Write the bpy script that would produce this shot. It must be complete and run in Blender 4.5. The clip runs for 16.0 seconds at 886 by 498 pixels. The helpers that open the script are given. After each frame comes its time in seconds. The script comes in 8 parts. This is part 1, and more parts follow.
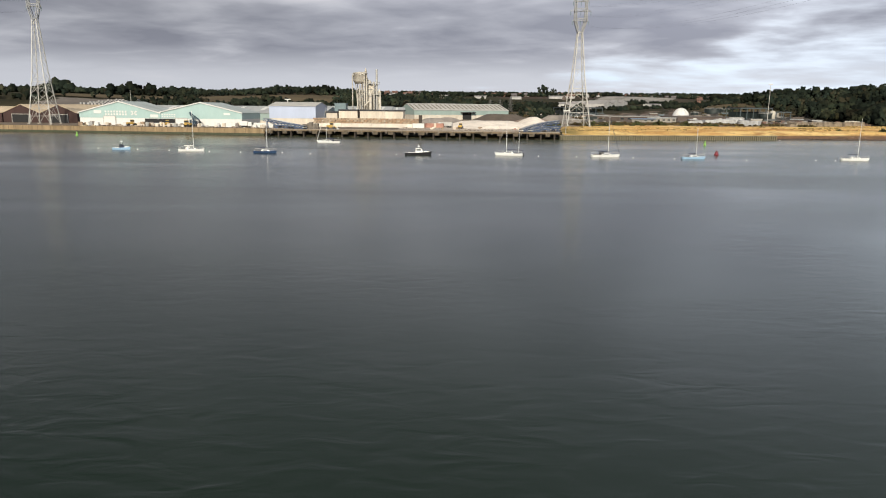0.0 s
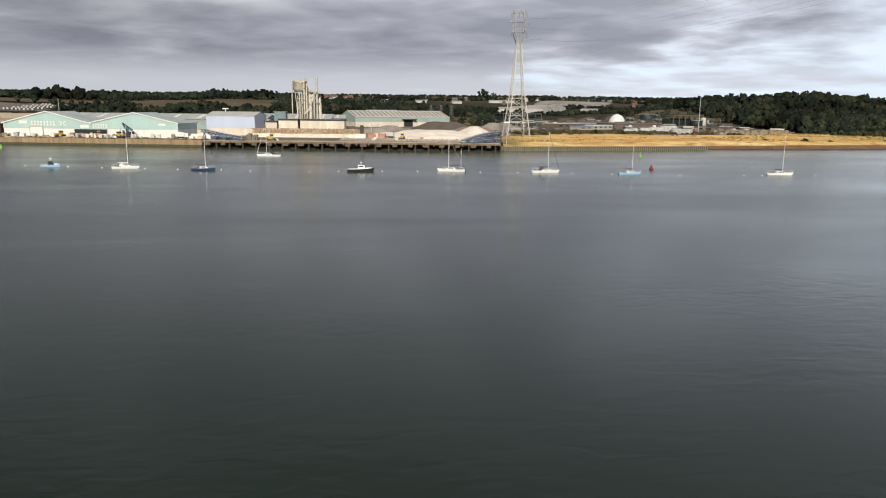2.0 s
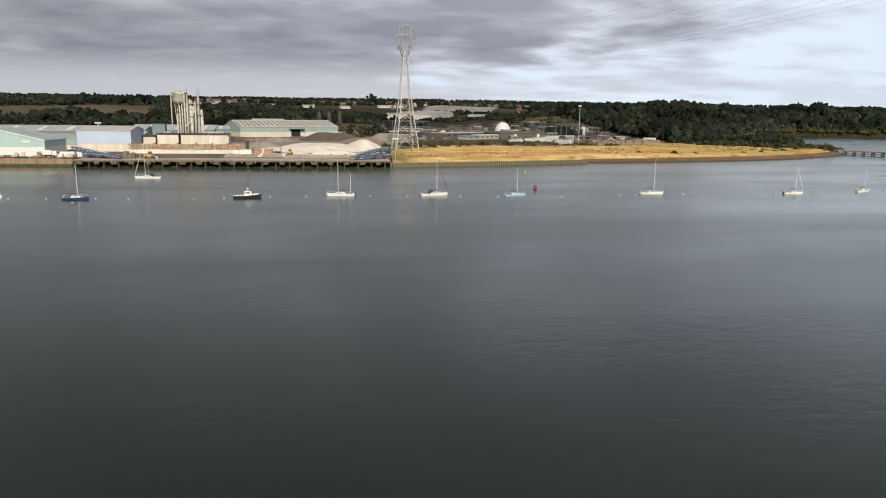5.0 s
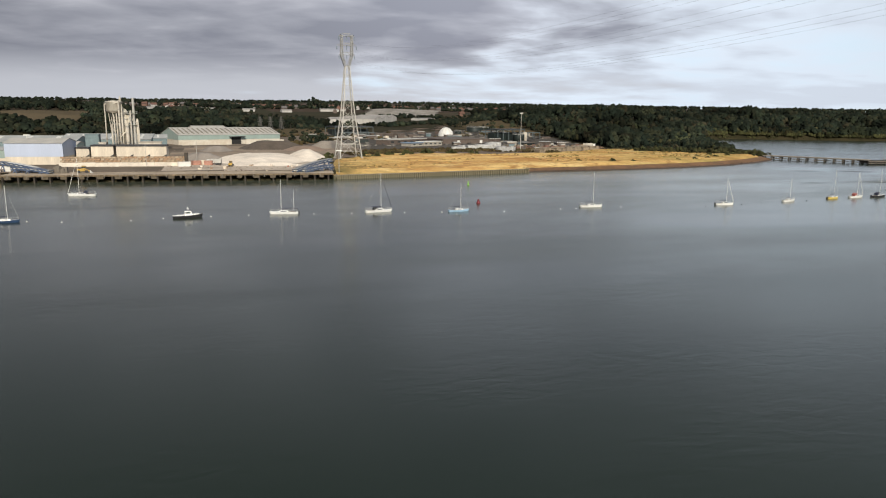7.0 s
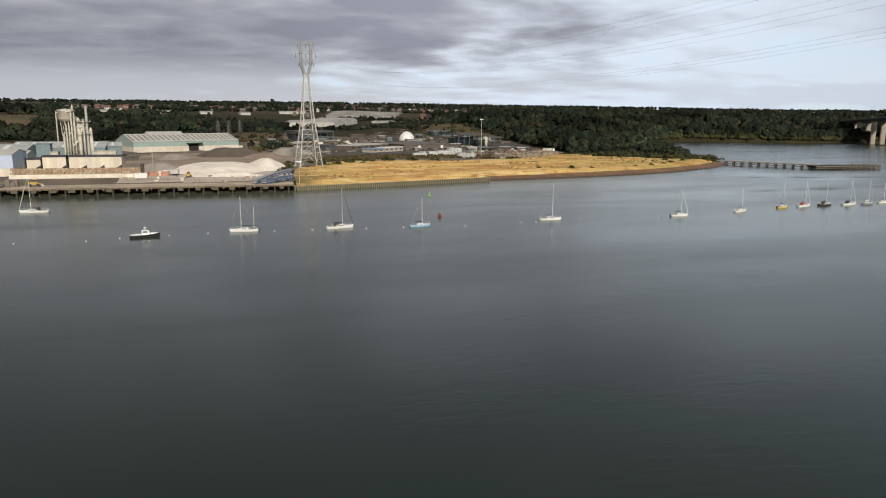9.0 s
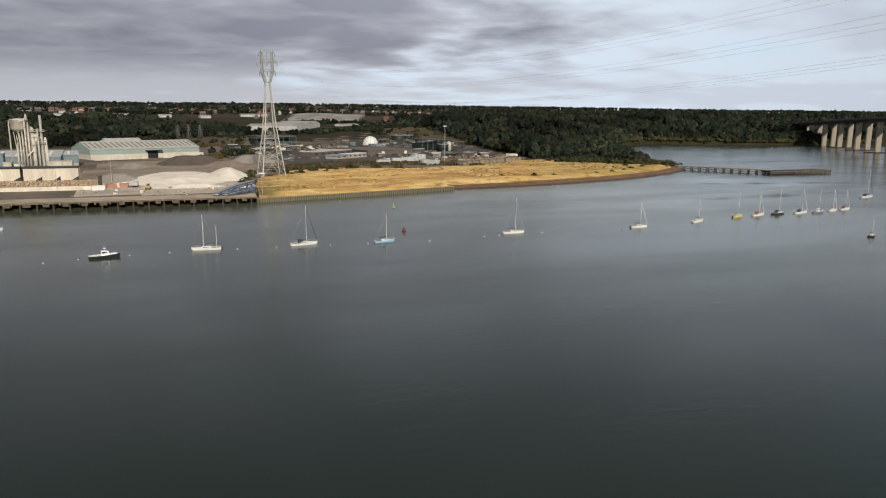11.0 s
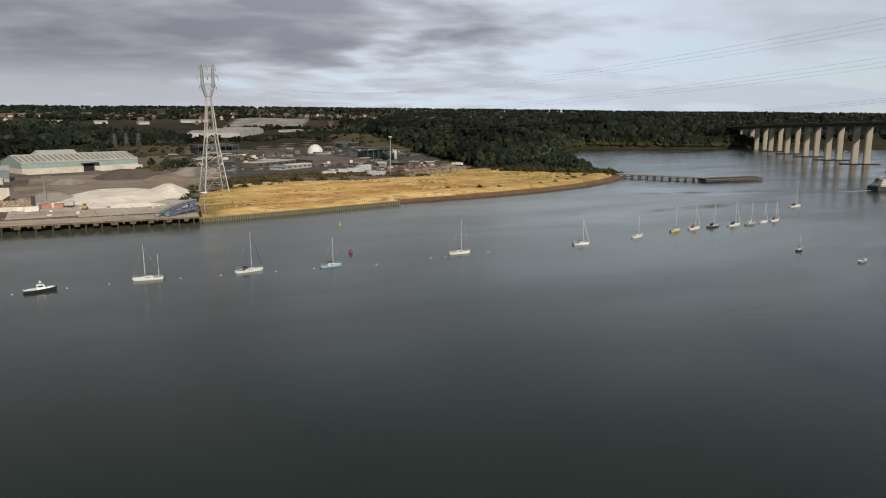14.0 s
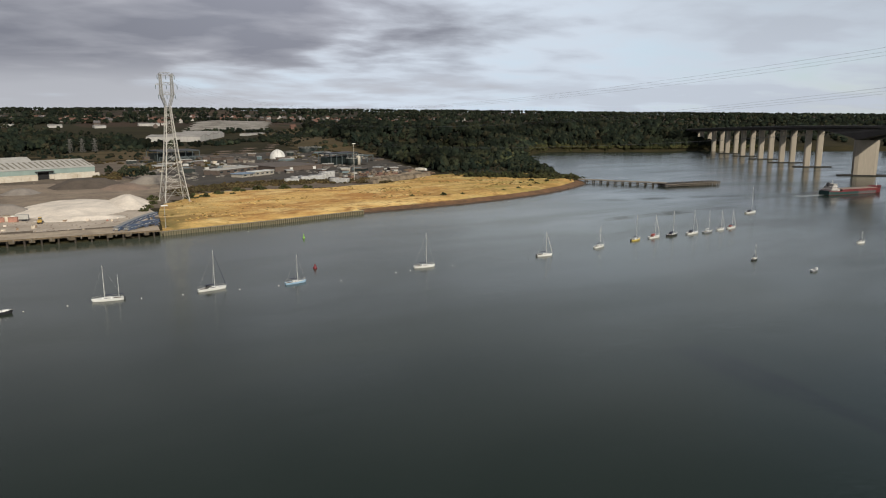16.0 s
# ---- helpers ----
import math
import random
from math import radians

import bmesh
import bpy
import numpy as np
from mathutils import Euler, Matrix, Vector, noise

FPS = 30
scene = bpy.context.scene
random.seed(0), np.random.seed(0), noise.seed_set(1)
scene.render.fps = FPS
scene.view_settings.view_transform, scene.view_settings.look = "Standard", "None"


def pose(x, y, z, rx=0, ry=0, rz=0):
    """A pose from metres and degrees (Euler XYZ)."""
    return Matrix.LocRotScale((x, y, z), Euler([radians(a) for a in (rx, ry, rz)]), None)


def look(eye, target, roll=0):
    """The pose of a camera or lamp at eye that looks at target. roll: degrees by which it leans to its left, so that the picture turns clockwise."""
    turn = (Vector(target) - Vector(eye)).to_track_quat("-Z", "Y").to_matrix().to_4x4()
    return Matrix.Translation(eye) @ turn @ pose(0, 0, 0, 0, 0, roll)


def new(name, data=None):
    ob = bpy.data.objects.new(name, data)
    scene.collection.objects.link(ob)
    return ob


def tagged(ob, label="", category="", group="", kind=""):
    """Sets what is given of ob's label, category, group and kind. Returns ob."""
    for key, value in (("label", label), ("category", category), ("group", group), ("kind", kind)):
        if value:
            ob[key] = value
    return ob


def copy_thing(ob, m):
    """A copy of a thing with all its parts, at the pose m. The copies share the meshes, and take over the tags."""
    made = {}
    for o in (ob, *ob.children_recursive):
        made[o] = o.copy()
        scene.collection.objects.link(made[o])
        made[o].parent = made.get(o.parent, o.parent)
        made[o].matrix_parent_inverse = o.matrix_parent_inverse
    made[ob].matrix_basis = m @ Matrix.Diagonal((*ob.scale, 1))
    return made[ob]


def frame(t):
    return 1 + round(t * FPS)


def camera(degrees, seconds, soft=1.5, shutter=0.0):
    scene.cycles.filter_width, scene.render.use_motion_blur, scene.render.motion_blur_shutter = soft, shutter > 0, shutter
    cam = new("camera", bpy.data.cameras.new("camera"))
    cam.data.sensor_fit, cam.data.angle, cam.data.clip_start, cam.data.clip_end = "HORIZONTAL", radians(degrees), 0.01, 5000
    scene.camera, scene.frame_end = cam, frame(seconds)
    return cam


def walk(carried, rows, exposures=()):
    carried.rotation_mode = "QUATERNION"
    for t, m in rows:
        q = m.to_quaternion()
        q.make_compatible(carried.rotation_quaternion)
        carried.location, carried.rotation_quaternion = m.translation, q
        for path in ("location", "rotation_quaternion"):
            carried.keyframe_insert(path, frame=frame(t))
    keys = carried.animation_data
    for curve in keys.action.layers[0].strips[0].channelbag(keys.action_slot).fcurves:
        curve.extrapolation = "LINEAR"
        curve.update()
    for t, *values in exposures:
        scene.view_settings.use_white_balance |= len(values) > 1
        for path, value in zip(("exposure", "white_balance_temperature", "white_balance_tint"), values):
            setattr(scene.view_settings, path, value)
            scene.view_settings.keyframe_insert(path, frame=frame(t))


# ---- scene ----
cam = camera(64.65, 16.0, soft=1.1)
ROWS = [
    (0, 0.000, 0.000, 15.530, 0.000, -11.507, -0.516),
    (0.5, -0.095, -0.065, 16.668, -1.315, -11.465, -0.540),
    (1, -0.151, -0.071, 17.811, -2.612, -11.420, -0.557),
    (1.5, -0.256, 0.004, 18.973, -3.691, -11.365, -0.574),
    (2, -0.352, 0.126, 20.153, -4.742, -11.303, -0.597),
    (2.5, -0.282, 0.196, 21.330, -6.216, -11.252, -0.616),
    (3, -0.158, 0.207, 22.492, -7.937, -11.220, -0.641),
    (3.5, -0.073, 0.207, 23.675, -9.653, -11.189, -0.670),
    (4, -0.039, 0.153, 24.900, -11.161, -11.151, -0.700),
    (4.5, -0.065, 0.041, 26.171, -12.402, -11.107, -0.708),
    (7, -0.079, -0.914, 32.645, -18.192, -10.936, -0.535),
    (7.5, -0.140, -1.016, 33.940, -18.989, -10.922, -0.505),
    (8, -0.101, -1.112, 35.246, -19.792, -10.916, -0.483),
    (8.5, -0.054, -1.212, 36.563, -20.585, -10.923, -0.465),
    (9, -0.011, -1.316, 37.902, -21.335, -10.919, -0.450),
    (11.5, -0.123, -2.023, 44.594, -25.007, -10.884, -0.295),
    (12, -0.152, -2.132, 45.899, -25.745, -10.871, -0.247),
    (12.5, -0.167, -2.249, 47.162, -26.477, -10.856, -0.201),
    (13, -0.109, -2.361, 48.436, -27.211, -10.829, -0.166),
    (13.5, 0.020, -2.433, 49.723, -27.930, -10.811, -0.133),
    (14, 0.106, -2.514, 51.021, -28.644, -10.792, -0.093),
    (14.5, 0.115, -2.590, 52.330, -29.372, -10.776, -0.060),
    (15, 0.081, -2.661, 53.648, -30.110, -10.770, -0.035),
    (15.5, 0.047, -2.732, 54.964, -30.846, -10.775, -0.001),
    (16, 0.042, -2.799, 56.283, -31.592, -10.781, 0.036),
]
walk(cam, [(t, pose(x, y, z, 0, 0, yaw) @ pose(0, 0, 0, 0, lean, 0) @ pose(0, 0, 0, 90 + pitch)) for t, x, y, z, yaw, pitch, lean in ROWS],
     exposures=[(0.0, 0.36), (4.0, 0.24), (7.0, 0.2), (9.0, 0.12), (12.5, 0.0), (16.0, -0.06)])

# ---- world, sun ----
def node(nt, kind, **sets):
    n = nt.nodes.new(kind)
    for k, v in sets.items():
        if k in n.inputs:
            n.inputs[k].default_value = v
    return n


def sky_world():
    w = bpy.data.worlds.new("sky")
    w.use_nodes = True
    nt = w.node_tree
    nt.nodes.clear()
    L = nt.links.new
    out = nt.nodes.new("ShaderNodeOutputWorld")
    bg = nt.nodes.new("ShaderNodeBackground")
    bg2 = nt.nodes.new("ShaderNodeBackground")
    mixs = nt.nodes.new("ShaderNodeMixShader")
    sky = nt.nodes.new("ShaderNodeTexSky")
    sky.sky_type = "NISHITA"
    sky.sun_disc = False
    sky.sun_elevation = radians(SUN_EL)
    sky.sun_rotation = radians(SUN_AZ)
    sky.air_density, sky.dust_density, sky.ozone_density = 1.0, 0.6, 1.4
    L(sky.outputs[0], bg.inputs[0])
    bg.inputs[1].default_value = 0.10
    tc = nt.nodes.new("ShaderNodeTexCoord")
    sep = nt.nodes.new("ShaderNodeSeparateXYZ")
    L(tc.outputs["Generated"], sep.inputs[0])

    def math_(op, a, b=None, clamp=False):
        m = nt.nodes.new("ShaderNodeMath")
        m.operation, m.use_clamp = op, clamp
        for k, v in enumerate((a, b)):
            if v is None:
                continue
            if isinstance(v, (int, float)):
                m.inputs[k].default_value = v
            else:
                L(v, m.inputs[k])
        return m.outputs[0]

    def ramp(v, stops, mode="LINEAR"):
        r = nt.nodes.new("ShaderNodeValToRGB")
        r.color_ramp.interpolation = mode
        els = r.color_ramp.elements
        while len(els) < len(stops):
            els.new(0.5)
        for e, (p, c) in zip(els, stops):
            e.position, e.color = p, (*c, 1)
        L(v, r.inputs[0])
        return r.outputs[0]

    # the cloud deck as a flat layer overhead: directions meet it at x/z, y/z
    zz = math_("MAXIMUM", sep.outputs[2], 0.0)
    zc = math_("ADD", zz, 0.13)
    px = math_("DIVIDE", sep.outputs[0], zc)
    py = math_("DIVIDE", sep.outputs[1], zc)
    com = nt.nodes.new("ShaderNodeCombineXYZ")
    L(px, com.inputs[0]), L(py, com.inputs[1])
    mp = nt.nodes.new("ShaderNodeMapping")
    mp.inputs["Rotation"].default_value = (0, 0, radians(CLOUD_TURN))
    mp.inputs["Scale"].default_value = (1.05, 1.25, 1)
    mp.inputs["Location"].default_value = (7.3, 4.1, 0)
    L(com.outputs[0], mp.inputs[0])
    big = node(nt, "ShaderNodeTexNoise", Scale=0.5, Detail=3.0, Roughness=0.45, Distortion=0.1)
    fine = node(nt, "ShaderNodeTexNoise", Scale=1.5, Detail=5.0, Roughness=0.5, Distortion=0.15)
    L(mp.outputs[0], big.inputs["Vector"]), L(mp.outputs[0], fine.inputs["Vector"])
    f1 = math_("MULTIPLY", big.outputs[0], 0.50)
    f2 = math_("MULTIPLY", fine.outputs[0], 0.50)
    dens = math_("ADD", f1, f2)
    shade = ramp(dens, [(0.35, (0.53, 0.53, 0.565)), (0.43, (0.42, 0.43, 0.475)), (0.50, (0.31, 0.32, 0.365)), (0.60, (0.215, 0.225, 0.268))])
    # towards the horizon the deck thins into pale haze
    hz = ramp(math_("ADD", sep.outputs[2], math_("MULTIPLY", math_("SUBTRACT", 0.5, dens), 0.10)), [(0.0, (1, 1, 1)), (0.030, (0.9, 0.9, 0.9)), (0.072, (0.0, 0.0, 0.0))], "EASE")
    haze = nt.nodes.new("ShaderNodeMix")
    haze.data_type = "RGBA"
    L(hz, haze.inputs[0])
    L(shade, haze.inputs[6])
    haze.inputs[7].default_value = (0.49, 0.505, 0.55, 1)
    # the deck ends towards the sea: first a bright veil, then clear sky, in broken edges; higher up it reaches further
    side = math_("ADD", math_("MULTIPLY", sep.outputs[0], 0.80), math_("MULTIPLY", sep.outputs[1], -0.60))
    edge = math_("ADD", side, math_("MULTIPLY", math_("SUBTRACT", dens, 0.5), -1.7))
    reach = ramp(sep.outputs[2], [(0.0, (0, 0, 0)), (0.12, (1, 1, 1)), (0.26, (0.1, 0.1, 0.1))], "EASE")
    edge = math_("SUBTRACT", edge, math_("MULTIPLY", reach, 0.20))
    thin = ramp(math_("ADD", math_("MULTIPLY", edge, 0.5), 0.5), [(0.22, (0, 0, 0)), (0.47, (1, 1, 1))], "EASE")
    low = ramp(sep.outputs[2], [(0.05, (1, 1, 1)), (0.17, (0.86, 0.86, 0.86)), (0.45, (0.16, 0.16, 0.16))], "EASE")
    thin = math_("MULTIPLY", thin, low)
    veil = nt.nodes.new("ShaderNodeMix")
    veil.data_type = "RGBA"
    L(thin, veil.inputs[0])
    L(haze.outputs[2], veil.inputs[6])
    thick = ramp(dens, [(0.36, (0.61, 0.725, 0.835)), (0.47, (0.63, 0.705, 0.80)), (0.56, (0.56, 0.615, 0.70))])
    L(thick, veil.inputs[7])
    # overhead the deck is thickest
    top = ramp(sep.outputs[2], [(0.22, (1, 1, 1)), (0.62, (0.58, 0.58, 0.58))], "EASE")
    dim = nt.nodes.new("ShaderNodeMix")
    dim.data_type, dim.blend_type = "RGBA", "MULTIPLY"
    dim.inputs[0].default_value = 1.0
    L(veil.outputs[2], dim.inputs[6])
    L(top, dim.inputs[7])
    # the deck is thickest inland and lightest towards its edge
    across = ramp(math_("ADD", math_("MULTIPLY", side, 0.5), 0.5), [(0.05, (0.72, 0.72, 0.72)), (0.20, (1.08, 1.08, 1.08)), (0.36, (1.42, 1.42, 1.42)), (0.52, (1.12, 1.12, 1.12)), (0.68, (0.92, 0.92, 0.92))], "EASE")
    high = ramp(sep.outputs[2], [(0.04, (0.2, 0.2, 0.2)), (0.15, (1, 1, 1))])
    grade = nt.nodes.new("ShaderNodeMix")
    grade.data_type, grade.blend_type = "RGBA", "MULTIPLY"
    L(high, grade.inputs[0])
    L(dim.outputs[2], grade.inputs[6])
    L(across, grade.inputs[7])
    L(grade.outputs[2], bg2.inputs[0])
    bg2.inputs[1].default_value = 1.0
    cover = ramp(math_("ADD", math_("MULTIPLY", edge, 0.5), 0.5), [(0.58, (1, 1, 1)), (0.80, (0.62, 0.62, 0.62))], "EASE")
    L(cover, mixs.inputs[0])
    L(bg.outputs[0], mixs.inputs[1])
    L(bg2.outputs[0], mixs.inputs[2])
    L(mixs.outputs[0], out.inputs[0])
    scene.world = w


SUN_EL, SUN_AZ, CLOUD_TURN = 28.5, 186.6, 24.0
sky_world()
sun = new("sun", bpy.data.lights.new("sun", "SUN"))
sun.data.energy, sun.data.angle, sun.data.color = 4.0, radians(1.5), (1.0, 0.92, 0.79)
# the light comes from behind the first view
SUN_FROM = Vector((-0.10, -0.87, 0.475))
sun.matrix_world = look(SUN_FROM * 100, (0, 0, 0))


# ---- materials ----
def mat(name, color, rough=0.7, metal=0.0, vary=0.15, scale=0.6, grain=4.0, bump=0.0, second=None, island=0.0, streak=False, spec=0.4):
    m = bpy.data.materials.new(name)
    m.use_nodes = True
    nt = m.node_tree
    L = nt.links.new
    b = nt.nodes["Principled BSDF"]
    b.inputs["Roughness"].default_value = rough
    b.inputs["Metallic"].default_value = metal
    b.inputs["Specular IOR Level"].default_value = spec
    tc = nt.nodes.new("ShaderNodeTexCoord")
    mp = nt.nodes.new("ShaderNodeMapping")
    L(tc.outputs["Object"], mp.inputs[0])
    if streak:
        mp.inputs["Scale"].default_value = (1, 1, 0.12)
    n1 = node(nt, "ShaderNodeTexNoise", Scale=scale, Detail=4.0, Roughness=0.6)
    n2 = node(nt, "ShaderNodeTexNoise", Scale=grain, Detail=3.0, Roughness=0.6)
    L(mp.outputs[0], n1.inputs["Vector"]), L(mp.outputs[0], n2.inputs["Vector"])
    r = nt.nodes.new("ShaderNodeValToRGB")
    lo = tuple(c * (1 - vary) for c in color) if second is None else second
    hi = tuple(min(1, c * (1 + vary * 0.7)) for c in color) if second is None else color
    r.color_ramp.elements[0].position, r.color_ramp.elements[0].color = 0.34, (*lo, 1)
    r.color_ramp.elements[1].position, r.color_ramp.elements[1].color = 0.64, (*hi, 1)
    mixf = nt.nodes.new("ShaderNodeMath")
    mixf.operation = "MULTIPLY_ADD"
    mixf.inputs[1].default_value = 0.35
    L(n2.outputs[0], mixf.inputs[0])
    sc = nt.nodes.new("ShaderNodeMath")
    sc.operation = "MULTIPLY"
    sc.inputs[1].default_value = 0.65
    L(n1.outputs[0], sc.inputs[0])
    L(sc.outputs[0], mixf.inputs[2])
    L(mixf.outputs[0], r.inputs[0])
    col = r.outputs[0]
    if island:
        geo = nt.nodes.new("ShaderNodeNewGeometry")
        hs = nt.nodes.new("ShaderNodeHueSaturation")
        for key, lo_, hi_ in (("Value", 1 - island, 1 + island), ("Hue", 0.5 - 0.045 * island, 0.5 + 0.03 * island)):
            mr = nt.nodes.new("ShaderNodeMapRange")
            mr.inputs[3].default_value, mr.inputs[4].default_value = lo_, hi_
            L(geo.outputs["Random Per Island"], mr.inputs[0])
            L(mr.outputs[0], hs.inputs[key])
        L(col, hs.inputs["Color"])
        col = hs.outputs[0]
    L(col, b.inputs["Base Color"])
    if bump:
        bp = nt.nodes.new("ShaderNodeBump")
        bp.inputs["Strength"].default_value = 0.6
        bp.inputs["Distance"].default_value = bump
        L(n2.outputs[0], bp.inputs["Height"])
        L(bp.outputs[0], b.inputs["Normal"])
    return m


def foliage(name, per_metre, cols):
    """Leaves whose colour differs from crown to crown, with darker and lighter stands."""
    m = mat(name, (1, 1, 1), 0.95, vary=0.0, spec=0.05)
    nt = m.node_tree
    L = nt.links.new
    b = nt.nodes["Principled BSDF"]
    geo = nt.nodes.new("ShaderNodeNewGeometry")
    vor = node(nt, "ShaderNodeTexVoronoi", Scale=per_metre, Randomness=1.0)
    L(geo.outputs["Position"], vor.inputs["Vector"])
    sepc = nt.nodes.new("ShaderNodeSeparateColor")
    L(vor.outputs["Color"], sepc.inputs[0])
    r = nt.nodes.new("ShaderNodeValToRGB")
    while len(r.color_ramp.elements) < len(cols):
        r.color_ramp.elements.new(0.5)
    for e, (p, c) in zip(r.color_ramp.elements, cols):
        e.position, e.color = p, (*c, 1)
    L(sepc.outputs[0], r.inputs[0])
    col = r.outputs[0]
    for sc, lo, hi in ((0.0085, 0.45, 2.0), (0.03, 0.6, 1.7), (0.6, 0.75, 1.2)):
        n = node(nt, "ShaderNodeTexNoise", Scale=sc, Detail=3.0, Roughness=0.6)
        L(geo.outputs["Position"], n.inputs["Vector"])
        mr = nt.nodes.new("ShaderNodeMapRange")
        mr.inputs[1].default_value, mr.inputs[2].default_value = 0.32, 0.68
        mr.inputs[3].default_value, mr.inputs[4].default_value = lo, hi
        L(n.outputs[0], mr.inputs[0])
        mx = nt.nodes.new("ShaderNodeVectorMath")
        mx.operation = "SCALE"
        L(col, mx.inputs[0]), L(mr.outputs[0], mx.inputs["Scale"])
        col = mx.outputs[0]
    L(col, b.inputs["Base Color"])
    return m


def water_material():
    m = bpy.data.materials.new("river_water")
    m.use_nodes = True
    nt = m.node_tree
    L = nt.links.new
    b = nt.nodes["Principled BSDF"]
    b.inputs["Base Color"].default_value = (0.011, 0.017, 0.012, 1)
    b.inputs["IOR"].default_value = 1.33
    tc = nt.nodes.new("ShaderNodeTexCoord")
    # turbid water off the far bank, with its sunlit reach painted in as paler drifts
    sp = nt.nodes.new("ShaderNodeSeparateXYZ")
    L(tc.outputs["Object"], sp.inputs[0])
    pn = node(nt, "ShaderNodeTexNoise", Scale=0.006, Detail=4.0, Roughness=0.6, Distortion=0.8)
    L(tc.outputs["Object"], pn.inputs["Vector"])
    pa = nt.nodes.new("ShaderNodeMath")
    pa.operation = "MULTIPLY_ADD"
    pa.inputs[1].default_value = 220.0
    ps = nt.nodes.new("ShaderNodeMath")
    ps.operation = "MULTIPLY_ADD"
    ps.inputs[1].default_value = 0.6
    L(sp.outputs[0], ps.inputs[0]), L(sp.outputs[1], ps.inputs[2])
    L(pn.outputs[0], pa.inputs[0]), L(ps.outputs[0], pa.inputs[2])
    pr = nt.nodes.new("ShaderNodeMapRange")
    pr.interpolation_type = "SMOOTHSTEP"
    pr.inputs[1].default_value, pr.inputs[2].default_value = 190.0, 640.0
    L(pa.outputs[0], pr.inputs[0])
    # the painted sunlight fades to the right, where the water mirrors blue sky
    px_ = nt.nodes.new("ShaderNodeMapRange")
    px_.interpolation_type = "SMOOTHSTEP"
    px_.inputs[1].default_value, px_.inputs[2].default_value = 210.0, 430.0
    px_.inputs[3].default_value, px_.inputs[4].default_value = 1.0, 0.12
    L(sp.outputs[0], px_.inputs[0])
    pm = nt.nodes.new("ShaderNodeMath")
    pm.operation = "MULTIPLY"
    L(pr.outputs[0], pm.inputs[0]), L(px_.outputs[0], pm.inputs[1])
    sunlit_silt = nt.nodes.new("ShaderNodeMix")
    sunlit_silt.data_type = "RGBA"
    sunlit_silt.inputs[6].default_value, sunlit_silt.inputs[7].default_value = (0.007, 0.016, 0.009, 1), (0.112, 0.122, 0.088, 1)
    L(pm.outputs[0], sunlit_silt.inputs[0])
    L(sunlit_silt.outputs[2], b.inputs["Base Color"])
    # wind lanes make the surface now smoother, now rougher
    mp = nt.nodes.new("ShaderNodeMapping")
    mp.inputs["Scale"].default_value = (0.35, 1.0, 1.0)
    mp.inputs["Rotation"].default_value = (0, 0, radians(-12))
    L(tc.outputs["Object"], mp.inputs[0])
    lanes = node(nt, "ShaderNodeTexNoise", Scale=0.022, Detail=4.0, Roughness=0.6, Distortion=0.6)
    L(mp.outputs[0], lanes.inputs["Vector"])
    mr = nt.nodes.new("ShaderNodeMapRange")
    mr.inputs[1].default_value, mr.inputs[2].default_value = 0.35, 0.68
    mr.inputs[3].default_value, mr.inputs[4].default_value = 0.15, 0.26
    L(lanes.outputs[0], mr.inputs[0])
    L(mr.outputs[0], b.inputs["Roughness"])
    w1 = node(nt, "ShaderNodeTexNoise", Scale=0.52, Detail=2.0, Roughness=0.45, Distortion=0.8)
    w2 = node(nt, "ShaderNodeTexNoise", Scale=0.09, Detail=2.0, Roughness=0.5)
    mp2 = nt.nodes.new("ShaderNodeMapping")
    mp2.inputs["Scale"].default_value = (0.6, 1.15, 1.0)
    mp2.inputs["Rotation"].default_value = (0, 0, radians(8))
    L(tc.outputs["Object"], mp2.inputs[0])
    L(mp2.outputs[0], w1.inputs["Vector"]), L(mp2.outputs[0], w2.inputs["Vector"])
    ad = nt.nodes.new("ShaderNodeMath")
    ad.operation = "MULTIPLY_ADD"
    ad.inputs[1].default_value = 1.2
    L(w2.outputs[0], ad.inputs[0]), L(w1.outputs[0], ad.inputs[2])
    gust = node(nt, "ShaderNodeTexNoise", Scale=0.045, Detail=3.0, Roughness=0.55, Distortion=0.5)
    L(mp.outputs[0], gust.inputs["Vector"])
    gr = nt.nodes.new("ShaderNodeMapRange")
    gr.inputs[1].default_value, gr.inputs[2].default_value = 0.40, 0.64
    gr.inputs[3].default_value, gr.inputs[4].default_value = 0.14, 0.72
    L(gust.outputs[0], gr.inputs[0])
    bp = nt.nodes.new("ShaderNodeBump")
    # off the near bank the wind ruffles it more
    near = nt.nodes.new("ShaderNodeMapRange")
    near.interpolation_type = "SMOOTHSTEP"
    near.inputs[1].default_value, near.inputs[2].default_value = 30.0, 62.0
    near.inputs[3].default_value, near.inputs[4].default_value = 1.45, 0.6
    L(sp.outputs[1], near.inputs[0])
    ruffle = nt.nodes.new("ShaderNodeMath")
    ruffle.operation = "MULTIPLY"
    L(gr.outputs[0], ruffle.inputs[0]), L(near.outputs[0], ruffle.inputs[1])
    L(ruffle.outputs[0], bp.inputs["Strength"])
    bp.inputs["Distance"].default_value = 0.085
    L(ad.outputs[0], bp.inputs["Height"])
    L(bp.outputs[0], b.inputs["Normal"])
    return m


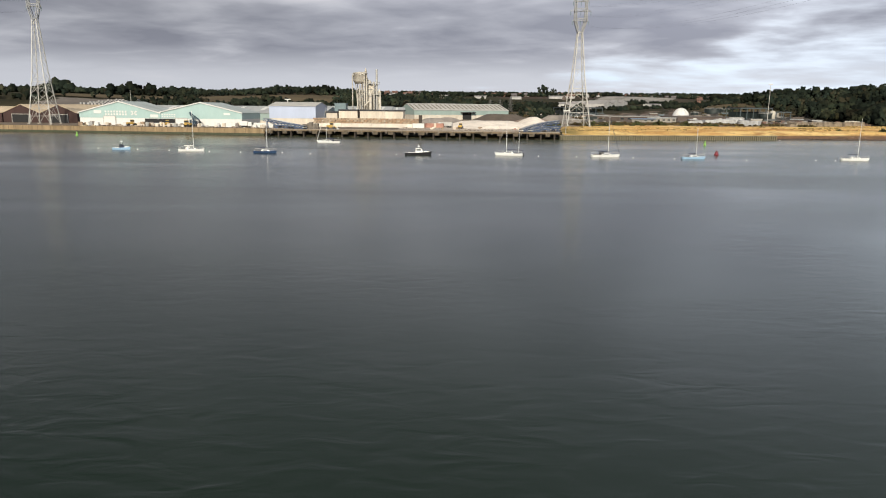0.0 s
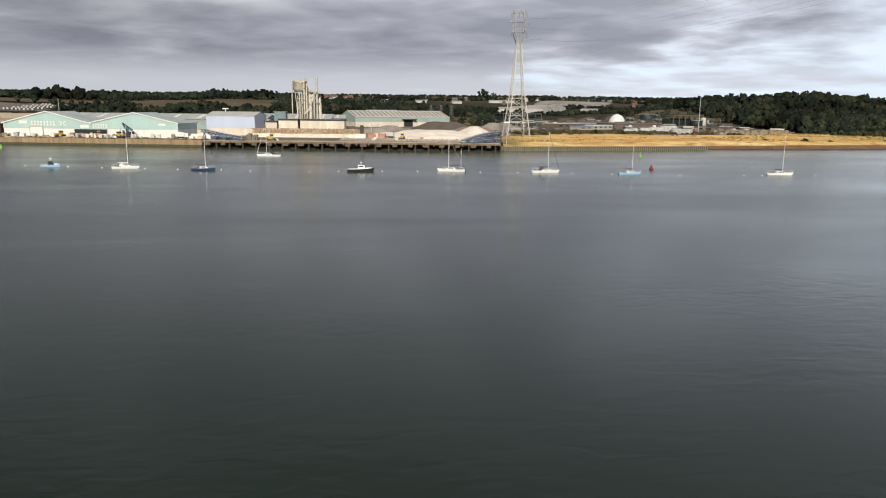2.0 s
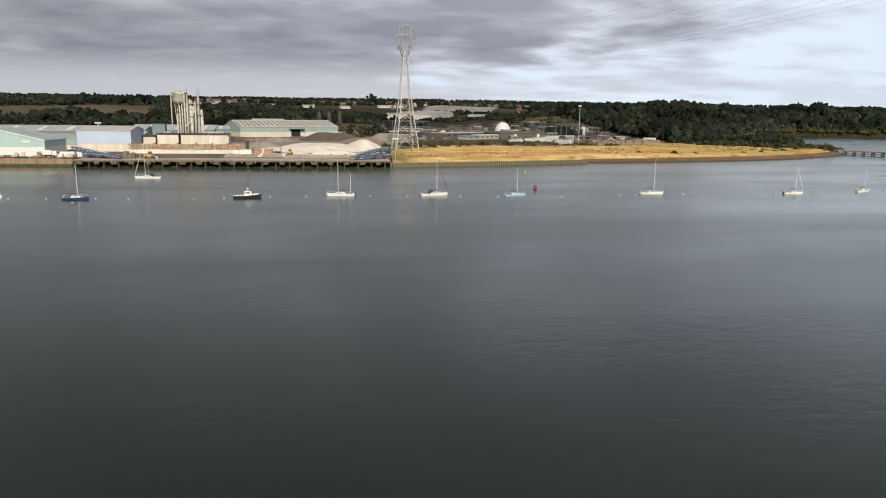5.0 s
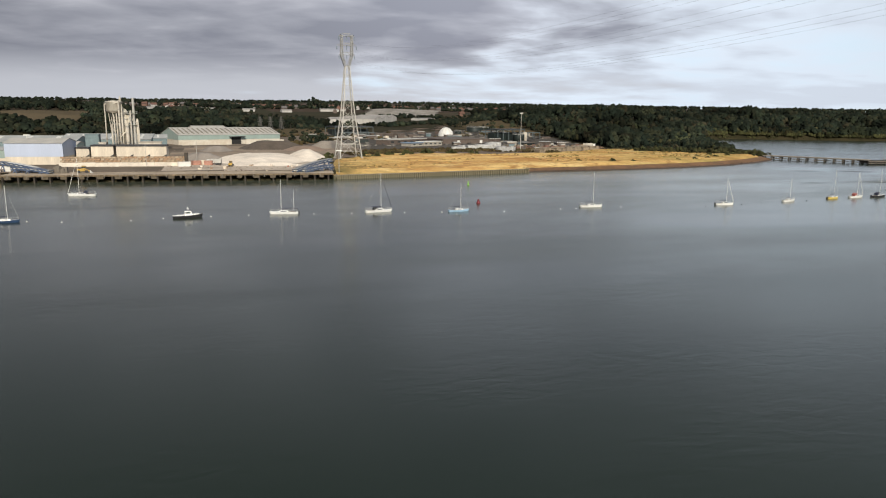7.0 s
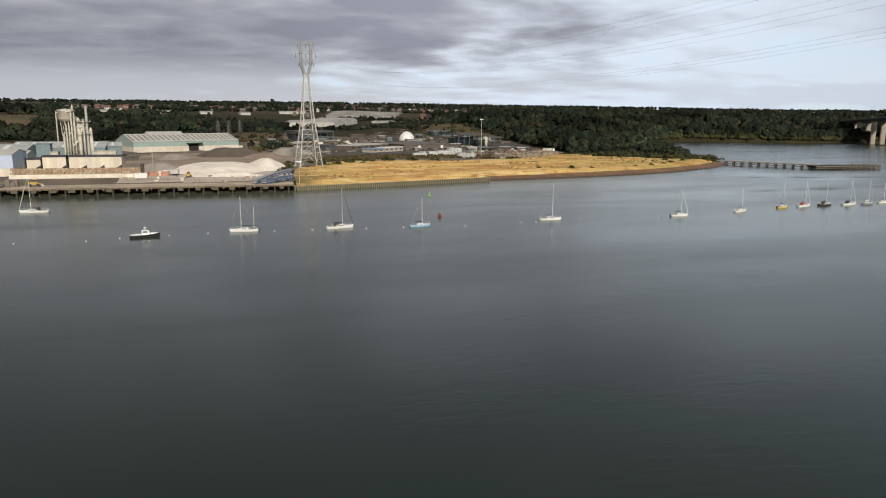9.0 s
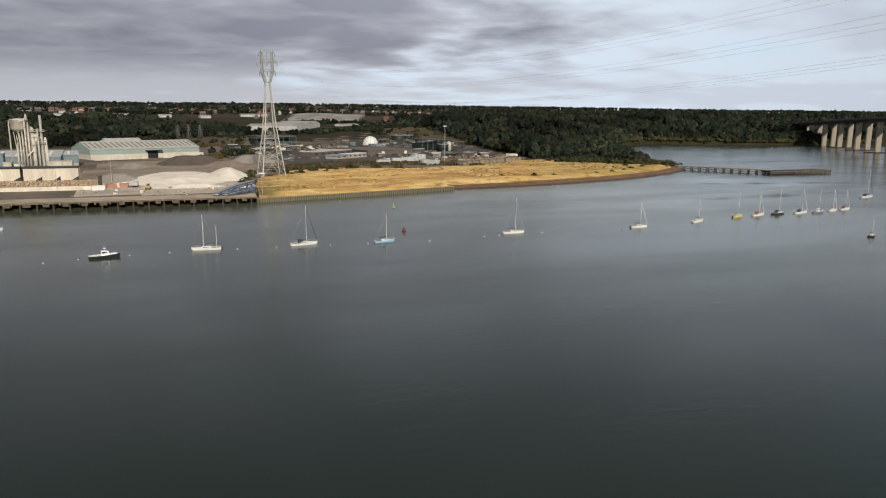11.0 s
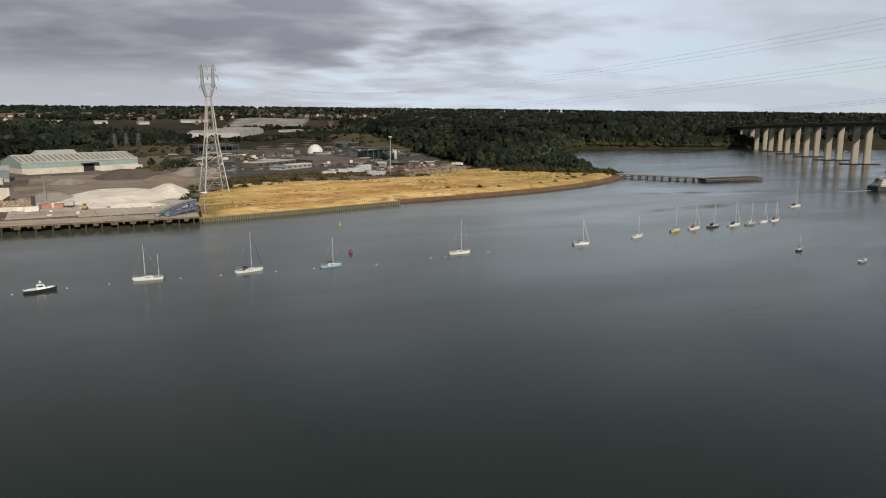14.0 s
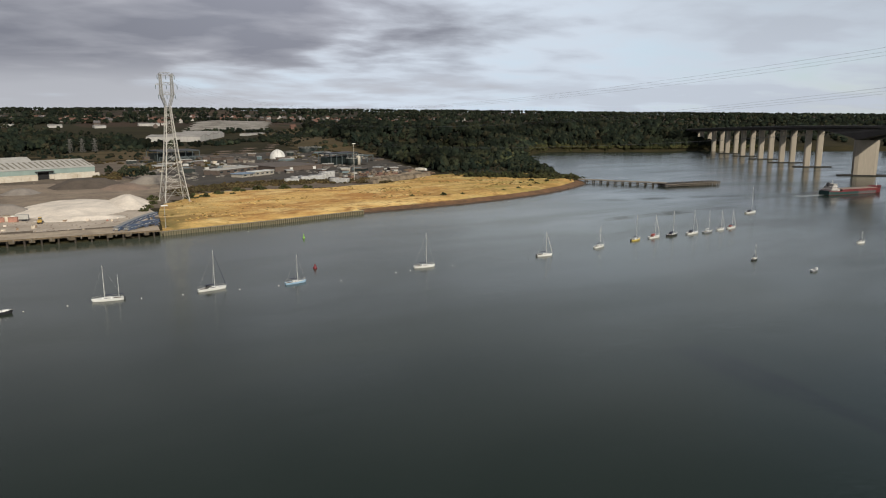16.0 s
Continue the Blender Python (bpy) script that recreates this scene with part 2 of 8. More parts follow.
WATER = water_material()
M_WHITE = mat("white_paint", (0.62, 0.61, 0.57), 0.5, vary=0.08)
M_GEL = mat("white_gelcoat", (0.74, 0.74, 0.71), 0.25, vary=0.05, scale=0.3)
M_CREAM = mat("cream_render", (0.58, 0.51, 0.41), 0.8, vary=0.25, scale=0.25, streak=True)
M_GREEN_CLAD = mat("green_cladding", (0.265, 0.335, 0.305), 0.5, vary=0.12, scale=0.15, streak=True)
M_PALE_GREEN = mat("pale_green_cladding", (0.33, 0.45, 0.425), 0.5, vary=0.10, scale=0.12, streak=True)
M_BLUE_CLAD = mat("lilac_blue_cladding", (0.40, 0.45, 0.56), 0.5, vary=0.08, scale=0.12, streak=True)
M_ROOF_GREY = mat("weathered_grey_roof", (0.36, 0.37, 0.36), 0.75, vary=0.22, scale=0.12)
M_ROOF_PALE = mat("pale_roof_sheet", (0.42, 0.405, 0.37), 0.75, vary=0.2, scale=0.15)
M_ROOF_LIGHT = mat("rooflight_sheet", (0.62, 0.62, 0.57), 0.4, vary=0.12)
M_ROOF_RIB = mat("dark_roof_rib", (0.20, 0.18, 0.14), 0.8, vary=0.2)
M_ROOF_TAN = mat("tan_roof_sheet", (0.54, 0.43, 0.29), 0.8, vary=0.2, scale=0.2)
M_BROWN = mat("brown_cladding", (0.045, 0.023, 0.019), 0.8, vary=0.3, scale=0.3, streak=True)
# near-black that paints the shade inside openings and under the quay deck
M_DARK = mat("painted_dark_void", (0.02, 0.02, 0.02), 0.9, vary=0.2)
M_CONC = mat("aged_concrete", (0.34, 0.31, 0.26), 0.9, vary=0.3, scale=0.3, streak=True)
M_PIER = mat("pier_concrete", (0.29, 0.255, 0.205), 0.85, vary=0.18, scale=0.08, grain=1.2, streak=True)
M_DECK_CONC = mat("bridge_girder_concrete", (0.085, 0.075, 0.07), 0.85, vary=0.2, scale=0.08, grain=1.0)
M_QUAY = mat("quay_concrete", (0.50, 0.41, 0.30), 0.9, second=(0.24, 0.19, 0.14), scale=0.12, grain=1.0)
M_TIMBER = mat("dark_wet_timber", (0.055, 0.045, 0.035), 0.85, vary=0.4, scale=0.8)
M_TIMBER_GREY = mat("greyed_timber", (0.16, 0.14, 0.115), 0.9, vary=0.35, scale=0.6)
M_PILE = mat("sheet_pile", (0.17, 0.155, 0.10), 0.8, vary=0.4, scale=0.5, second=(0.05, 0.065, 0.04))
M_RUBBLE = mat("rubble_wall", (0.30, 0.22, 0.15), 0.95, vary=0.5, scale=0.5, grain=2.0, bump=0.2)
M_BANK = mat("red_brown_bank", (0.22, 0.115, 0.055), 0.95, second=(0.075, 0.048, 0.027), scale=0.15, grain=1.2, bump=0.2)
M_STONE = mat("bank_stone", (0.15, 0.10, 0.065), 0.95, vary=0.4)
M_SAND = mat("pale_aggregate", (0.74, 0.66, 0.56), 0.95, vary=0.25, scale=0.12, grain=1.4, bump=0.25)
M_GRAVEL = mat("grey_gravel_heap", (0.25, 0.22, 0.19), 0.95, vary=0.25, scale=0.15, grain=1.5, bump=0.25)
M_STEEL = mat("galvanised_steel", (0.42, 0.41, 0.375), 0.5, 0.25, vary=0.15)
M_SILVER = mat("dusty_silver_steel", (0.43, 0.395, 0.33), 0.6, 0.1, vary=0.4, scale=0.2, streak=True)
# dull steel; on the pylon heads its darkness stands in for shade
M_STEEL_DULL_SHADED = mat("dull_shaded_grey_steel", (0.27, 0.275, 0.27), 0.6, 0.2, vary=0.2)
M_WIRE = mat("conductor_wire", (0.12, 0.12, 0.125), 0.95, 0.0, vary=0.1, spec=0.1)
M_SHIP_RED = mat("dull_ship_red", (0.13, 0.022, 0.025), 0.6, vary=0.3)
M_RED = mat("red_paint", (0.17, 0.018, 0.026), 0.5, vary=0.25)
M_ORANGE = mat("faded_red_container", (0.36, 0.19, 0.14), 0.7, vary=0.35, scale=0.5)
M_YELLOW = mat("yellow_paint", (0.42, 0.27, 0.06), 0.5, vary=0.2)
M_LIME = mat("lime_green_paint", (0.20, 0.40, 0.08), 0.5, vary=0.2)
M_BLUE = mat("deep_blue_paint", (0.022, 0.05, 0.11), 0.4, vary=0.2)
M_SKY_BLUE = mat("light_blue_paint", (0.30, 0.45, 0.60), 0.35, vary=0.12)
M_CONVEYOR = mat("conveyor_blue_steel", (0.075, 0.105, 0.17), 0.55, vary=0.25)
M_CRANE = mat("dark_blue_crane_paint", (0.012, 0.032, 0.055), 0.5, vary=0.25)
M_NAVY = mat("navy_canvas", (0.03, 0.035, 0.06), 0.85, vary=0.2)
M_BLACK = mat("black_paint", (0.025, 0.025, 0.028), 0.5, vary=0.2)
M_GLASS = mat("dark_window_glass", (0.03, 0.04, 0.045), 0.12, vary=0.2, spec=0.6)
M_TEAL = mat("teal_ship_paint", (0.014, 0.05, 0.047), 0.5, vary=0.25, scale=0.3, streak=True)
M_TEAL_CLAD = mat("teal_grey_cladding", (0.14, 0.19, 0.20), 0.6, vary=0.2)
M_TANK = mat("dark_green_tank", (0.013, 0.020, 0.018), 0.6, vary=0.2)
M_BRICK = mat("red_brick", (0.17, 0.095, 0.07), 0.85, vary=0.25, scale=1.0)
M_TILE = mat("clay_tile_roof", (0.13, 0.07, 0.052), 0.85, vary=0.25, scale=1.0)
M_SLATE = mat("slate_roof", (0.12, 0.11, 0.11), 0.8, vary=0.2, scale=1.0)
# leaf colours set darker in place of the cloud shadow over the woods
M_LEAF_DARK = foliage("woodland_foliage", 0.085, [(0.0, (0.008, 0.012, 0.009)), (0.30, (0.013, 0.017, 0.011)), (0.55, (0.010, 0.014, 0.010)), (0.74, (0.020, 0.022, 0.013)), (0.88, (0.015, 0.020, 0.012)), (0.96, (0.025, 0.023, 0.014))])
M_LEAF = mat("bush_foliage", (0.060, 0.060, 0.022), 0.9, second=(0.022, 0.027, 0.011), scale=0.4, grain=2.0, island=0.4, spec=0.15)
M_BARK = mat("bark", (0.09, 0.07, 0.05), 0.9, vary=0.3)
M_LOG = mat("weathered_logs", (0.26, 0.21, 0.15), 0.9, vary=0.4, scale=0.5)
M_FLAT_ROOF = mat("flat_roof_felt", (0.125, 0.105, 0.09), 0.85, vary=0.25, scale=0.2)
M_WALL_BROWN = mat("brown_brick_wall", (0.11, 0.085, 0.07), 0.85, vary=0.25)


# ---- mesh helpers ----
def part(name, bm, material, parent=None, label="", smooth=False):
    me = bpy.data.meshes.new(name)
    bm.normal_update()
    bm.to_mesh(me)
    bm.free()
    if smooth:
        me.shade_smooth()
    mats = material if isinstance(material, (list, tuple)) else [material]
    for m in mats:
        me.materials.append(m)
    ob = new(name, me)
    if parent is not None:
        ob.parent = parent
    if label:
        ob["label"] = label
    return ob


def thing(name, m, label, category, group="", kind=""):
    ob = new(name)
    ob.matrix_basis = m
    return tagged(ob, label, category, group, kind)


def box(bm, x0, x1, y0, y1, z0, z1, mi=0):
    v = [bm.verts.new((x, y, z)) for z in (z0, z1) for y in (y0, y1) for x in (x0, x1)]
    for q in ((0, 2, 3, 1), (4, 5, 7, 6), (0, 1, 5, 4), (2, 6, 7, 3), (0, 4, 6, 2), (1, 3, 7, 5)):
        bm.faces.new([v[i] for i in q]).material_index = mi


def beam(bm, p, q, w, h=None):
    p, q = Vector(p), Vector(q)
    d = (q - p).normalized()
    a = d.cross(Vector((0, 0, 1)) if abs(d.z) < 0.95 else Vector((1, 0, 0))).normalized() * (w / 2)
    b = d.cross(a).normalized() * ((h or w) / 2)
    r0 = [bm.verts.new(p + s * a + t * b) for s, t in ((-1, -1), (1, -1), (1, 1), (-1, 1))]
    r1 = [bm.verts.new(q + s * a + t * b) for s, t in ((-1, -1), (1, -1), (1, 1), (-1, 1))]
    for i in range(4):
        j = (i + 1) % 4
        bm.faces.new((r0[i], r0[j], r1[j], r1[i]))
    bm.faces.new(r0[::-1]), bm.faces.new(r1)


def tube(bm, p, q, r0, r1=None, n=10, caps=True):
    r1 = r0 if r1 is None else r1
    p, q = Vector(p), Vector(q)
    d = (q - p).normalized()
    a = d.cross(Vector((0, 0, 1)) if abs(d.z) < 0.95 else Vector((1, 0, 0))).normalized()
    b = d.cross(a)
    rings = []
    for c, r in ((p, r0), (q, r1)):
        rings.append([bm.verts.new(c + r * (math.cos(2 * math.pi * k / n) * a + math.sin(2 * math.pi * k / n) * b)) for k in range(n)])
    for k in range(n):
        j = (k + 1) % n
        bm.faces.new((rings[0][k], rings[0][j], rings[1][j], rings[1][k]))
    if caps:
        bm.faces.new(rings[0][::-1]), bm.faces.new(rings[1])


def prism(bm, poly, y0, y1, mi=0):
    """A profile of (x, z) points drawn out along y."""
    a = [bm.verts.new((x, y0, z)) for x, z in poly]
    b = [bm.verts.new((x, y1, z)) for x, z in poly]
    n = len(poly)
    for i in range(n):
        j = (i + 1) % n
        bm.faces.new((a[i], a[j], b[j], b[i])).material_index = mi
    bm.faces.new(a[::-1]).material_index = mi
    bm.faces.new(b).material_index = mi


def slab(bm, pts, z0, z1):
    """A flat polygon of plan points between two heights."""
    a = [bm.verts.new((x, y, z0)) for x, y in pts]
    b = [bm.verts.new((x, y, z1)) for x, y in pts]
    n = len(pts)
    for i in range(n):
        j = (i + 1) % n
        bm.faces.new((a[i], a[j], b[j], b[i]))
    bm.faces.new(a[::-1]), bm.faces.new(b)


def lathe(bm, prof, n=16, at=(0, 0)):
    """A profile of (radius, z) turned round the upright axis."""
    rings = [[bm.verts.new((at[0] + r * math.cos(2 * math.pi * k / n), at[1] + r * math.sin(2 * math.pi * k / n), z)) for k in range(n)] for r, z in prof]
    for a, b in zip(rings, rings[1:]):
        for k in range(n):
            j = (k + 1) % n
            bm.faces.new((a[k], a[j], b[j], b[k]))
    bm.faces.new(rings[0][::-1]), bm.faces.new(rings[-1])


BM = bmesh.new

# ---- the lie of the land ----
SHORE = [(-5000, 1150), (-900, 505), (-250, 392), (-92, 368), (-91, 362), (58, 347), (115, 356), (172, 367), (206, 368), (244, 371), (290, 379),
         (330, 390), (372, 409), (405, 430), (420, 447), (440, 500), (520, 640), (608, 762), (652, 812), (729, 860), (786, 826), (862, 780), (933, 765), (1050, 712),
         (1200, 590), (1500, 430), (2600, -100), (5000, -1000), (5000, 5000), (-5000, 5000)]
WEST = [(-5000, 300), (-800, -40), (-200, -45), (60, -32), (220, -28), (400, -60), (900, -350), (2000, -900), (5000, -2400), (5000, -5000), (-5000, -5000)]


def signed(px, py, poly):
    """Distance from the outline of a plan polygon, positive within it."""
    px, py = np.asarray(px, float), np.asarray(py, float)
    best = np.full(px.shape, 1e12)
    inside = np.zeros(px.shape, bool)
    n = len(poly)
    for i in range(n):
        (x0, y0), (x1, y1) = poly[i], poly[(i + 1) % n]
        dx, dy = x1 - x0, y1 - y0
        t = np.clip(((px - x0) * dx + (py - y0) * dy) / (dx * dx + dy * dy), 0, 1)
        best = np.minimum(best, (px - x0 - t * dx) ** 2 + (py - y0 - t * dy) ** 2)
        if y0 != y1:
            cross = (y0 > py) != (y1 > py)
            inside ^= cross & (px < (x1 - x0) * (py - y0) / (y1 - y0) + x0)
    d = np.sqrt(best)
    return np.where(inside, d, -d)


def step(a, b, v):
    t = np.clip((np.asarray(v, float) - a) / (b - a), 0, 1)
    return t * t * (3 - 2 * t)


def upland(px, py):
    """Height of the land behind the waterside flats."""
    px, py = np.asarray(px, float), np.asarray(py, float)
    r = np.hypot(px, py)
    az = np.degrees(np.arctan2(px, py))
    far = np.interp(az, [-60, 2, 12, 30, 45, 64, 90], [76, 88, 90, 80, 66, 50, 40])
    mid = np.interp(az, [-60, -19, -12, -2, 14, 26, 40, 64, 90], [30, 31, 39, 45, 42, 34, 26, 22, 20])
    h = 3.3 + 9 * step(850, 1250, r) + (mid - 12) * (step(1150, 1900, r) * step(-12, 2, az) + step(920, 1380, r) * (1 - step(-12, 2, az))) + (far - mid) * step(1900, 4500, r)
    h += 27 * np.exp(-(((px - 560) / 190) ** 2 + ((py - 930) / 200) ** 2)) * step(560, 820, r)
    h += 12 * np.exp(-(((px - 900) / 220) ** 2 + ((py - 1050) / 180) ** 2))
    h += 1.5 * np.sin(px / 90) * np.cos(py / 120) * step(900, 1300, r)
    return h


def land_height(px, py):
    e, w = signed(px, py, SHORE), signed(px, py, WEST)
    e = e - (8 * step(60, 68, px) + 8 * step(166, 182, px)) * step(450, 425, px) * step(520, 500, py)
    h = upland(px, py)
    rise = np.clip(e / 160, 0, 1)
    he = np.where(e > 4, 3.3 + (h - 3.3) * np.sqrt(rise), np.clip(e, -4, 4) / 4 * 3.0 - 0.5 + (e > 3.9))
    hw = np.clip(w, -8, 10) / 8 * 3.0
    return np.where(w > -30, hw, he)


def axis(lo, hi, fine0, fine1, fine, grow=1.16):
    mid = list(np.arange(fine0, fine1 + fine / 2, fine))
    a, s = [], fine
    v = fine0
    while v > lo:
        s *= grow
        v = max(lo, v - s)
        a.append(v)
    b, s = [], fine
    v = mid[-1]
    while v < hi:
        s *= grow
        v = min(hi, v + s)
        b.append(v)
    return np.array(a[::-1] + mid + b)


def sheet(name, xs, ys, height, material):
    gx, gy = np.meshgrid(xs, ys)
    gz = height(gx, gy)
    nx, ny = len(xs), len(ys)
    verts = np.stack([gx, gy, gz], -1).reshape(-1, 3)
    k = (np.arange(ny - 1)[:, None] * nx + np.arange(nx - 1)[None]).reshape(-1, 1)
    faces = np.concatenate([k, k + 1, k + 1 + nx, k + nx], 1)
    me = bpy.data.meshes.new(name)
    me.from_pydata(verts.tolist(), [], faces.tolist())
    me.materials.append(material)
    me.shade_smooth()
    return new(name, me)


def ground_material():
    m = mat("rough_grass_and_fields", (0.048, 0.040, 0.020), 0.95, second=(0.018, 0.018, 0.009), scale=0.02, grain=0.15, spec=0.1)
    nt = m.node_tree
    L = nt.links.new
    b = nt.nodes["Principled BSDF"]
    low = b.inputs["Base Color"].links[0].from_socket
    geo = nt.nodes.new("ShaderNodeNewGeometry")
    sep = nt.nodes.new("ShaderNodeSeparateXYZ")
    L(geo.outputs["Position"], sep.inputs[0])
    vor = node(nt, "ShaderNodeTexVoronoi", Scale=0.0055, Randomness=0.9)
    L(geo.outputs["Position"], vor.inputs["Vector"])
    r = nt.nodes.new("ShaderNodeValToRGB")
    r.color_ramp.interpolation = "CONSTANT"
    cols = [(0.0, (0.035, 0.034, 0.018)), (0.28, (0.062, 0.043, 0.031)), (0.45, (0.028, 0.030, 0.016)), (0.62, (0.085, 0.062, 0.042)), (0.72, (0.050, 0.036, 0.027)), (0.9, (0.065, 0.050, 0.034))]
    while len(r.color_ramp.elements) < len(cols):
        r.color_ramp.elements.new(0.5)
    for e, (p, c) in zip(r.color_ramp.elements, cols):
        e.position, e.color = p, (*c, 1)
    sepc = nt.nodes.new("ShaderNodeSeparateColor")
    L(vor.outputs["Color"], sepc.inputs[0])
    L(sepc.outputs[0], r.inputs[0])
    mr = nt.nodes.new("ShaderNodeMapRange")
    mr.inputs[1].default_value, mr.inputs[2].default_value = 26.0, 40.0
    L(sep.outputs[2], mr.inputs[0])
    mx = nt.nodes.new("ShaderNodeMix")
    mx.data_type = "RGBA"
    L(mr.outputs[0], mx.inputs[0])
    L(low, mx.inputs[6]), L(r.outputs[0], mx.inputs[7])
    L(mx.outputs[2], b.inputs["Base Color"])
    return m


ground = tagged(sheet("ground", axis(-4950, 4950, -330, 1120, 8), axis(-4950, 4950, 330, 1000, 8), land_height, ground_material()),
                "rough grass flats rising to fields and low hills", "ground", kind="structure")
bm = BM()
slab(bm, [(-4960, -4960), (4960, -4960), (4960, 4960), (-4960, 4960)], -0.3, 0.0)
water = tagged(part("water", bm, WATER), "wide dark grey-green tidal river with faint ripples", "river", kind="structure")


# ---- waterside ----
def along(a, b, s, off=0.0):
    """A plan point s metres from a towards b, off metres to the right of that way."""
    d = Vector((b[0] - a[0], b[1] - a[1])).normalized()
    return a[0] + d.x * s + d.y * off, a[1] + d.y * s - d.x * off


def length(a, b):
    return math.hypot(b[0] - a[0], b[1] - a[1])


def rail(bm, pts, inner, outer, z_in, z_out, low):
    """A strip along a shoreline: its top between two offsets, and a skirt down to low."""
    rows = []
    for i, p in enumerate(pts):
        a, b = pts[max(0, i - 1)], pts[min(len(pts) - 1, i + 1)]
        d = Vector((b[0] - a[0], b[1] - a[1])).normalized()
        n = Vector((d.y, -d.x))
        rows.append([bm.verts.new((p[0] + n.x * o, p[1] + n.y * o, z)) for o, z in ((inner, z_in), (outer, z_out), (outer + 0.02, low), (inner, low))])
    for r, s in zip(rows, rows[1:]):
        for k in range(4):
            j = (k + 1) % 4
            bm.faces.new((r[k], s[k], s[j], r[j]))
    bm.faces.new(rows[0][::-1]), bm.faces.new(rows[-1])


# the open-piled quay
M_FASCIA = mat("stained_edge_beam", (0.20, 0.15, 0.095), 0.9, second=(0.06, 0.047, 0.032), scale=0.25, grain=1.0)
QA, QB = (-91.0, 360.0), (57.0, 344.0)
QL = length(QA, QB)
quay = thing("quay", pose(QA[0], QA[1], 0, 0, 0, math.degrees(math.atan2(QB[1] - QA[1], QB[0] - QA[0]))),
             "aged concrete quay deck on dark timber piles beside the river", "quay", kind="structure")
bm = BM()
box(bm, 0, QL, 0, 17, 2.75, 3.45)
part("deck", bm, M_QUAY, quay)
bm = BM()
box(bm, 0, QL, -0.35, -0.01, 2.75, 3.5)
part("fascia", bm, M_FASCIA, quay, "stained concrete edge beam")
bm = BM()
box(bm, 0, QL, 5.5, 6.0, -1, 2.7)
part("back_wall", bm, M_DARK, quay, "wall painted near-black for the shade under the deck")
bmp = BM()
tube(bmp, (0, 0, -1.5), (0, 0, 2.7), 0.42, n=8)
pile_a = part("pile", bmp, M_TIMBER, quay)
pile_a.location = (1.0, 0.6, 0)
bmc = BM()
box(bmc, -0.22, 0.22, -0.45, 0.3, 2.2, 3.58)
fend_a = part("fender", bmc, M_TIMBER_GREY, quay, "greyed timber fender")
rq = random.Random(14)
fend_a.location = (3.2, 0.1, 0)
s = 1.0
while s < QL:
    for off in (0.6, 3.2):
        o = pile_a.copy()
        scene.collection.objects.link(o)
        o.location = (s, off, 0)
    o = fend_a.copy()
    scene.collection.objects.link(o)
    o.location = (s + 3.3 + rq.uniform(-0.8, 0.8), -0.15, 0)
    o.scale = (rq.uniform(0.6, 1.5), 1, rq.uniform(0.85, 1.02))
    s += 6.6

bm = BM()
box(bm, -1.4, 1.4, -0.25, 2.2, 1.45, 2.74)
bmesh.ops.bevel(bm, geom=bm.edges[:], offset=0.1, segments=1, affect="EDGES")
cap = part("pile_cap", bm, mat("wet_cap_concrete", (0.10, 0.08, 0.055), 0.9, vary=0.35, scale=0.5), quay, "stained concrete pile cap under the deck edge")
cap.location = (3.4, 0, 0)
for k in range(1, 19):
    o = cap.copy()
    scene.collection.objects.link(o)
    o.location = (3.4 + 7.75 * k, 0, 0)
    o.scale = (rq.uniform(0.75, 1.15), 1, 1)

# the river wall upstream of the quay
WA, WB = (-900.0, 505.0), (-250.0, 392.0)
WC = (-92.0, 367.0)
wall = tagged(new("river_wall"), "long tan timber-faced river wall, dark with weed below", "river wall", kind="structure")
bm = BM()
rail(bm, [WA, WB, WC], -3.0, 0.6, 3.5, 3.5, -1.5)
part("wall_face", bm, mat("tan_timber_wall", (0.25, 0.18, 0.10), 0.9, vary=0.35, scale=0.3, streak=True), wall)
bm = BM()
rail(bm, [WA, WB, WC], 0.55, 1.1, 1.1, 1.0, -1.5)
part("weed_band", bm, mat("tidal_weed", (0.05, 0.055, 0.03), 0.8, vary=0.4), wall, "dark wet weed band at the waterline")
bm = BM()
box(bm, -0.15, 0.15, -0.05, 0.05, -1, 3.3)
post0 = None
for a, b in ((WB, WC), (WA, WB)):
    n = int(length(a, b) // 3.2)
    rw = random.Random(15)
    for i in range(n):
        s = length(a, b) - 3.2 * (i + rw.uniform(0.1, 0.9))
        if a is WA and i > 40:
            break
        x, y = along(a, b, s, 0.66)
        if post0 is None:
            post0 = part("post", bm, mat("tan_post", (0.18, 0.13, 0.075), 0.9, vary=0.4, scale=0.5), wall)
            o = post0
        else:
            o = post0.copy()
            scene.collection.objects.link(o)
        o.location = (x, y, 0)

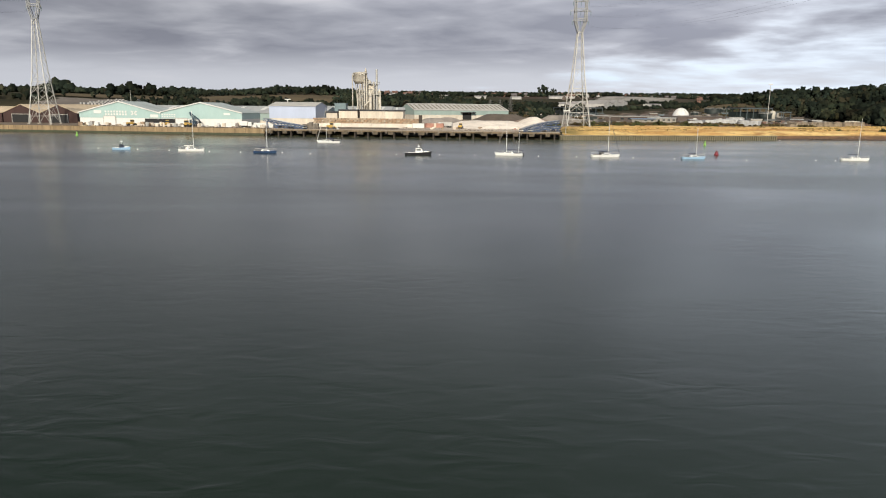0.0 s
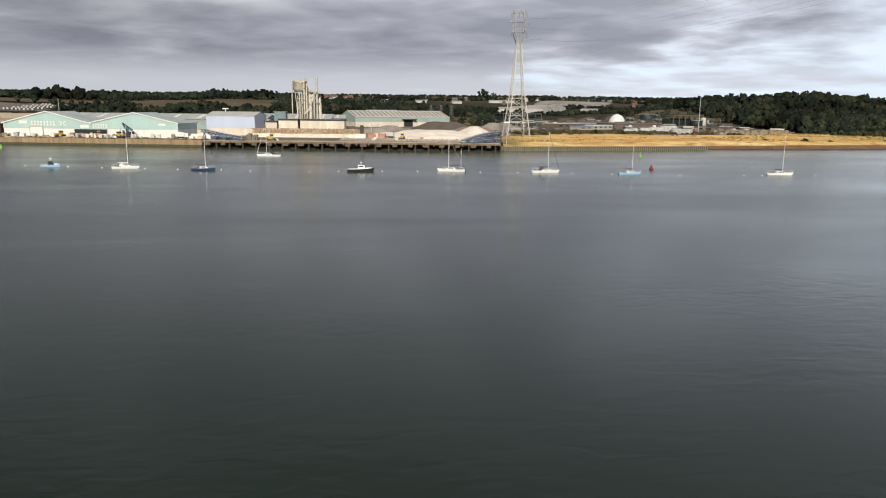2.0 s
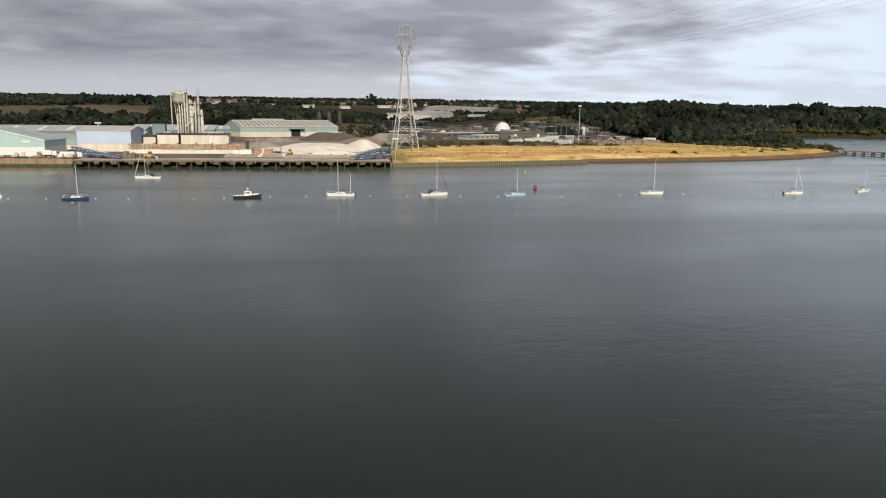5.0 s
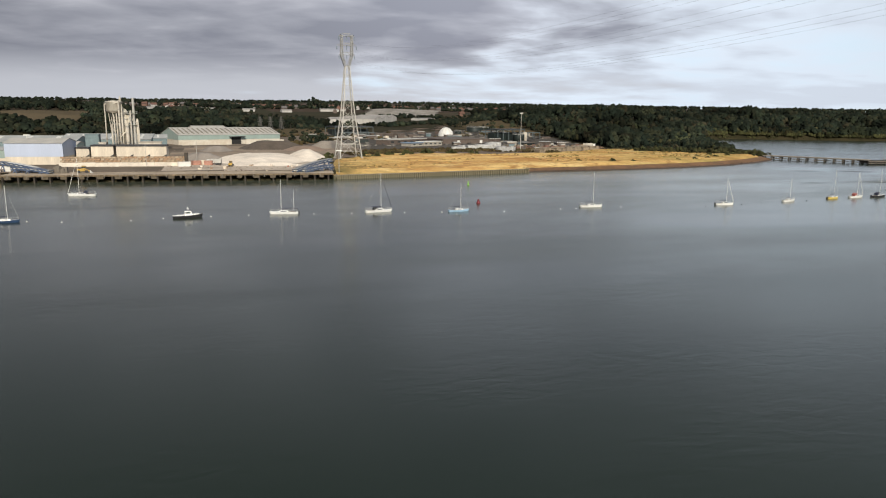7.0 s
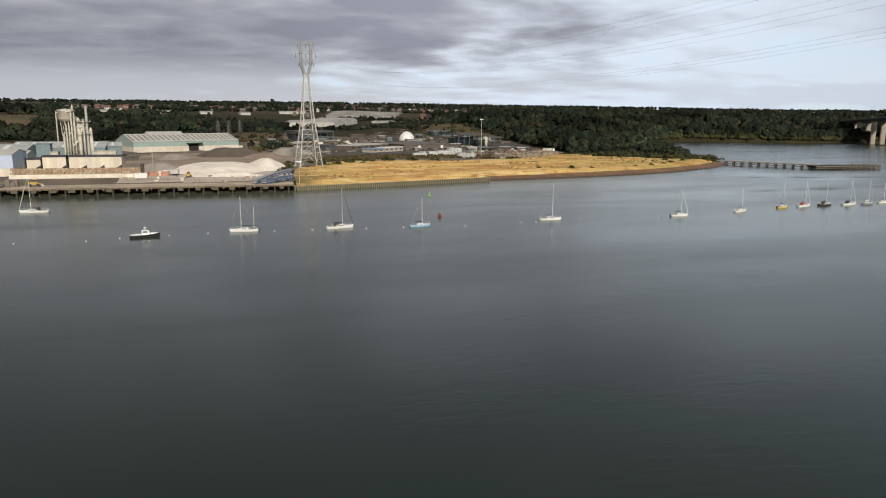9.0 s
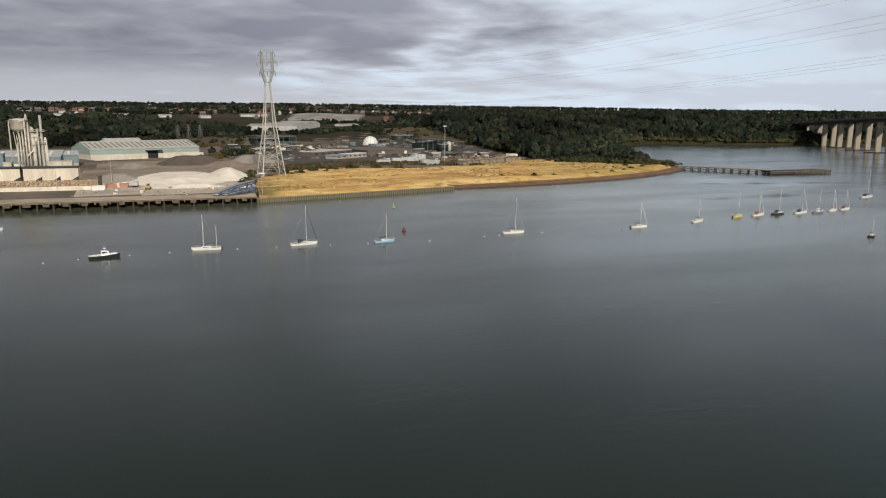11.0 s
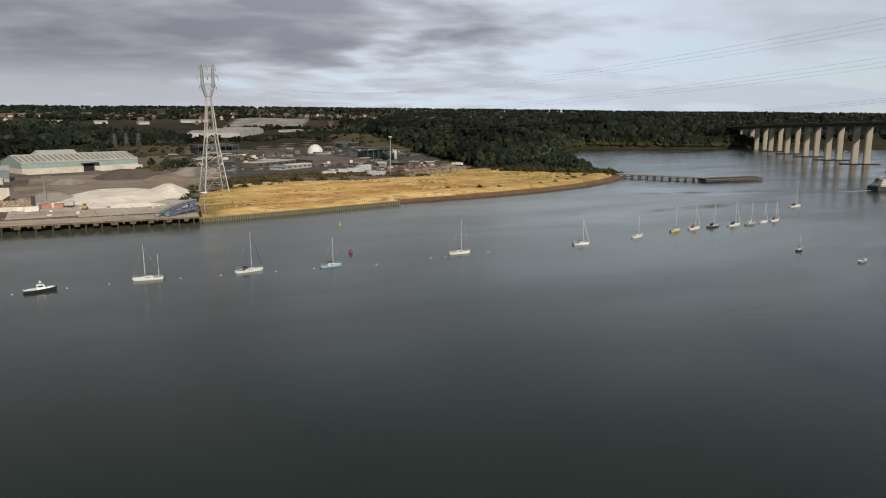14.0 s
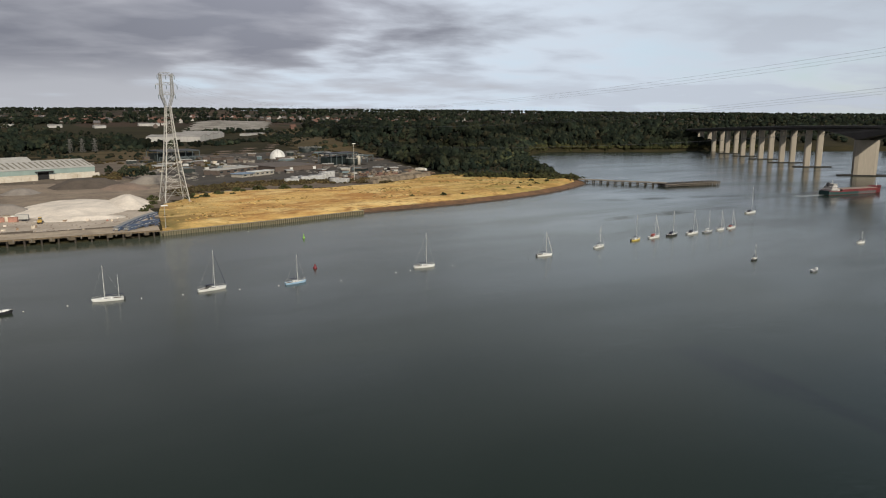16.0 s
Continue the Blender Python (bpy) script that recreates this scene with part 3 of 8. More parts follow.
def meadow_material():
    m = mat("dry_grass", (0.78, 0.53, 0.20), 0.95, second=(0.56, 0.345, 0.12), scale=0.07, grain=0.8, bump=0.3, spec=0.1)
    nt = m.node_tree
    L = nt.links.new
    b = nt.nodes["Principled BSDF"]
    base = b.inputs["Base Color"].links[0].from_socket
    geo = nt.nodes.new("ShaderNodeNewGeometry")
    sep = nt.nodes.new("ShaderNodeSeparateXYZ")
    L(geo.outputs["Position"], sep.inputs[0])
    # (stretch, scale, from, to, colour, shift, where it grows: x from, x to, or everywhere)
    for sx, sc, lo, hi, col, seed, reach in ((0.5, 0.030, 0.47, 0.60, (0.46, 0.23, 0.075), 0.0, None), (0.55, 0.05, 0.50, 0.62, (0.82, 0.62, 0.28), 50.0, None), (0.6, 0.09, 0.52, 0.63, (0.35, 0.185, 0.065), 20.0, None),
                                             (0.5, 0.040, 0.40, 0.60, (0.31, 0.25, 0.075), 90.0, (215.0, 330.0)), (0.6, 0.05, 0.40, 0.58, (0.21, 0.165, 0.06), 130.0, (112.0, 62.0)), (0.8, 0.45, 0.54, 0.66, (0.34, 0.20, 0.07), 70.0, None)):
        mp = nt.nodes.new("ShaderNodeMapping")
        mp.inputs["Scale"].default_value = (sx, 1.0, 1.0)
        mp.inputs["Location"].default_value = (seed, seed, 0)
        L(geo.outputs["Position"], mp.inputs[0])
        n = node(nt, "ShaderNodeTexNoise", Scale=sc, Detail=8.0, Roughness=0.72, Distortion=0.6)
        L(mp.outputs[0], n.inputs["Vector"])
        r = nt.nodes.new("ShaderNodeMapRange")
        r.inputs[1].default_value, r.inputs[2].default_value = lo, hi
        L(n.outputs[0], r.inputs[0])
        fac = r.outputs[0]
        if reach:
            w = nt.nodes.new("ShaderNodeMapRange")
            w.inputs[1].default_value, w.inputs[2].default_value = reach
            L(sep.outputs[0], w.inputs[0])
            k = nt.nodes.new("ShaderNodeMath")
            k.operation = "MULTIPLY"
            L(fac, k.inputs[0]), L(w.outputs[0], k.inputs[1])
            fac = k.outputs[0]
        mx = nt.nodes.new("ShaderNodeMix")
        mx.data_type = "RGBA"
        L(fac, mx.inputs[0])
        L(base, mx.inputs[6])
        mx.inputs[7].default_value = (*col, 1)
        base = mx.outputs[2]
    L(base, b.inputs["Base Color"])
    return m


# sheet piling before the dry meadow
PA, PM, PB = (57.5, 348.0), (115.0, 356.5), (173.0, 367.0)
piling = tagged(new("sheet_piling"), "row of dark green-brown steel sheet piles along the meadow", "sheet piling", kind="structure")
bm = BM()
rail(bm, [PA, PM, PB], -3.5, 0.0, 2.0, 2.0, -1.5)
part("pile_backing", bm, M_PILE, piling)
bm = BM()
rail(bm, [PA, PM, PB], 0.02, 0.7, 2.14, 2.14, 1.92)
part("capping_beam", bm, M_CONC, piling)
M_MEADOW = meadow_material()
bm = BM()
rail(bm, [PA, PM, PB], -2.4, -0.02, 2.2, 2.12, 1.6)
tagged(part("grass_verge", bm, M_MEADOW), "dry grass verge behind the sheet piles", "grass", kind="stuff")
p0 = None
for a, b in ((PA, PM), (PM, PB)):
    gap = length(a, b) / int(length(a, b) / 1.2)
    for i in range(int(length(a, b) / 1.2)):
        x, y = along(a, b, gap * (i + 0.5), 0.45)
        if p0 is None:
            bm = BM()
            prism(bm, [(-0.30, -1.5), (0.30, -1.5), (0.30, 2.3), (-0.30, 2.3)], -0.35, 0.35)
            p0 = o = part("sheet_pile", bm, mat("weathered_pile", (0.17, 0.145, 0.09), 0.9, vary=0.35, scale=0.4), piling)
        else:
            o = p0.copy()
            scene.collection.objects.link(o)
        o.location = (x, y, 0)
        o.rotation_euler = (0, 0, math.atan2(b[1] - a[1], b[0] - a[0]))

# the sloping bank from there to the point
BANK = [(173, 367), (206, 368.5), (244, 371), (290, 379), (330, 390), (372, 409), (405, 430), (420, 447), (436, 490), (470, 560)]
bank = tagged(new("bank"), "low red-brown stone and mud bank below the meadow", "river bank", kind="structure")
bm = BM()
rail(bm, BANK, -9.0, -1.4, 2.35, 0.6, -1.0)
part("slope", bm, M_BANK, bank)
bm = BM()
rail(bm, BANK, -1.5, 0.8, 0.66, -0.1, -1.0)
part("mud_toe", bm, mat("dark_mud", (0.075, 0.05, 0.032), 0.6, vary=0.35, scale=0.3), bank, "dark wet mud toe at the waterline")
# stones along the slope
rng = random.Random(5)
st = None
for i in range(240):
    k = rng.randrange(len(BANK) - 4)
    a, b = BANK[k], BANK[k + 1]
    x, y = along(a, b, rng.random() * length(a, b), rng.uniform(-6.0, 0.0))
    if st is None:
        bm = BM()
        bmesh.ops.create_icosphere(bm, subdivisions=1, radius=0.4)
        for v in bm.verts:
            v.co *= rng.uniform(0.75, 1.25)
        st = o = part("stone", bm, M_STONE, bank)
    else:
        o = st.copy()
        scene.collection.objects.link(o)
    o.location = (x, y, 0.9)
    o.scale = (rng.uniform(0.6, 1.6), rng.uniform(0.6, 1.4), rng.uniform(0.5, 1.1))
    o.rotation_euler = (0, 0, rng.uniform(0, 6))

# the dry meadow
MEADOW = [(59, 348.9), (115, 357.2), (172, 368.4), (173, 374.5), (206, 376), (243, 378.5), (288, 386.5), (327, 397.5), (367, 416), (398, 436), (411, 452), (426, 494), (400, 520), (369, 505), (345, 545),
          (318, 540), (286, 515), (250, 494), (205, 486), (150, 500), (104, 492), (96, 470), (74, 440), (66, 400)]


def patch(name, poly, z, cell, bumps, material, label, category, kind="stuff"):
    """An uneven sheet of ground cover with the outline poly."""
    xs = [p[0] for p in poly]
    ys = [p[1] for p in poly]
    bm = BM()
    vs = [bm.verts.new((x, y, z)) for x, y in poly]
    f = bm.faces.new(vs)
    if f.normal.z < 0 or f.calc_center_median() is None:
        f.normal_flip()
    bm.faces.ensure_lookup_table()
    x = min(xs) + cell
    while x < max(xs):
        g = bm.verts[:] + bm.edges[:] + bm.faces[:]
        bmesh.ops.bisect_plane(bm, geom=g, plane_co=(x, 0, 0), plane_no=(1, 0, 0))
        x += cell
    y = min(ys) + cell
    while y < max(ys):
        g = bm.verts[:] + bm.edges[:] + bm.faces[:]
        bmesh.ops.bisect_plane(bm, geom=g, plane_co=(0, y, 0), plane_no=(0, 1, 0))
        y += cell
    for v in bm.verts:
        v.co.z += bumps * (0.5 + noise.noise(v.co * 0.06)) + 0.3 * bumps * noise.noise(v.co * 0.3)
        # the edge slopes down to the piles and the bank
        e = float(signed(np.array([v.co.x]), np.array([v.co.y]), SHORE)[0])
        lo_, e0, e1 = (2.16, 1.5, 9.5) if v.co.x < 172 else (1.98, 6.5, 17.0)
        v.co.z = lo_ + (v.co.z - lo_) * float(step(e0, e1, e))
    bmesh.ops.recalc_face_normals(bm, faces=bm.faces[:])
    return tagged(part(name, bm, material, smooth=True), label, category, kind=kind)


patch("meadow", MEADOW, 3.52, 5.0, 0.45, M_MEADOW, "dry golden grass meadow on the river bank", "grass")


# tufts and low bushes on the meadow's edges
def clump_mesh(name, seed, n, spread, size, flat=0.75):
    """A crown of many small uneven clumps."""
    r = random.Random(seed)
    bm = BM()
    for i in range(n):
        a, u = r.uniform(0, 6.283), r.random()
        rad = spread * math.sqrt(r.random())
        hgt = (1 - (rad / spread) ** 2) * r.uniform(0.2, 1.0)
        s = size * r.uniform(0.6, 1.2)
        m = Matrix.LocRotScale((rad * math.cos(a), rad * math.sin(a), hgt * spread * flat * 1.2 + s * 0.35),
                               Euler((r.uniform(0, 3), r.uniform(0, 3), r.uniform(0, 3))), (s, s * r.uniform(0.7, 1.2), s * r.uniform(0.6, 1.0)))
        geo = bmesh.ops.create_icosphere(bm, subdivisions=1, radius=1.0, matrix=m)
        for v in geo["verts"]:
            v.co += Vector((r.uniform(-1, 1), r.uniform(-1, 1), r.uniform(-1, 1))) * s * 0.16
    return bm


def bush(x, y, z, size, seed, label="rough green-brown bush on the bank", group=""):
    ob = part("bush", clump_mesh("bush", seed, 22, 1.0, 0.34), M_LEAF)
    ob.location = (x, y, z - 0.1 * size)
    ob.scale = (size, size, size * 0.8)
    ob.rotation_euler = (0, 0, seed)
    return tagged(ob, label, "bush", group)


r = random.Random(9)
for i, (x, y, s) in enumerate(((66, 435, 3.2), (72, 452, 3.0), (62, 420, 2.6), (98, 468, 4.2), (108, 474, 3.4), (76, 476, 4.0), (120, 486, 4.0), (136, 496, 4.4), (152, 500, 5.0), (170, 497, 4.2),
                               (186, 492, 3.8), (128, 480, 2.2), (226, 404, 1.8), (247, 398, 2.4), (262, 397, 1.6), (300, 402, 1.8), (318, 408, 2.0), (336, 417, 1.8),
                               (352, 428, 2.2), (372, 440, 2.6), (386, 452, 3.2), (398, 462, 3.8), (408, 470, 3.4), (365, 452, 2.4), (345, 440, 1.6), (410, 448, 2.4), (396, 440, 2.0), (418, 470, 4.4))):
    e = float(signed(np.array([x]), np.array([y]), SHORE)[0])
    bush(x, y, 3.5 if e > 18 else 2.4, s, i + 1, group="meadow bushes")


# tussocks: many small clumps, one mesh
def scatter(name, variants, places, material, label, category, soft=False):
    """Joins many placed copies of small meshes into one."""
    vs, fs, ns, base = [], [], [], 0
    data = []
    for bm in variants:
        bm.verts.ensure_lookup_table()
        data.append((np.array([v.co[:] for v in bm.verts]), np.array([[v.index for v in f.verts] for f in bm.faces])))
        bm.free()
    for x, y, z, s, h, rot, k in places:
        v, f = data[k % len(data)]
        c, sn = math.cos(rot), math.sin(rot)
        w = np.stack([(v[:, 0] * c - v[:, 1] * sn) * s + x, (v[:, 0] * sn + v[:, 1] * c) * s + y, v[:, 2] * h + z], 1)
        vs.append(w)
        if soft:
            out = v - np.array((0, 0, 0.35))
            out = np.stack([out[:, 0] * c - out[:, 1] * sn, out[:, 0] * sn + out[:, 1] * c, out[:, 2]], 1)
            ns.append(out / np.maximum(1e-6, np.linalg.norm(out, axis=1))[:, None])
        fs.append(f + base)
        base += len(v)
    V, F = np.concatenate(vs), np.concatenate(fs)
    me = bpy.data.meshes.new(name)
    me.vertices.add(len(V))
    me.vertices.foreach_set("co", V.astype(np.float32).ravel())
    me.loops.add(F.size)
    me.loops.foreach_set("vertex_index", F.astype(np.int32).ravel())
    me.polygons.add(len(F))
    me.polygons.foreach_set("loop_start", (np.arange(len(F)) * 3).astype(np.int32))
    me.update(calc_edges=True)
    me.materials.append(material)
    if soft:
        me.shade_smooth()
        me.normals_split_custom_set_from_vertices(np.concatenate(ns).tolist())
    return tagged(new(name, me), label, category, kind="stuff")


def indexed(bm):
    bm.verts.index_update()
    return bm


pl = []
for i in range(5200):
    x, y = r.uniform(62, 425), r.uniform(350, 540)
    if signed(np.array([x]), np.array([y]), MEADOW)[0] > 2:
        if noise.noise((x * 0.025, y * 0.05, 2.0)) < -0.12:
            continue
        if signed(np.array([x]), np.array([y]), SHORE)[0] < (11 if x < 172 else 19):
            continue
        s = r.uniform(0.3, 0.8)
        pl.append((x, y, 3.62, s * 1.2, s * 0.5, r.uniform(0, 6), r.randrange(3)))
M_TUSSOCK = mat("straw_tussocks", (0.66, 0.44, 0.16), 0.95, second=(0.42, 0.25, 0.085), scale=0.03, grain=0.4, island=0.3, spec=0.1)
scatter("tussocks", [indexed(clump_mesh("t", 40 + k, 5, 0.8, 0.5, 0.4)) for k in range(3)], pl, M_TUSSOCK, "dry straw-coloured grass tussocks over the meadow", "grass")


pl = []
for i in range(2600):
    x, y = r.uniform(64, 425), r.uniform(352, 530)
    if signed(np.array([x]), np.array([y]), MEADOW)[0] < 1.5 or signed(np.array([x]), np.array([y]), SHORE)[0] < (11 if x < 172 else 19):
        continue
    thick = noise.noise((x * 0.02, y * 0.045, 9.0)) + (0.25 if x > 290 or x < 95 else 0.0) + (0.3 if signed(np.array([x]), np.array([y]), MEADOW)[0] < 9 and y > 440 else 0.0)
    if thick > 0.22:
        s = r.uniform(0.35, 1.05)
        pl.append((x, y, 3.55, s, s * r.uniform(0.6, 1.1), r.uniform(0, 6), r.randrange(3)))
scatter("weeds", [indexed(clump_mesh("w", 140 + k, 7, 0.9, 0.42, 0.7)) for k in range(3)], pl, mat("rank_weeds", (0.27, 0.19, 0.065), 0.95, second=(0.12, 0.10, 0.035), scale=0.05, grain=0.5, island=0.45, spec=0.1),
        "rank brown-green weeds standing in the dry meadow", "weeds")


def draped(name, poly, lift, cell, material, label, category):
    """A sheet of ground cover that follows the land."""
    xs, ys = [p[0] for p in poly], [p[1] for p in poly]
    gx, gy = np.meshgrid(np.arange(min(xs), max(xs) + cell, cell), np.arange(min(ys), max(ys) + cell, cell))
    ins = signed(gx, gy, poly) > -cell * 0.4
    z = land_height(gx, gy) + lift
    bm = BM()
    ids = {}
    for i in range(gx.shape[0]):
        for j in range(gx.shape[1]):
            if ins[i, j]:
                ids[i, j] = bm.verts.new((gx[i, j], gy[i, j], z[i, j]))
    for (i, j) in list(ids):
        q = [ids.get(k) for k in ((i, j), (i, j + 1), (i + 1, j + 1), (i + 1, j))]
        if all(q):
            bm.faces.new(q)
    for v in [v for v in bm.verts if not v.link_faces]:
        bm.verts.remove(v)
    return tagged(part(name, bm, material, None, "", True), label, category, kind="stuff")


YARD = [(-420, 432), (-250, 396), (-92, 372), (-88, 363), (58, 349), (66, 400), (74, 440), (96, 470), (150, 500), (205, 486), (250, 494), (286, 515), (318, 540), (345, 600),
        (372, 740), (340, 900), (200, 960), (120, 905), (40, 890), (-60, 880), (-420, 900)]
draped("yard", YARD, 0.12, 9, mat("yard_dirt", (0.20, 0.155, 0.11), 0.95, second=(0.07, 0.054, 0.038), scale=0.03, grain=0.4, bump=0.1), "grey-brown dirt and gravel industrial yard", "yard")
draped("dusty_ground", [(-24, 374), (58, 362), (66, 405), (70, 440), (60, 470), (-22, 470)], 0.2, 6, mat("pale_dust", (0.56, 0.48, 0.39), 0.95, second=(0.33, 0.27, 0.21), scale=0.05, grain=0.5), "pale dusty ground round the aggregate heaps", "yard")

draped("works_ground", [(118, 545), (180, 575), (246, 540), (300, 545), (340, 590), (378, 740), (340, 900), (200, 955), (120, 900), (100, 720)], 0.3, 9, mat("dark_works_ground", (0.085, 0.072, 0.056), 0.95, second=(0.028, 0.026, 0.022), scale=0.03, grain=0.3), "dark oily ground and hardstanding about the works", "yard")
draped("worn_track", [(-34, 474), (60, 472), (112, 555), (104, 612), (40, 628), (-14, 640)], 0.24, 7, mat("tan_track", (0.33, 0.26, 0.19), 0.95, second=(0.15, 0.115, 0.082), scale=0.035, grain=0.4), "worn tan vehicle track through the yard", "yard")


# ---- woods ----
def tree_bm(seed, n, size):
    """A crown of overlapping leaf clumps on a short trunk, one unit high."""
    q = random.Random(seed)
    bm = BM()
    tube(bm, (0, 0, -0.15), (0, 0, 0.45), 0.035, 0.02, n=5, caps=False)
    lean = q.uniform(-0.06, 0.06)
    for i in range(n):
        u = (i + 0.5) / n
        zz = 0.22 + 0.66 * u
        prof = 0.36 * math.sqrt(max(0.0, math.sin(math.pi * min(1, 0.22 + 0.74 * u)))) + 0.03
        a = i * 2.4 + q.uniform(-0.5, 0.5)
        rad = prof * q.uniform(0.55, 1.0) * (1.0 if i % 4 else 0.3)
        s = size * q.uniform(0.65, 1.25)
        m = Matrix.LocRotScale((rad * math.cos(a) + lean * u, rad * math.sin(a), zz), Euler((q.uniform(0, 3), q.uniform(0, 3), q.uniform(0, 3))), (s, s, s * 0.8))
        geo = bmesh.ops.create_icosphere(bm, subdivisions=1, radius=1.0, matrix=m)
        for v in geo["verts"]:
            v.co += Vector((q.uniform(-1, 1), q.uniform(-1, 1), q.uniform(-1, 1))) * s * 0.42
    bmesh.ops.triangulate(bm, faces=bm.faces[:])
    return indexed(bm)


def plant(poly_list, count, seed, lo, hi, keep=lambda x, y: True):
    """Tree places within plan polygons, standing on the land."""
    q = np.random.RandomState(seed)
    out = []
    for poly, n in zip(poly_list, count):
        xs = [p[0] for p in poly]
        ys = [p[1] for p in poly]
        X = q.uniform(min(xs), max(xs), n * 6)
        Y = q.uniform(min(ys), max(ys), n * 6)
        ok = signed(X, Y, poly) > 0
        ok &= (signed(X, Y, SHORE) > 5) & ~is_open(X, Y)
        X, Y = X[ok][:n], Y[ok][:n]
        Z = land_height(X, Y)
        for x, y, z in zip(X, Y, Z):
            if keep(x, y):
                h = q.uniform(lo, hi) * max(0.4, 0.95 + 0.95 * noise.noise((x * 0.014, y * 0.014, 5.0)))
                out.append((x, y, z, h * q.uniform(0.85, 1.25), h, q.uniform(0, 6.28), q.randint(0, 6)))
    return out


WOOD_RIGHT = [(352, 560), (380, 556), (420, 590), (500, 650), (560, 705), (606, 762), (655, 815), (727, 862), (790, 830), (864, 784), (935, 770), (1060, 722), (1250, 900), (900, 1150), (640, 1230), (470, 1230), (420, 1000), (385, 800), (352, 640)]
SHORE_BELT = [(590, 745), (650, 806), (729, 858), (786, 824), (862, 778), (933, 763), (1050, 712), (1095, 740), (990, 825), (850, 865), (720, 905), (630, 850), (570, 770)]
SCRUB_RIGHT = [(340, 548), (372, 512), (408, 500), (436, 500), (470, 560), (530, 650), (560, 700), (480, 670), (370, 640)]
WOOD_LEFT = [(-420, 950), (-60, 900), (20, 1000), (110, 1090), (220, 1120), (260, 1250), (150, 1420), (-60, 1500), (-500, 1450)]
WOOD_FAR_L = [(-1150, 1000), (-420, 950), (-500, 1500), (-1300, 1500)]
BELT_MID = [(470, 1240), (640, 1240), (800, 1500), (720, 1580), (560, 1480)]
FIELD_LEFT = [(-590, 1060), (-470, 1080), (-326, 1030), (-255, 1042), (-168, 1050), (-172, 1195), (-284, 1185), (-371, 1200), (-480, 1160), (-620, 1150)]
VAN_PARK = [(-540, 930), (-430, 950), (-470, 1062), (-560, 1050)]
SLOPE = [(300, 1478), (380, 1462), (470, 1468), (560, 1720), (640, 2000), (500, 1920), (384, 1740)]
CLEAR = [FIELD_LEFT, VAN_PARK, SLOPE, [(170, 1150), (330, 1150), (440, 1230), (460, 1360), (465, 1460), (310, 1470), (180, 1380)]]


def is_open(X, Y):
    m = np.zeros(np.shape(X), bool)
    for c in CLEAR:
        m |= signed(X, Y, c) > 0
    return m

FAR_RIGHT = [(640, 1240), (900, 1150), (1250, 900), (1500, 480), (2700, 100), (3600, 900), (3000, 2600), (1500, 3000), (900, 2000)]
variants_near = [tree_bm(60 + k, 18, 0.14) for k in range(6)]
scatter("woodland", variants_near, plant([WOOD_RIGHT], [2500], 3, 7, 15) + plant([SHORE_BELT], [420], 8, 6, 11) + plant([SCRUB_RIGHT], [620], 4, 3.0, 6.5),
        M_LEAF_DARK, "dense dark green late-summer woodland on the hillside", "woodland", True)
M_YOUNG = foliage("young_wood_foliage", 0.12, [(0.0, (0.020, 0.024, 0.013)), (0.4, (0.032, 0.036, 0.018)), (0.7, (0.026, 0.031, 0.016)), (0.9, (0.044, 0.042, 0.021))])
scatter("young_wood", [tree_bm(100 + k, 10, 0.19) for k in range(6)], plant([[(356, 600), (420, 592), (500, 655), (556, 705), (540, 800), (430, 830), (372, 700)], [(600, 800), (690, 850), (790, 850), (900, 800), (860, 870), (700, 930)]], [620, 260], 19, 5, 9),
        M_YOUNG, "lighter olive young trees on the lower slope", "woodland", True)
variants_far = [tree_bm(80 + k, 5, 0.26) for k in range(6)]


def ring(r0, r1, a0, a1, n, seed, lo, hi, fields=0.0):
    q = np.random.RandomState(seed)
    rr = np.sqrt(q.uniform(r0 ** 2, r1 ** 2, n))
    az = np.radians(q.uniform(a0, a1, n))
    X, Y = rr * np.sin(az), rr * np.cos(az)
    Z = land_height(X, Y)
    ok = (signed(X, Y, SHORE) > 12) & ~(is_open(X, Y) & (np.hypot(X, Y) < 2500))
    out = []
    for x, y, z, k in zip(X, Y, Z, ok):
        if k and noise.noise((x * 0.0035, y * 0.0035, 3.0)) > fields:
            h = q.uniform(lo, hi)
            out.append((x, y, z, h * q.uniform(1.0, 1.6), h, q.uniform(0, 6.28), q.randint(0, 6)))
    return out


far_trees = plant([WOOD_FAR_L, BELT_MID, FAR_RIGHT], [900, 700, 2600], 7, 9, 15) + plant([WOOD_LEFT], [2600], 2, 5, 10)
far_trees += ring(1500, 2400, -40, 30, 4600, 11, 5, 10, -0.06) + ring(2300, 4400, -40, 75, 5200, 12, 10, 16, 0.0)
far_trees += ring(4300, 4850, -42, 78, 2200, 13, 10, 17, -1.0)
far_trees += ring(1250, 2600, 52, 85, 900, 15, 9, 14, -1.0)
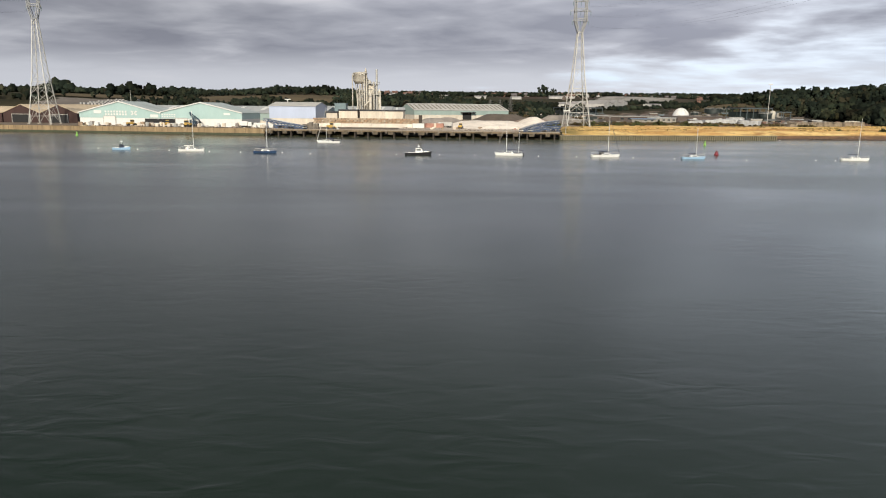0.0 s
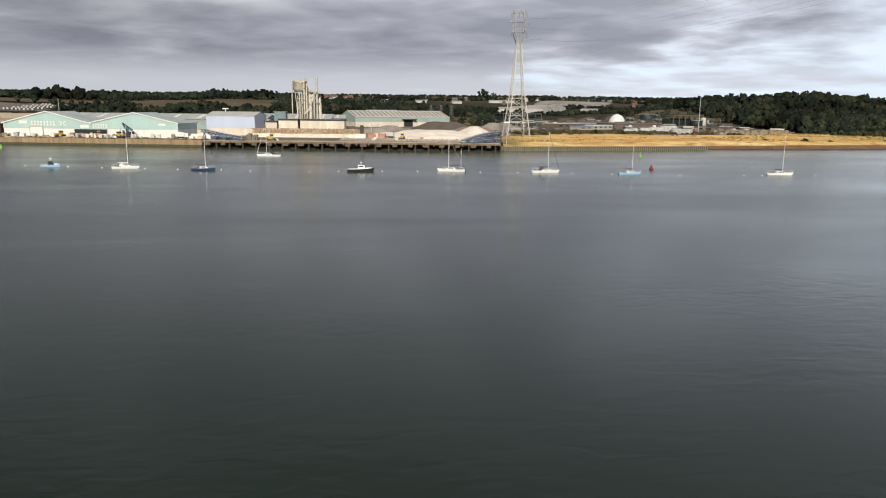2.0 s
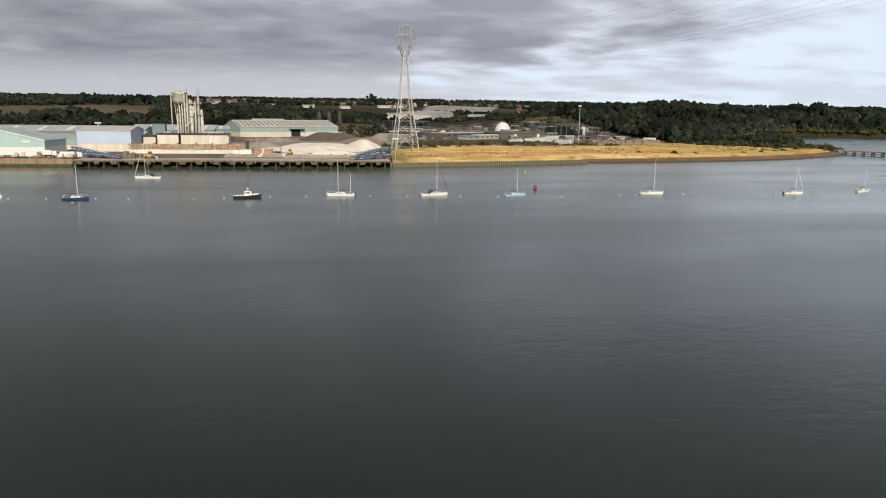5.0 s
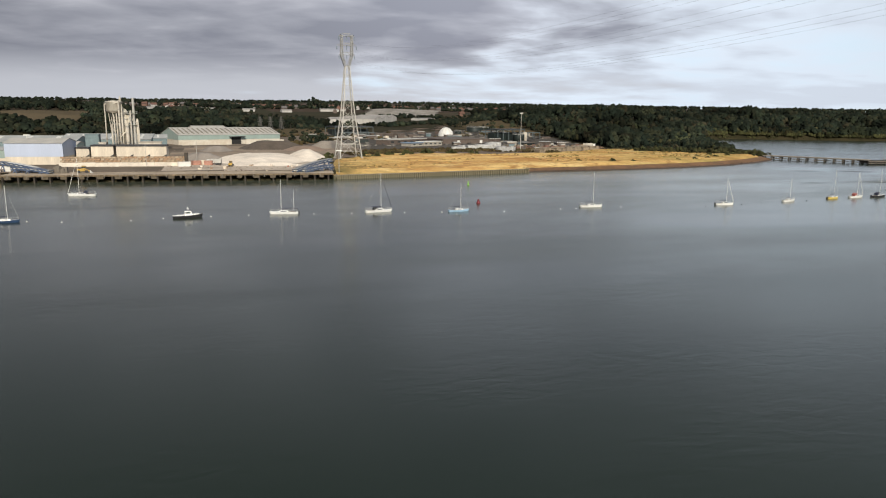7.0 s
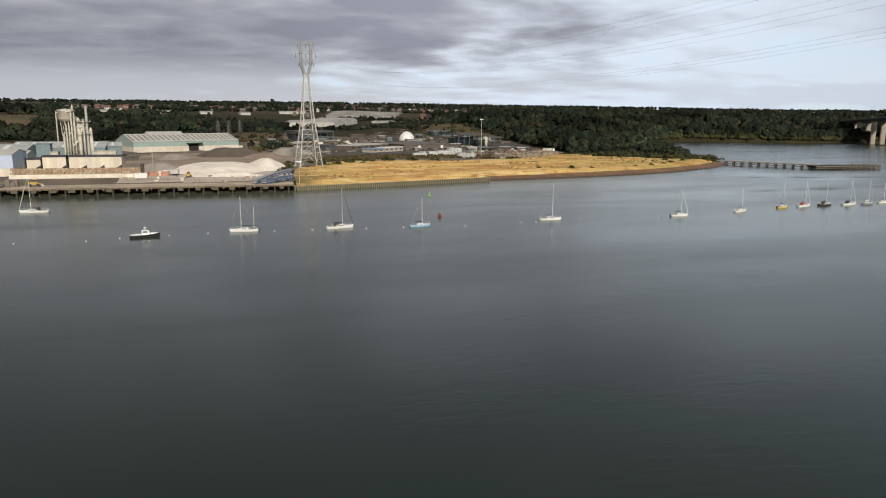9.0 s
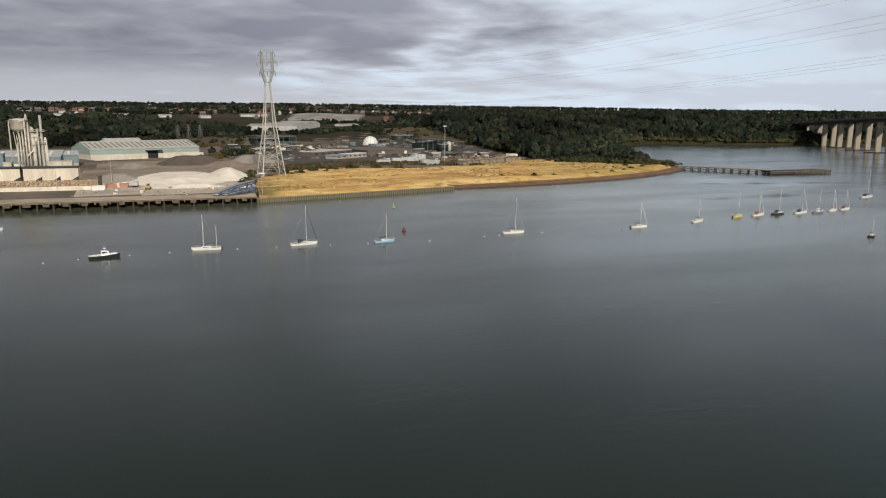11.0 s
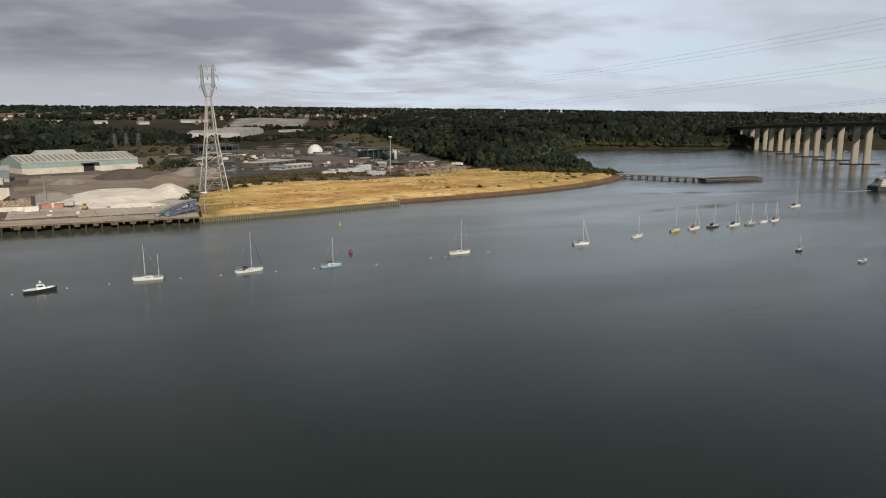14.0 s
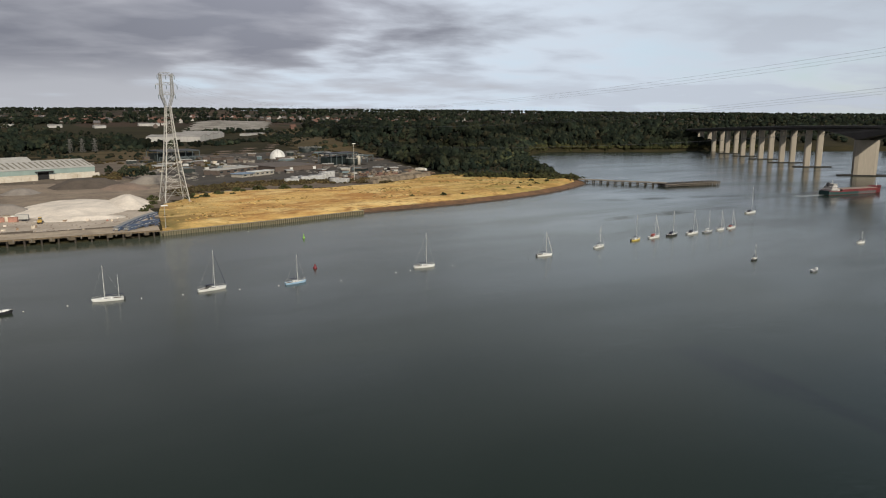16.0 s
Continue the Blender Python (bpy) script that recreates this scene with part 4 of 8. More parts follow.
# rough growth among the far warehouses and down the field towards the works
qf = random.Random(23)
for poly, n, lo, hi in (([(120, 1085), (330, 1085), (470, 1200), (480, 1330), (400, 1190), (250, 1145), (160, 1150)], 150, 5, 10),
                        ([(330, 880), (385, 780), (420, 1000), (470, 1240), (540, 1440), (430, 1400), (350, 1120)], 260, 2.5, 7),
                        ([(300, 1400), (470, 1400), (480, 1470), (300, 1478)], 80, 6, 10), ([(40, 905), (130, 915), (200, 965), (230, 1080), (120, 1080), (20, 1000)], 90, 2.5, 6)):
    xs_, ys_ = [p[0] for p in poly], [p[1] for p in poly]
    while n:
        x, y = qf.uniform(min(xs_), max(xs_)), qf.uniform(min(ys_), max(ys_))
        if signed(np.array([x]), np.array([y]), poly)[0] > 0:
            n -= 1
            if noise.noise((x * 0.02, y * 0.02, 4.0)) > -0.15:
                h = qf.uniform(lo, hi)
                far_trees.append((x, y, float(land_height(np.array([x]), np.array([y]))[0]) - 0.2 * h, h * 1.3, h, qf.uniform(0, 6.28), qf.randrange(6)))
scatter("far_woods", variants_far, far_trees, M_LEAF_DARK, "distant dark tree belts and hedges over the hills", "woodland", True)


# low growth down to the water round the point and the bay
pl = []
for i in range(1500):
    k = qf.randrange(8)
    a, b = ((405, 430), (420, 447), (440, 500), (520, 640), (608, 762), (652, 812), (729, 860), (786, 826), (862, 780), (933, 765))[k:k + 2] if k else ((420, 447), (440, 500))
    x, y = along(a, b, qf.random() * length(a, b), -qf.uniform(3, 26))
    s = qf.uniform(1.6, 3.6)
    pl.append((x, y, float(land_height(np.array([x]), np.array([y]))[0]), s, s * qf.uniform(0.6, 1.1), qf.uniform(0, 6), qf.randrange(4)))
for i in range(1300):
    k = qf.randrange(6)
    a, b = ((608, 762), (652, 812), (729, 860), (786, 826), (862, 780), (933, 765), (1050, 712), (1200, 590))[k:k + 2]
    x, y = along(a, b, qf.random() * length(a, b), -qf.uniform(4, 24))
    s = qf.uniform(2.4, 4.8)
    pl.append((x, y, float(land_height(np.array([x]), np.array([y]))[0]) - 0.3, s, s * qf.uniform(0.8, 1.4), qf.uniform(0, 6), qf.randrange(4)))
for i in range(340):
    u = qf.random()
    x, y = 345 + 66 * u + qf.uniform(-10, 10), 522 - 62 * u + qf.uniform(-14, 14)
    s = qf.uniform(1.3, 3.4)
    pl.append((x, y, 3.3, s, s * qf.uniform(0.6, 1.1), qf.uniform(0, 6), qf.randrange(4)))
scatter("shore_scrub", [indexed(clump_mesh("b", 70 + k, 9, 1.0, 0.42)) for k in range(4)], pl, mat("shore_scrub_leaves", (0.058, 0.056, 0.022), 0.9, second=(0.014, 0.018, 0.008), scale=0.03, grain=0.4, island=0.5, spec=0.1),
        "dark green-brown scrub along the wooded shore", "scrub", True)


def single_tree(x, y, h, w, seed, label):
    z = float(land_height(np.array([x]), np.array([y]))[0])
    t = thing("tree", pose(x, y, z, 0, 0, seed * 40), label, "tree", "lone trees")
    bm = BM()
    tube(bm, (0, 0, -0.5), (0, 0, h * 0.45), h * 0.03, h * 0.018, n=7)
    for k in range(5):
        a = k * 1.3 + seed
        beam(bm, (0, 0, h * (0.25 + 0.04 * k)), (w * 0.3 * math.cos(a), w * 0.3 * math.sin(a), h * (0.5 + 0.06 * k)), h * 0.014)
    part("trunk", bm, M_BARK, t)
    q = random.Random(seed)
    bm = BM()
    for i in range(46):
        u = q.random()
        a = q.uniform(0, 6.283)
        rad = w * 0.5 * math.sin(math.pi * (0.15 + 0.8 * u)) * math.sqrt(q.random())
        s = w * q.uniform(0.06, 0.115)
        m = Matrix.LocRotScale((rad * math.cos(a), rad * math.sin(a), h * (0.3 + 0.66 * u)), Euler((q.uniform(0, 3), q.uniform(0, 3), 0)), (s * 1.2, s, s * 0.8))
        geo = bmesh.ops.create_icosphere(bm, subdivisions=1, radius=1.0, matrix=m)
        for v in geo["verts"]:
            v.co += Vector((q.uniform(-1, 1), q.uniform(-1, 1), q.uniform(-1, 1))) * s * 0.25
    part("crown", bm, M_LEAF_DARK, t)
    return t


single_tree(250, 1795, 28, 30, 1, "tall broad dark tree above the hill's skyline")
single_tree(276, 1800, 20, 20, 2, "broad dark tree beside the tall one")
single_tree(-640, 1480, 24, 16, 3, "tall dark tree standing over the hillside")
for i, (x, y, h) in enumerate(((88, 640, 10), (97, 648, 11), (84, 655, 11), (76, 705, 8), (101, 628, 7), (-100, 560, 7))):
    single_tree(x, y, h, h * 1.1, 10 + i, "low dark bushy tree at the yard's edge")


# ---- bridge ----
BD = Vector((0.594, 0.804, 0))
BN = Vector((0.804, -0.594, 0))
BO = Vector((690, 356, 0))
bridge = tagged(new("bridge"), "long concrete road bridge on tall twin piers over the river", "bridge", kind="structure")


def bridge_at(s, off, z):
    p = BO + BD * s + BN * off
    return (p.x, p.y, z)


def deck_top(s):
    return 46.5 - 0.016 * max(0, s) - 0.000013 * max(0, s) ** 2 - (0.02 * max(0, -s - 190))


SUPPORTS = [114, 186, 256, 326, 396, 466, 536, 606, 676]
MAIN = [0, -196]


def depth(s):
    d = 4.2
    for m in MAIN:
        k = abs(s - m)
        if k < 95:
            d = max(d, 4.2 + 9.0 * (1 - k / 95) ** 2)
    return d


ss = sorted(set([float(v) for v in range(-760, 760, 20)] + [-9.0, -4.0, 4.0, 9.0, -205.0, -200.0, -192.0, -187.0]))
for k, side in enumerate((-1, 1)):
    bm = BM()
    rows = []
    for v in ss:
        zt, zb = deck_top(v) - 0.9, deck_top(v) - depth(v)
        rows.append([bm.verts.new(bridge_at(v, side * 6.3 + o, z)) for o, z in ((-5.9, zt), (5.9, zt), (5.9, zt - 0.5), (3.2, zt - 1.6), (2.9, zb), (-2.9, zb), (-3.2, zt - 1.6), (-5.9, zt - 0.5))])
    for a, b in zip(rows, rows[1:]):
        for i in range(8):
            j = (i + 1) % 8
            bm.faces.new((a[i], b[i], b[j], a[j]))
    bm.faces.new(rows[0]), bm.faces.new(rows[-1][::-1])
    part("box_girder", bm, M_DECK_CONC, bridge, "dark weathered concrete box girder, deeper over the main piers")
    bm = BM()
    for v0, v1 in zip(ss, ss[1:]):
        beam(bm, bridge_at(v0, side * 12.2, deck_top(v0) - 0.25), bridge_at(v1, side * 12.2, deck_top(v1) - 0.25), 0.35, 1.3)
    part("parapet", bm, M_DECK_CONC, bridge)
    bm = BM()
    for v0, v1 in zip(ss, ss[1:]):
        beam(bm, bridge_at(v0, side * 12.2, deck_top(v0) + 0.95), bridge_at(v1, side * 12.2, deck_top(v1) + 0.95), 0.14, 0.14)
    part("rail", bm, M_STEEL, bridge)


def leg(s, off, wx, wy, top, wide=1.0):
    c = BO + BD * s + BN * off
    bm = BM()
    prof = [(-wx, -wy * 0.55), (-wx * 0.7, -wy), (wx * 0.7, -wy), (wx, -wy * 0.55), (wx, wy * 0.55), (wx * 0.7, wy), (-wx * 0.7, wy), (-wx, wy * 0.55)]
    lo = [bm.verts.new((c + BN * a + BD * b).to_3d() + Vector((0, 0, -1))) for a, b in prof]
    hi = [bm.verts.new((c + BN * a * wide + BD * b * 0.9).to_3d() + Vector((0, 0, top))) for a, b in prof]
    for i in range(8):
        j = (i + 1) % 8
        bm.faces.new((lo[i], lo[j], hi[j], hi[i]))
    bm.faces.new(lo[::-1]), bm.faces.new(hi)
    return part("pier", bm, M_PIER, bridge, "tall pale concrete pier")


M_ISLAND = mat("black_weeded_stone", (0.022, 0.020, 0.017), 0.95, vary=0.4, scale=0.4)


def pier_island(s, half, wide):
    c = BO + BD * s
    bm = BM()
    n = 28
    lo, hi = [], []
    for k in range(n):
        a = 2 * math.pi * k / n
        p = c + BN * (half * math.cos(a)) + BD * (wide * math.sin(a))
        lo.append(bm.verts.new((p.x, p.y, -1)))
        q = c + BN * (half * 0.95 * math.cos(a)) + BD * (wide * 0.9 * math.sin(a))
        hi.append(bm.verts.new((q.x, q.y, 1.0)))
    for k in range(n):
        j = (k + 1) % n
        bm.faces.new((lo[k], lo[j], hi[j], hi[k]))
    bm.faces.new(hi)
    return part("pier_island", bm, M_ISLAND, bridge, "dark low stone island round the pier's foot")


for v in SUPPORTS + [-310, -376, -442, -508, -574]:
    for off in (-6.2, 6.2):
        leg(v, off, 3.3, 2.0, deck_top(v) - depth(v) + 0.1)
    if v < 400 and v > -400:
        pier_island(v, 22, 4.2)
for v in MAIN:
    leg(v, 0, 10.5, 3.6, deck_top(v) - depth(v) + 0.1, 1.03)
    pier_island(v, 26, 8)

# ---- power line ----
PYL = (86.0, 460.0)
FARP = (120.0, -46.0)
LINE_TURN = math.degrees(math.atan2(FARP[0] - PYL[0], -(FARP[1] - PYL[1])))
TIERS = ((65.6, 5.0), (71.4, 6.4), (77.2, 5.0))


def half_at(z):
    """Half width of the tower's legs at a height above its feet."""
    return float(np.interp(z, [0, 30, 58.5], [7.4, 3.6, 1.4]))


def build_pylon(m, label):
    t = thing("pylon", m, label, "pylon", "power line pylons")
    levels = [0, 9, 17, 24, 30, 36, 41.5, 46.5, 51, 55, 58.5]
    for sx, sy in ((-1, -1), (1, -1), (1, 1), (-1, 1)):
        bm = BM()
        for z0, z1 in ((0, 30), (30, 58.5)):
            h0, h1 = half_at(z0), half_at(z1)
            beam(bm, (sx * h0, sy * h0, z0), (sx * h1, sy * h1, z1), 0.48)
        part("leg", bm, M_STEEL, t)
        bm = BM()
        box(bm, sx * 7.4 - 0.9, sx * 7.4 + 0.9, sy * 7.4 - 0.9, sy * 7.4 + 0.9, -1.0, 0.35)
        part("footing", bm, M_CONC, t)
    for k, (z0, z1) in enumerate(zip(levels, levels[1:])):
        bm = BM()
        a, b = half_at(z0), half_at(z1)
        w = 0.17 if z0 < 30 else 0.13
        for i in range(4):
            c0 = ((-1, -1), (1, -1), (1, 1), (-1, 1))[i]
            c1 = ((-1, -1), (1, -1), (1, 1), (-1, 1))[(i + 1) % 4]
            p0, p1 = (c0[0] * a, c0[1] * a, z0), (c1[0] * a, c1[1] * a, z0)
            q0, q1 = (c0[0] * b, c0[1] * b, z1), (c1[0] * b, c1[1] * b, z1)
            if k == 0:
                mid = ((q0[0] + q1[0]) / 2, (q0[1] + q1[1]) / 2, z1)
                beam(bm, p0, mid, w), beam(bm, p1, mid, w)
            else:
                beam(bm, p0, q1, w), beam(bm, p1, q0, w)
            if k in (0, 2, 4, 6, 9) :
                beam(bm, q0, q1, w * 1.2)
            if k in (0, 1, 2):
                mz = (z0 + z1) / 2
                h = (a + b) / 2
                beam(bm, (c0[0] * h, c0[1] * h, mz), ((c0[0] + c1[0]) / 2 * h, (c0[1] + c1[1]) / 2 * h, mz), w * 0.8)
                beam(bm, (c1[0] * h, c1[1] * h, mz), ((c0[0] + c1[0]) / 2 * h, (c0[1] + c1[1]) / 2 * h, mz), w * 0.8)
        part("lattice_panel", bm, M_STEEL, t)
    # the top forks into two masts
    for sx in (-1, 1):
        bm = BM()
        for sy in (-1, 1):
            beam(bm, (sx * 1.5, sy * 1.5, 58.5), (sx * 4.0, sy * 1.0, 65.6), 0.42)
            beam(bm, (sx * 0.6, sy * 1.5, 58.5), (sx * 2.6, sy * 1.0, 65.6), 0.34)
            beam(bm, (sx * 4.0, sy * 1.0, 65.6), (sx * 3.8, sy * 0.5, 78.0), 0.38)
            beam(bm, (sx * 2.6, sy * 1.0, 65.6), (sx * 2.8, sy * 0.5, 78.0), 0.38)
        z = 58.5
        for i in range(11):
            z0, z1 = 58.5 + 1.77 * i, 58.5 + 1.77 * (i + 1)
            f = lambda zz, o: float(np.interp(zz, [58.5, 65.6, 78.0], [(0.6, 2.6, 2.8), (1.5, 4.0, 3.8)][o]))
            beam(bm, (sx * f(z0, i % 2), 0.8, z0), (sx * f(z1, (i + 1) % 2), 0.8, z1), 0.2)
            beam(bm, (sx * f(z0, i % 2), -0.8, z0), (sx * f(z1, (i + 1) % 2), -0.8, z1), 0.2)
        # the head's shade against the sky is put into this darker steel
        part("mast_head", bm, M_STEEL_DULL_SHADED, t)
    for z, half in TIERS:
        bm = BM()
        beam(bm, (-half, 0, z), (half, 0, z), 0.3)
        arm = part("cross_arm", bm, M_STEEL_DULL_SHADED, t)
        for sy in (-0.7, 0.7):
            for p_, q_, w_ in (((-half, 0, z), (-2.6, sy, z), 0.28), ((half, 0, z), (2.6, sy, z), 0.28), ((-2.6, sy, z), (2.6, sy, z), 0.28), ((-half, 0, z), (-3.4, sy, z + 1.5), 0.18), ((half, 0, z), (3.4, sy, z + 1.5), 0.18),
                               ((-2.6, sy, z + 1.5), (2.6, sy, z + 1.5), 0.18), ((-2.6, sy, z), (0, sy, z + 1.5), 0.15), ((2.6, sy, z), (0, sy, z + 1.5), 0.15)):
                bm = BM()
                beam(bm, p_, q_, w_)
                part("strut", bm, M_STEEL_DULL_SHADED, arm)
        for x in (-half, 0, half):
            bm = BM()
            lathe(bm, [(0.06, z - 2.6), (0.22, z - 2.4), (0.22, z - 0.5), (0.06, z - 0.2)], 8, (x, 0))
            part("insulator", bm, M_TEAL_CLAD, arm)
    return t


pyl_a = build_pylon(pose(PYL[0], PYL[1], 3.5, 0, 0, LINE_TURN), "tall grey lattice river-crossing pylon with forked head")
pyl_b = copy_thing(pyl_a, pose(-232.5, 416, 3.5, 0, 0, LINE_TURN) @ Matrix.Diagonal((0.84, 0.84, 1.0, 1.0)))
far_b = (-231 + FARP[0] - PYL[0], 416 + FARP[1] - PYL[1])
copy_thing(pyl_a, pose(FARP[0], FARP[1], 3.5, 0, 0, LINE_TURN))
copy_thing(pyl_a, pose(far_b[0], far_b[1], 3.5, 0, 0, LINE_TURN))


def conductors(a, b, sag, label):
    c, sn = math.cos(radians(LINE_TURN)), math.sin(radians(LINE_TURN))
    for z, half in TIERS:
        for x in (-half, 0, half):
            bm = BM()
            last = None
            w = 0.011
            for i in range(41):
                u = i / 40
                p = Vector((a[0] + (b[0] - a[0]) * u + x * c, a[1] + (b[1] - a[1]) * u + x * sn, 3.5 + z - 2.6 - 4 * sag * u * (1 - u)))
                ringv = [bm.verts.new(p + Vector((w * s_, 0, w * t_))) for s_, t_ in ((-1, -1), (1, -1), (1, 1), (-1, 1))]
                if last:
                    for k in range(4):
                        bm.faces.new((last[k], last[(k + 1) % 4], ringv[(k + 1) % 4], ringv[k]))
                last = ringv
            tagged(part("overhead_wire", bm, M_WIRE), label, "wire", "overhead wires")


conductors(PYL, FARP, 19.5, "thin dark overhead power conductor sagging over the river")
conductors((-231, 416), far_b, 19.5, "thin dark overhead power conductor from the second pylon")


# small pylons behind the green shed
M_LATTICE = mat("dark_lattice_steel", (0.125, 0.12, 0.11), 0.8, vary=0.2)


def small_pylon(x, y, h):
    z = float(land_height(np.array([x]), np.array([y]))[0])
    t = thing("pylon", pose(x, y, z, 0, 0, 30), "small grey lattice pylon before dark woods", "pylon", "small pylons")
    bm = BM()
    for sx, sy in ((-1, -1), (1, -1), (1, 1), (-1, 1)):
        beam(bm, (sx * 2.4, sy * 2.4, -0.5), (sx * 0.5, sy * 0.5, h), 0.3)
    for k in range(6):
        z0, z1 = h * k / 6, h * (k + 1) / 6
        a, b = 2.4 - 1.9 * k / 6, 2.4 - 1.9 * (k + 1) / 6
        for sx in (-1, 1):
            beam(bm, (-a, sx * a, z0), (b, sx * b, z1), 0.16), beam(bm, (a, sx * a, z0), (-b, sx * b, z1), 0.16)
            beam(bm, (sx * a, -a, z0), (sx * b, b, z1), 0.16)
    part("lattice_body", bm, M_LATTICE, t)
    for zz, w in ((h * 0.62, 5.2), (h * 0.80, 4.4), (h * 0.95, 3.4)):
        bm = BM()
        beam(bm, (-w, 0, zz), (w, 0, zz), 0.3)
        beam(bm, (-w, 0, zz), (0, 0, zz + 1.2), 0.16), beam(bm, (w, 0, zz), (0, 0, zz + 1.2), 0.16)
        part("cross_arm", bm, M_LATTICE, t)


for x, y in ((70, 1060), (85, 1066), (101, 1072)):
    small_pylon(x, y, 18)


# ---- sheds ----
def shed(name, m, w, d, eave, ridge, plinth, clad, low, roof, label, ridge_along="x", lights=None, strips=10, doors=(), group=""):
    """A gabled shed. Its front runs along local x from 0 to w, its depth along y; the feet at 0."""
    t = thing(name, m, label, "warehouse", group)
    bm = BM()
    for a in ((0, w, 0, 0.4), (0, w, d - 0.4, d), (0, 0.4, 0.4, d - 0.4), (w - 0.4, w, 0.4, d - 0.4)):
        box(bm, a[0], a[1], a[2], a[3], -0.8, plinth)
    part("lower_wall", bm, low, t)
    bm = BM()
    o = 0.12
    for a in ((-o, w + o, -o, 0.38), (-o, w + o, d - 0.38, d + o), (-o, 0.38, 0.38, d - 0.38), (w - 0.38, w + o, 0.38, d - 0.38)):
        box(bm, a[0], a[1], a[2], a[3], plinth, eave)
    if ridge > eave:
        if ridge_along == "x":
            for x0 in (-o, w - 0.38):
                v = [[bm.verts.new((x, y, z)) for y, z in ((-o, eave), (d / 2, ridge - 0.05), (d + o, eave))] for x in (x0, x0 + 0.5)]
                bm.faces.new(v[0]), bm.faces.new(v[1][::-1])
                for i in range(3):
                    bm.faces.new((v[0][i], v[1][i], v[1][(i + 1) % 3], v[0][(i + 1) % 3]))
        else:
            for y0 in (-o, d - 0.38):
                prism(bm, [(-o, eave), (w + o, eave), (w / 2, ridge - 0.05)], y0, y0 + 0.5)
    part("cladding", bm, clad, t)
    # roof in strips, some of them translucent
    for sidek in range(2):
        for i in range(strips):
            bm = BM()
            if ridge_along == "x":
                x0, x1 = -0.5 + (w + 1) * i / strips, -0.5 + (w + 1) * (i + 1) / strips
                y0, y1 = (-0.6, d / 2) if sidek == 0 else (d + 0.6, d / 2)
                vs = [(x0, y0, eave - 0.1), (x1, y0, eave - 0.1), (x1, y1, ridge), (x0, y1, ridge)]
            else:
                y0, y1 = -0.5 + (d + 1) * i / strips, -0.5 + (d + 1) * (i + 1) / strips
                x0, x1 = (-0.6, w / 2) if sidek == 0 else (w + 0.6, w / 2)
                vs = [(x0, y0, eave - 0.1), (x0, y1, eave - 0.1), (x1, y1, ridge), (x1, y0, ridge)]
            lo = [bm.verts.new(v) for v in vs]
            hi = [bm.verts.new((v[0], v[1], v[2] + 0.22)) for v in vs]
            bm.faces.new(hi), bm.faces.new(lo[::-1])
            for q in range(4):
                j = (q + 1) % 4
                bm.faces.new((lo[q], lo[j], hi[j], hi[q]))
            bmesh.ops.recalc_face_normals(bm, faces=bm.faces[:])
            part("roof_sheet", bm, roof, t)
            if lights and i % lights == 0:
                bm = BM()
                f = lambda a, b, k: tuple(a[n] + (b[n] - a[n]) * k for n in range(3))
                A, B = f(vs[0], vs[1], 0.32), f(vs[0], vs[1], 0.68)
                C, D = f(vs[3], vs[2], 0.68), f(vs[3], vs[2], 0.32)
                q4 = [f(A, D, 0.16), f(B, C, 0.16), f(B, C, 0.86), f(A, D, 0.86)]
                lo = [bm.verts.new((v[0], v[1], v[2] + 0.2)) for v in q4]
                hi = [bm.verts.new((v[0], v[1], v[2] + 0.3)) for v in q4]
                bm.faces.new(hi)
                for q in range(4):
                    j = (q + 1) % 4
                    bm.faces.new((lo[q], lo[j], hi[j], hi[q]))
                bmesh.ops.recalc_face_normals(bm, faces=bm.faces[:])
                part("rooflight", bm, M_ROOF_LIGHT if roof is not M_ROOF_PALE else M_ROOF_RIB, t)
    for x0, x1, z1, dm in doors:
        bm = BM()
        box(bm, x0, x1, -0.35, -0.13, -0.2, z1)
        dr = part("door", bm, dm, t)
        bm = BM()
        beam(bm, (x0 - 0.15, -0.42, -0.2), (x0 - 0.15, -0.42, z1), 0.3), beam(bm, (x1 + 0.15, -0.42, -0.2), (x1 + 0.15, -0.42, z1), 0.3)
        beam(bm, (x0 - 0.3, -0.42, z1 + 0.15), (x1 + 0.3, -0.42, z1 + 0.15), 0.3)
        part("door_frame", bm, M_STEEL, dr)
    return t


G0 = 3.4
qt = math.degrees(math.atan2(QB[1] - QA[1], QB[0] - QA[0]))
# the twin pale green terminal sheds
M_TERM_ROOF = mat("pale_terminal_roof", (0.36, 0.40, 0.385), 0.7, vary=0.22, scale=0.12)
term = shed("warehouse", pose(-209, 410, G0, 0, 0, -7), 49, 27, 6.9, 13.2, 4.1, M_PALE_GREEN, M_WHITE, M_TERM_ROOF,
            "pale green gabled quayside warehouse over white walls", "y", None, 8, ((15, 22, 5.0, M_WHITE),), "terminal sheds")
term2 = shed("warehouse", pose(-160, 404, G0, 0, 0, -7), 48, 27, 7.4, 13.0, 4.1, M_PALE_GREEN, M_WHITE, M_TERM_ROOF,
             "pale green gabled quayside warehouse with an open bay", "y", None, 8, ((9, 16, 4.2, M_WHITE),), "terminal sheds")


def bars(parent, rows, x, z, w, h, gap, y=-0.3, material=None, name="sign_bar"):
    """Plain bars in place of lettering."""
    for zz, count in rows:
        for k in range(count):
            bm = BM()
            box(bm, x + k * (w + gap), x + k * (w + gap) + w, y, y + 0.12, z + zz, z + zz + h)
            part(name, bm, material or M_WHITE, parent)


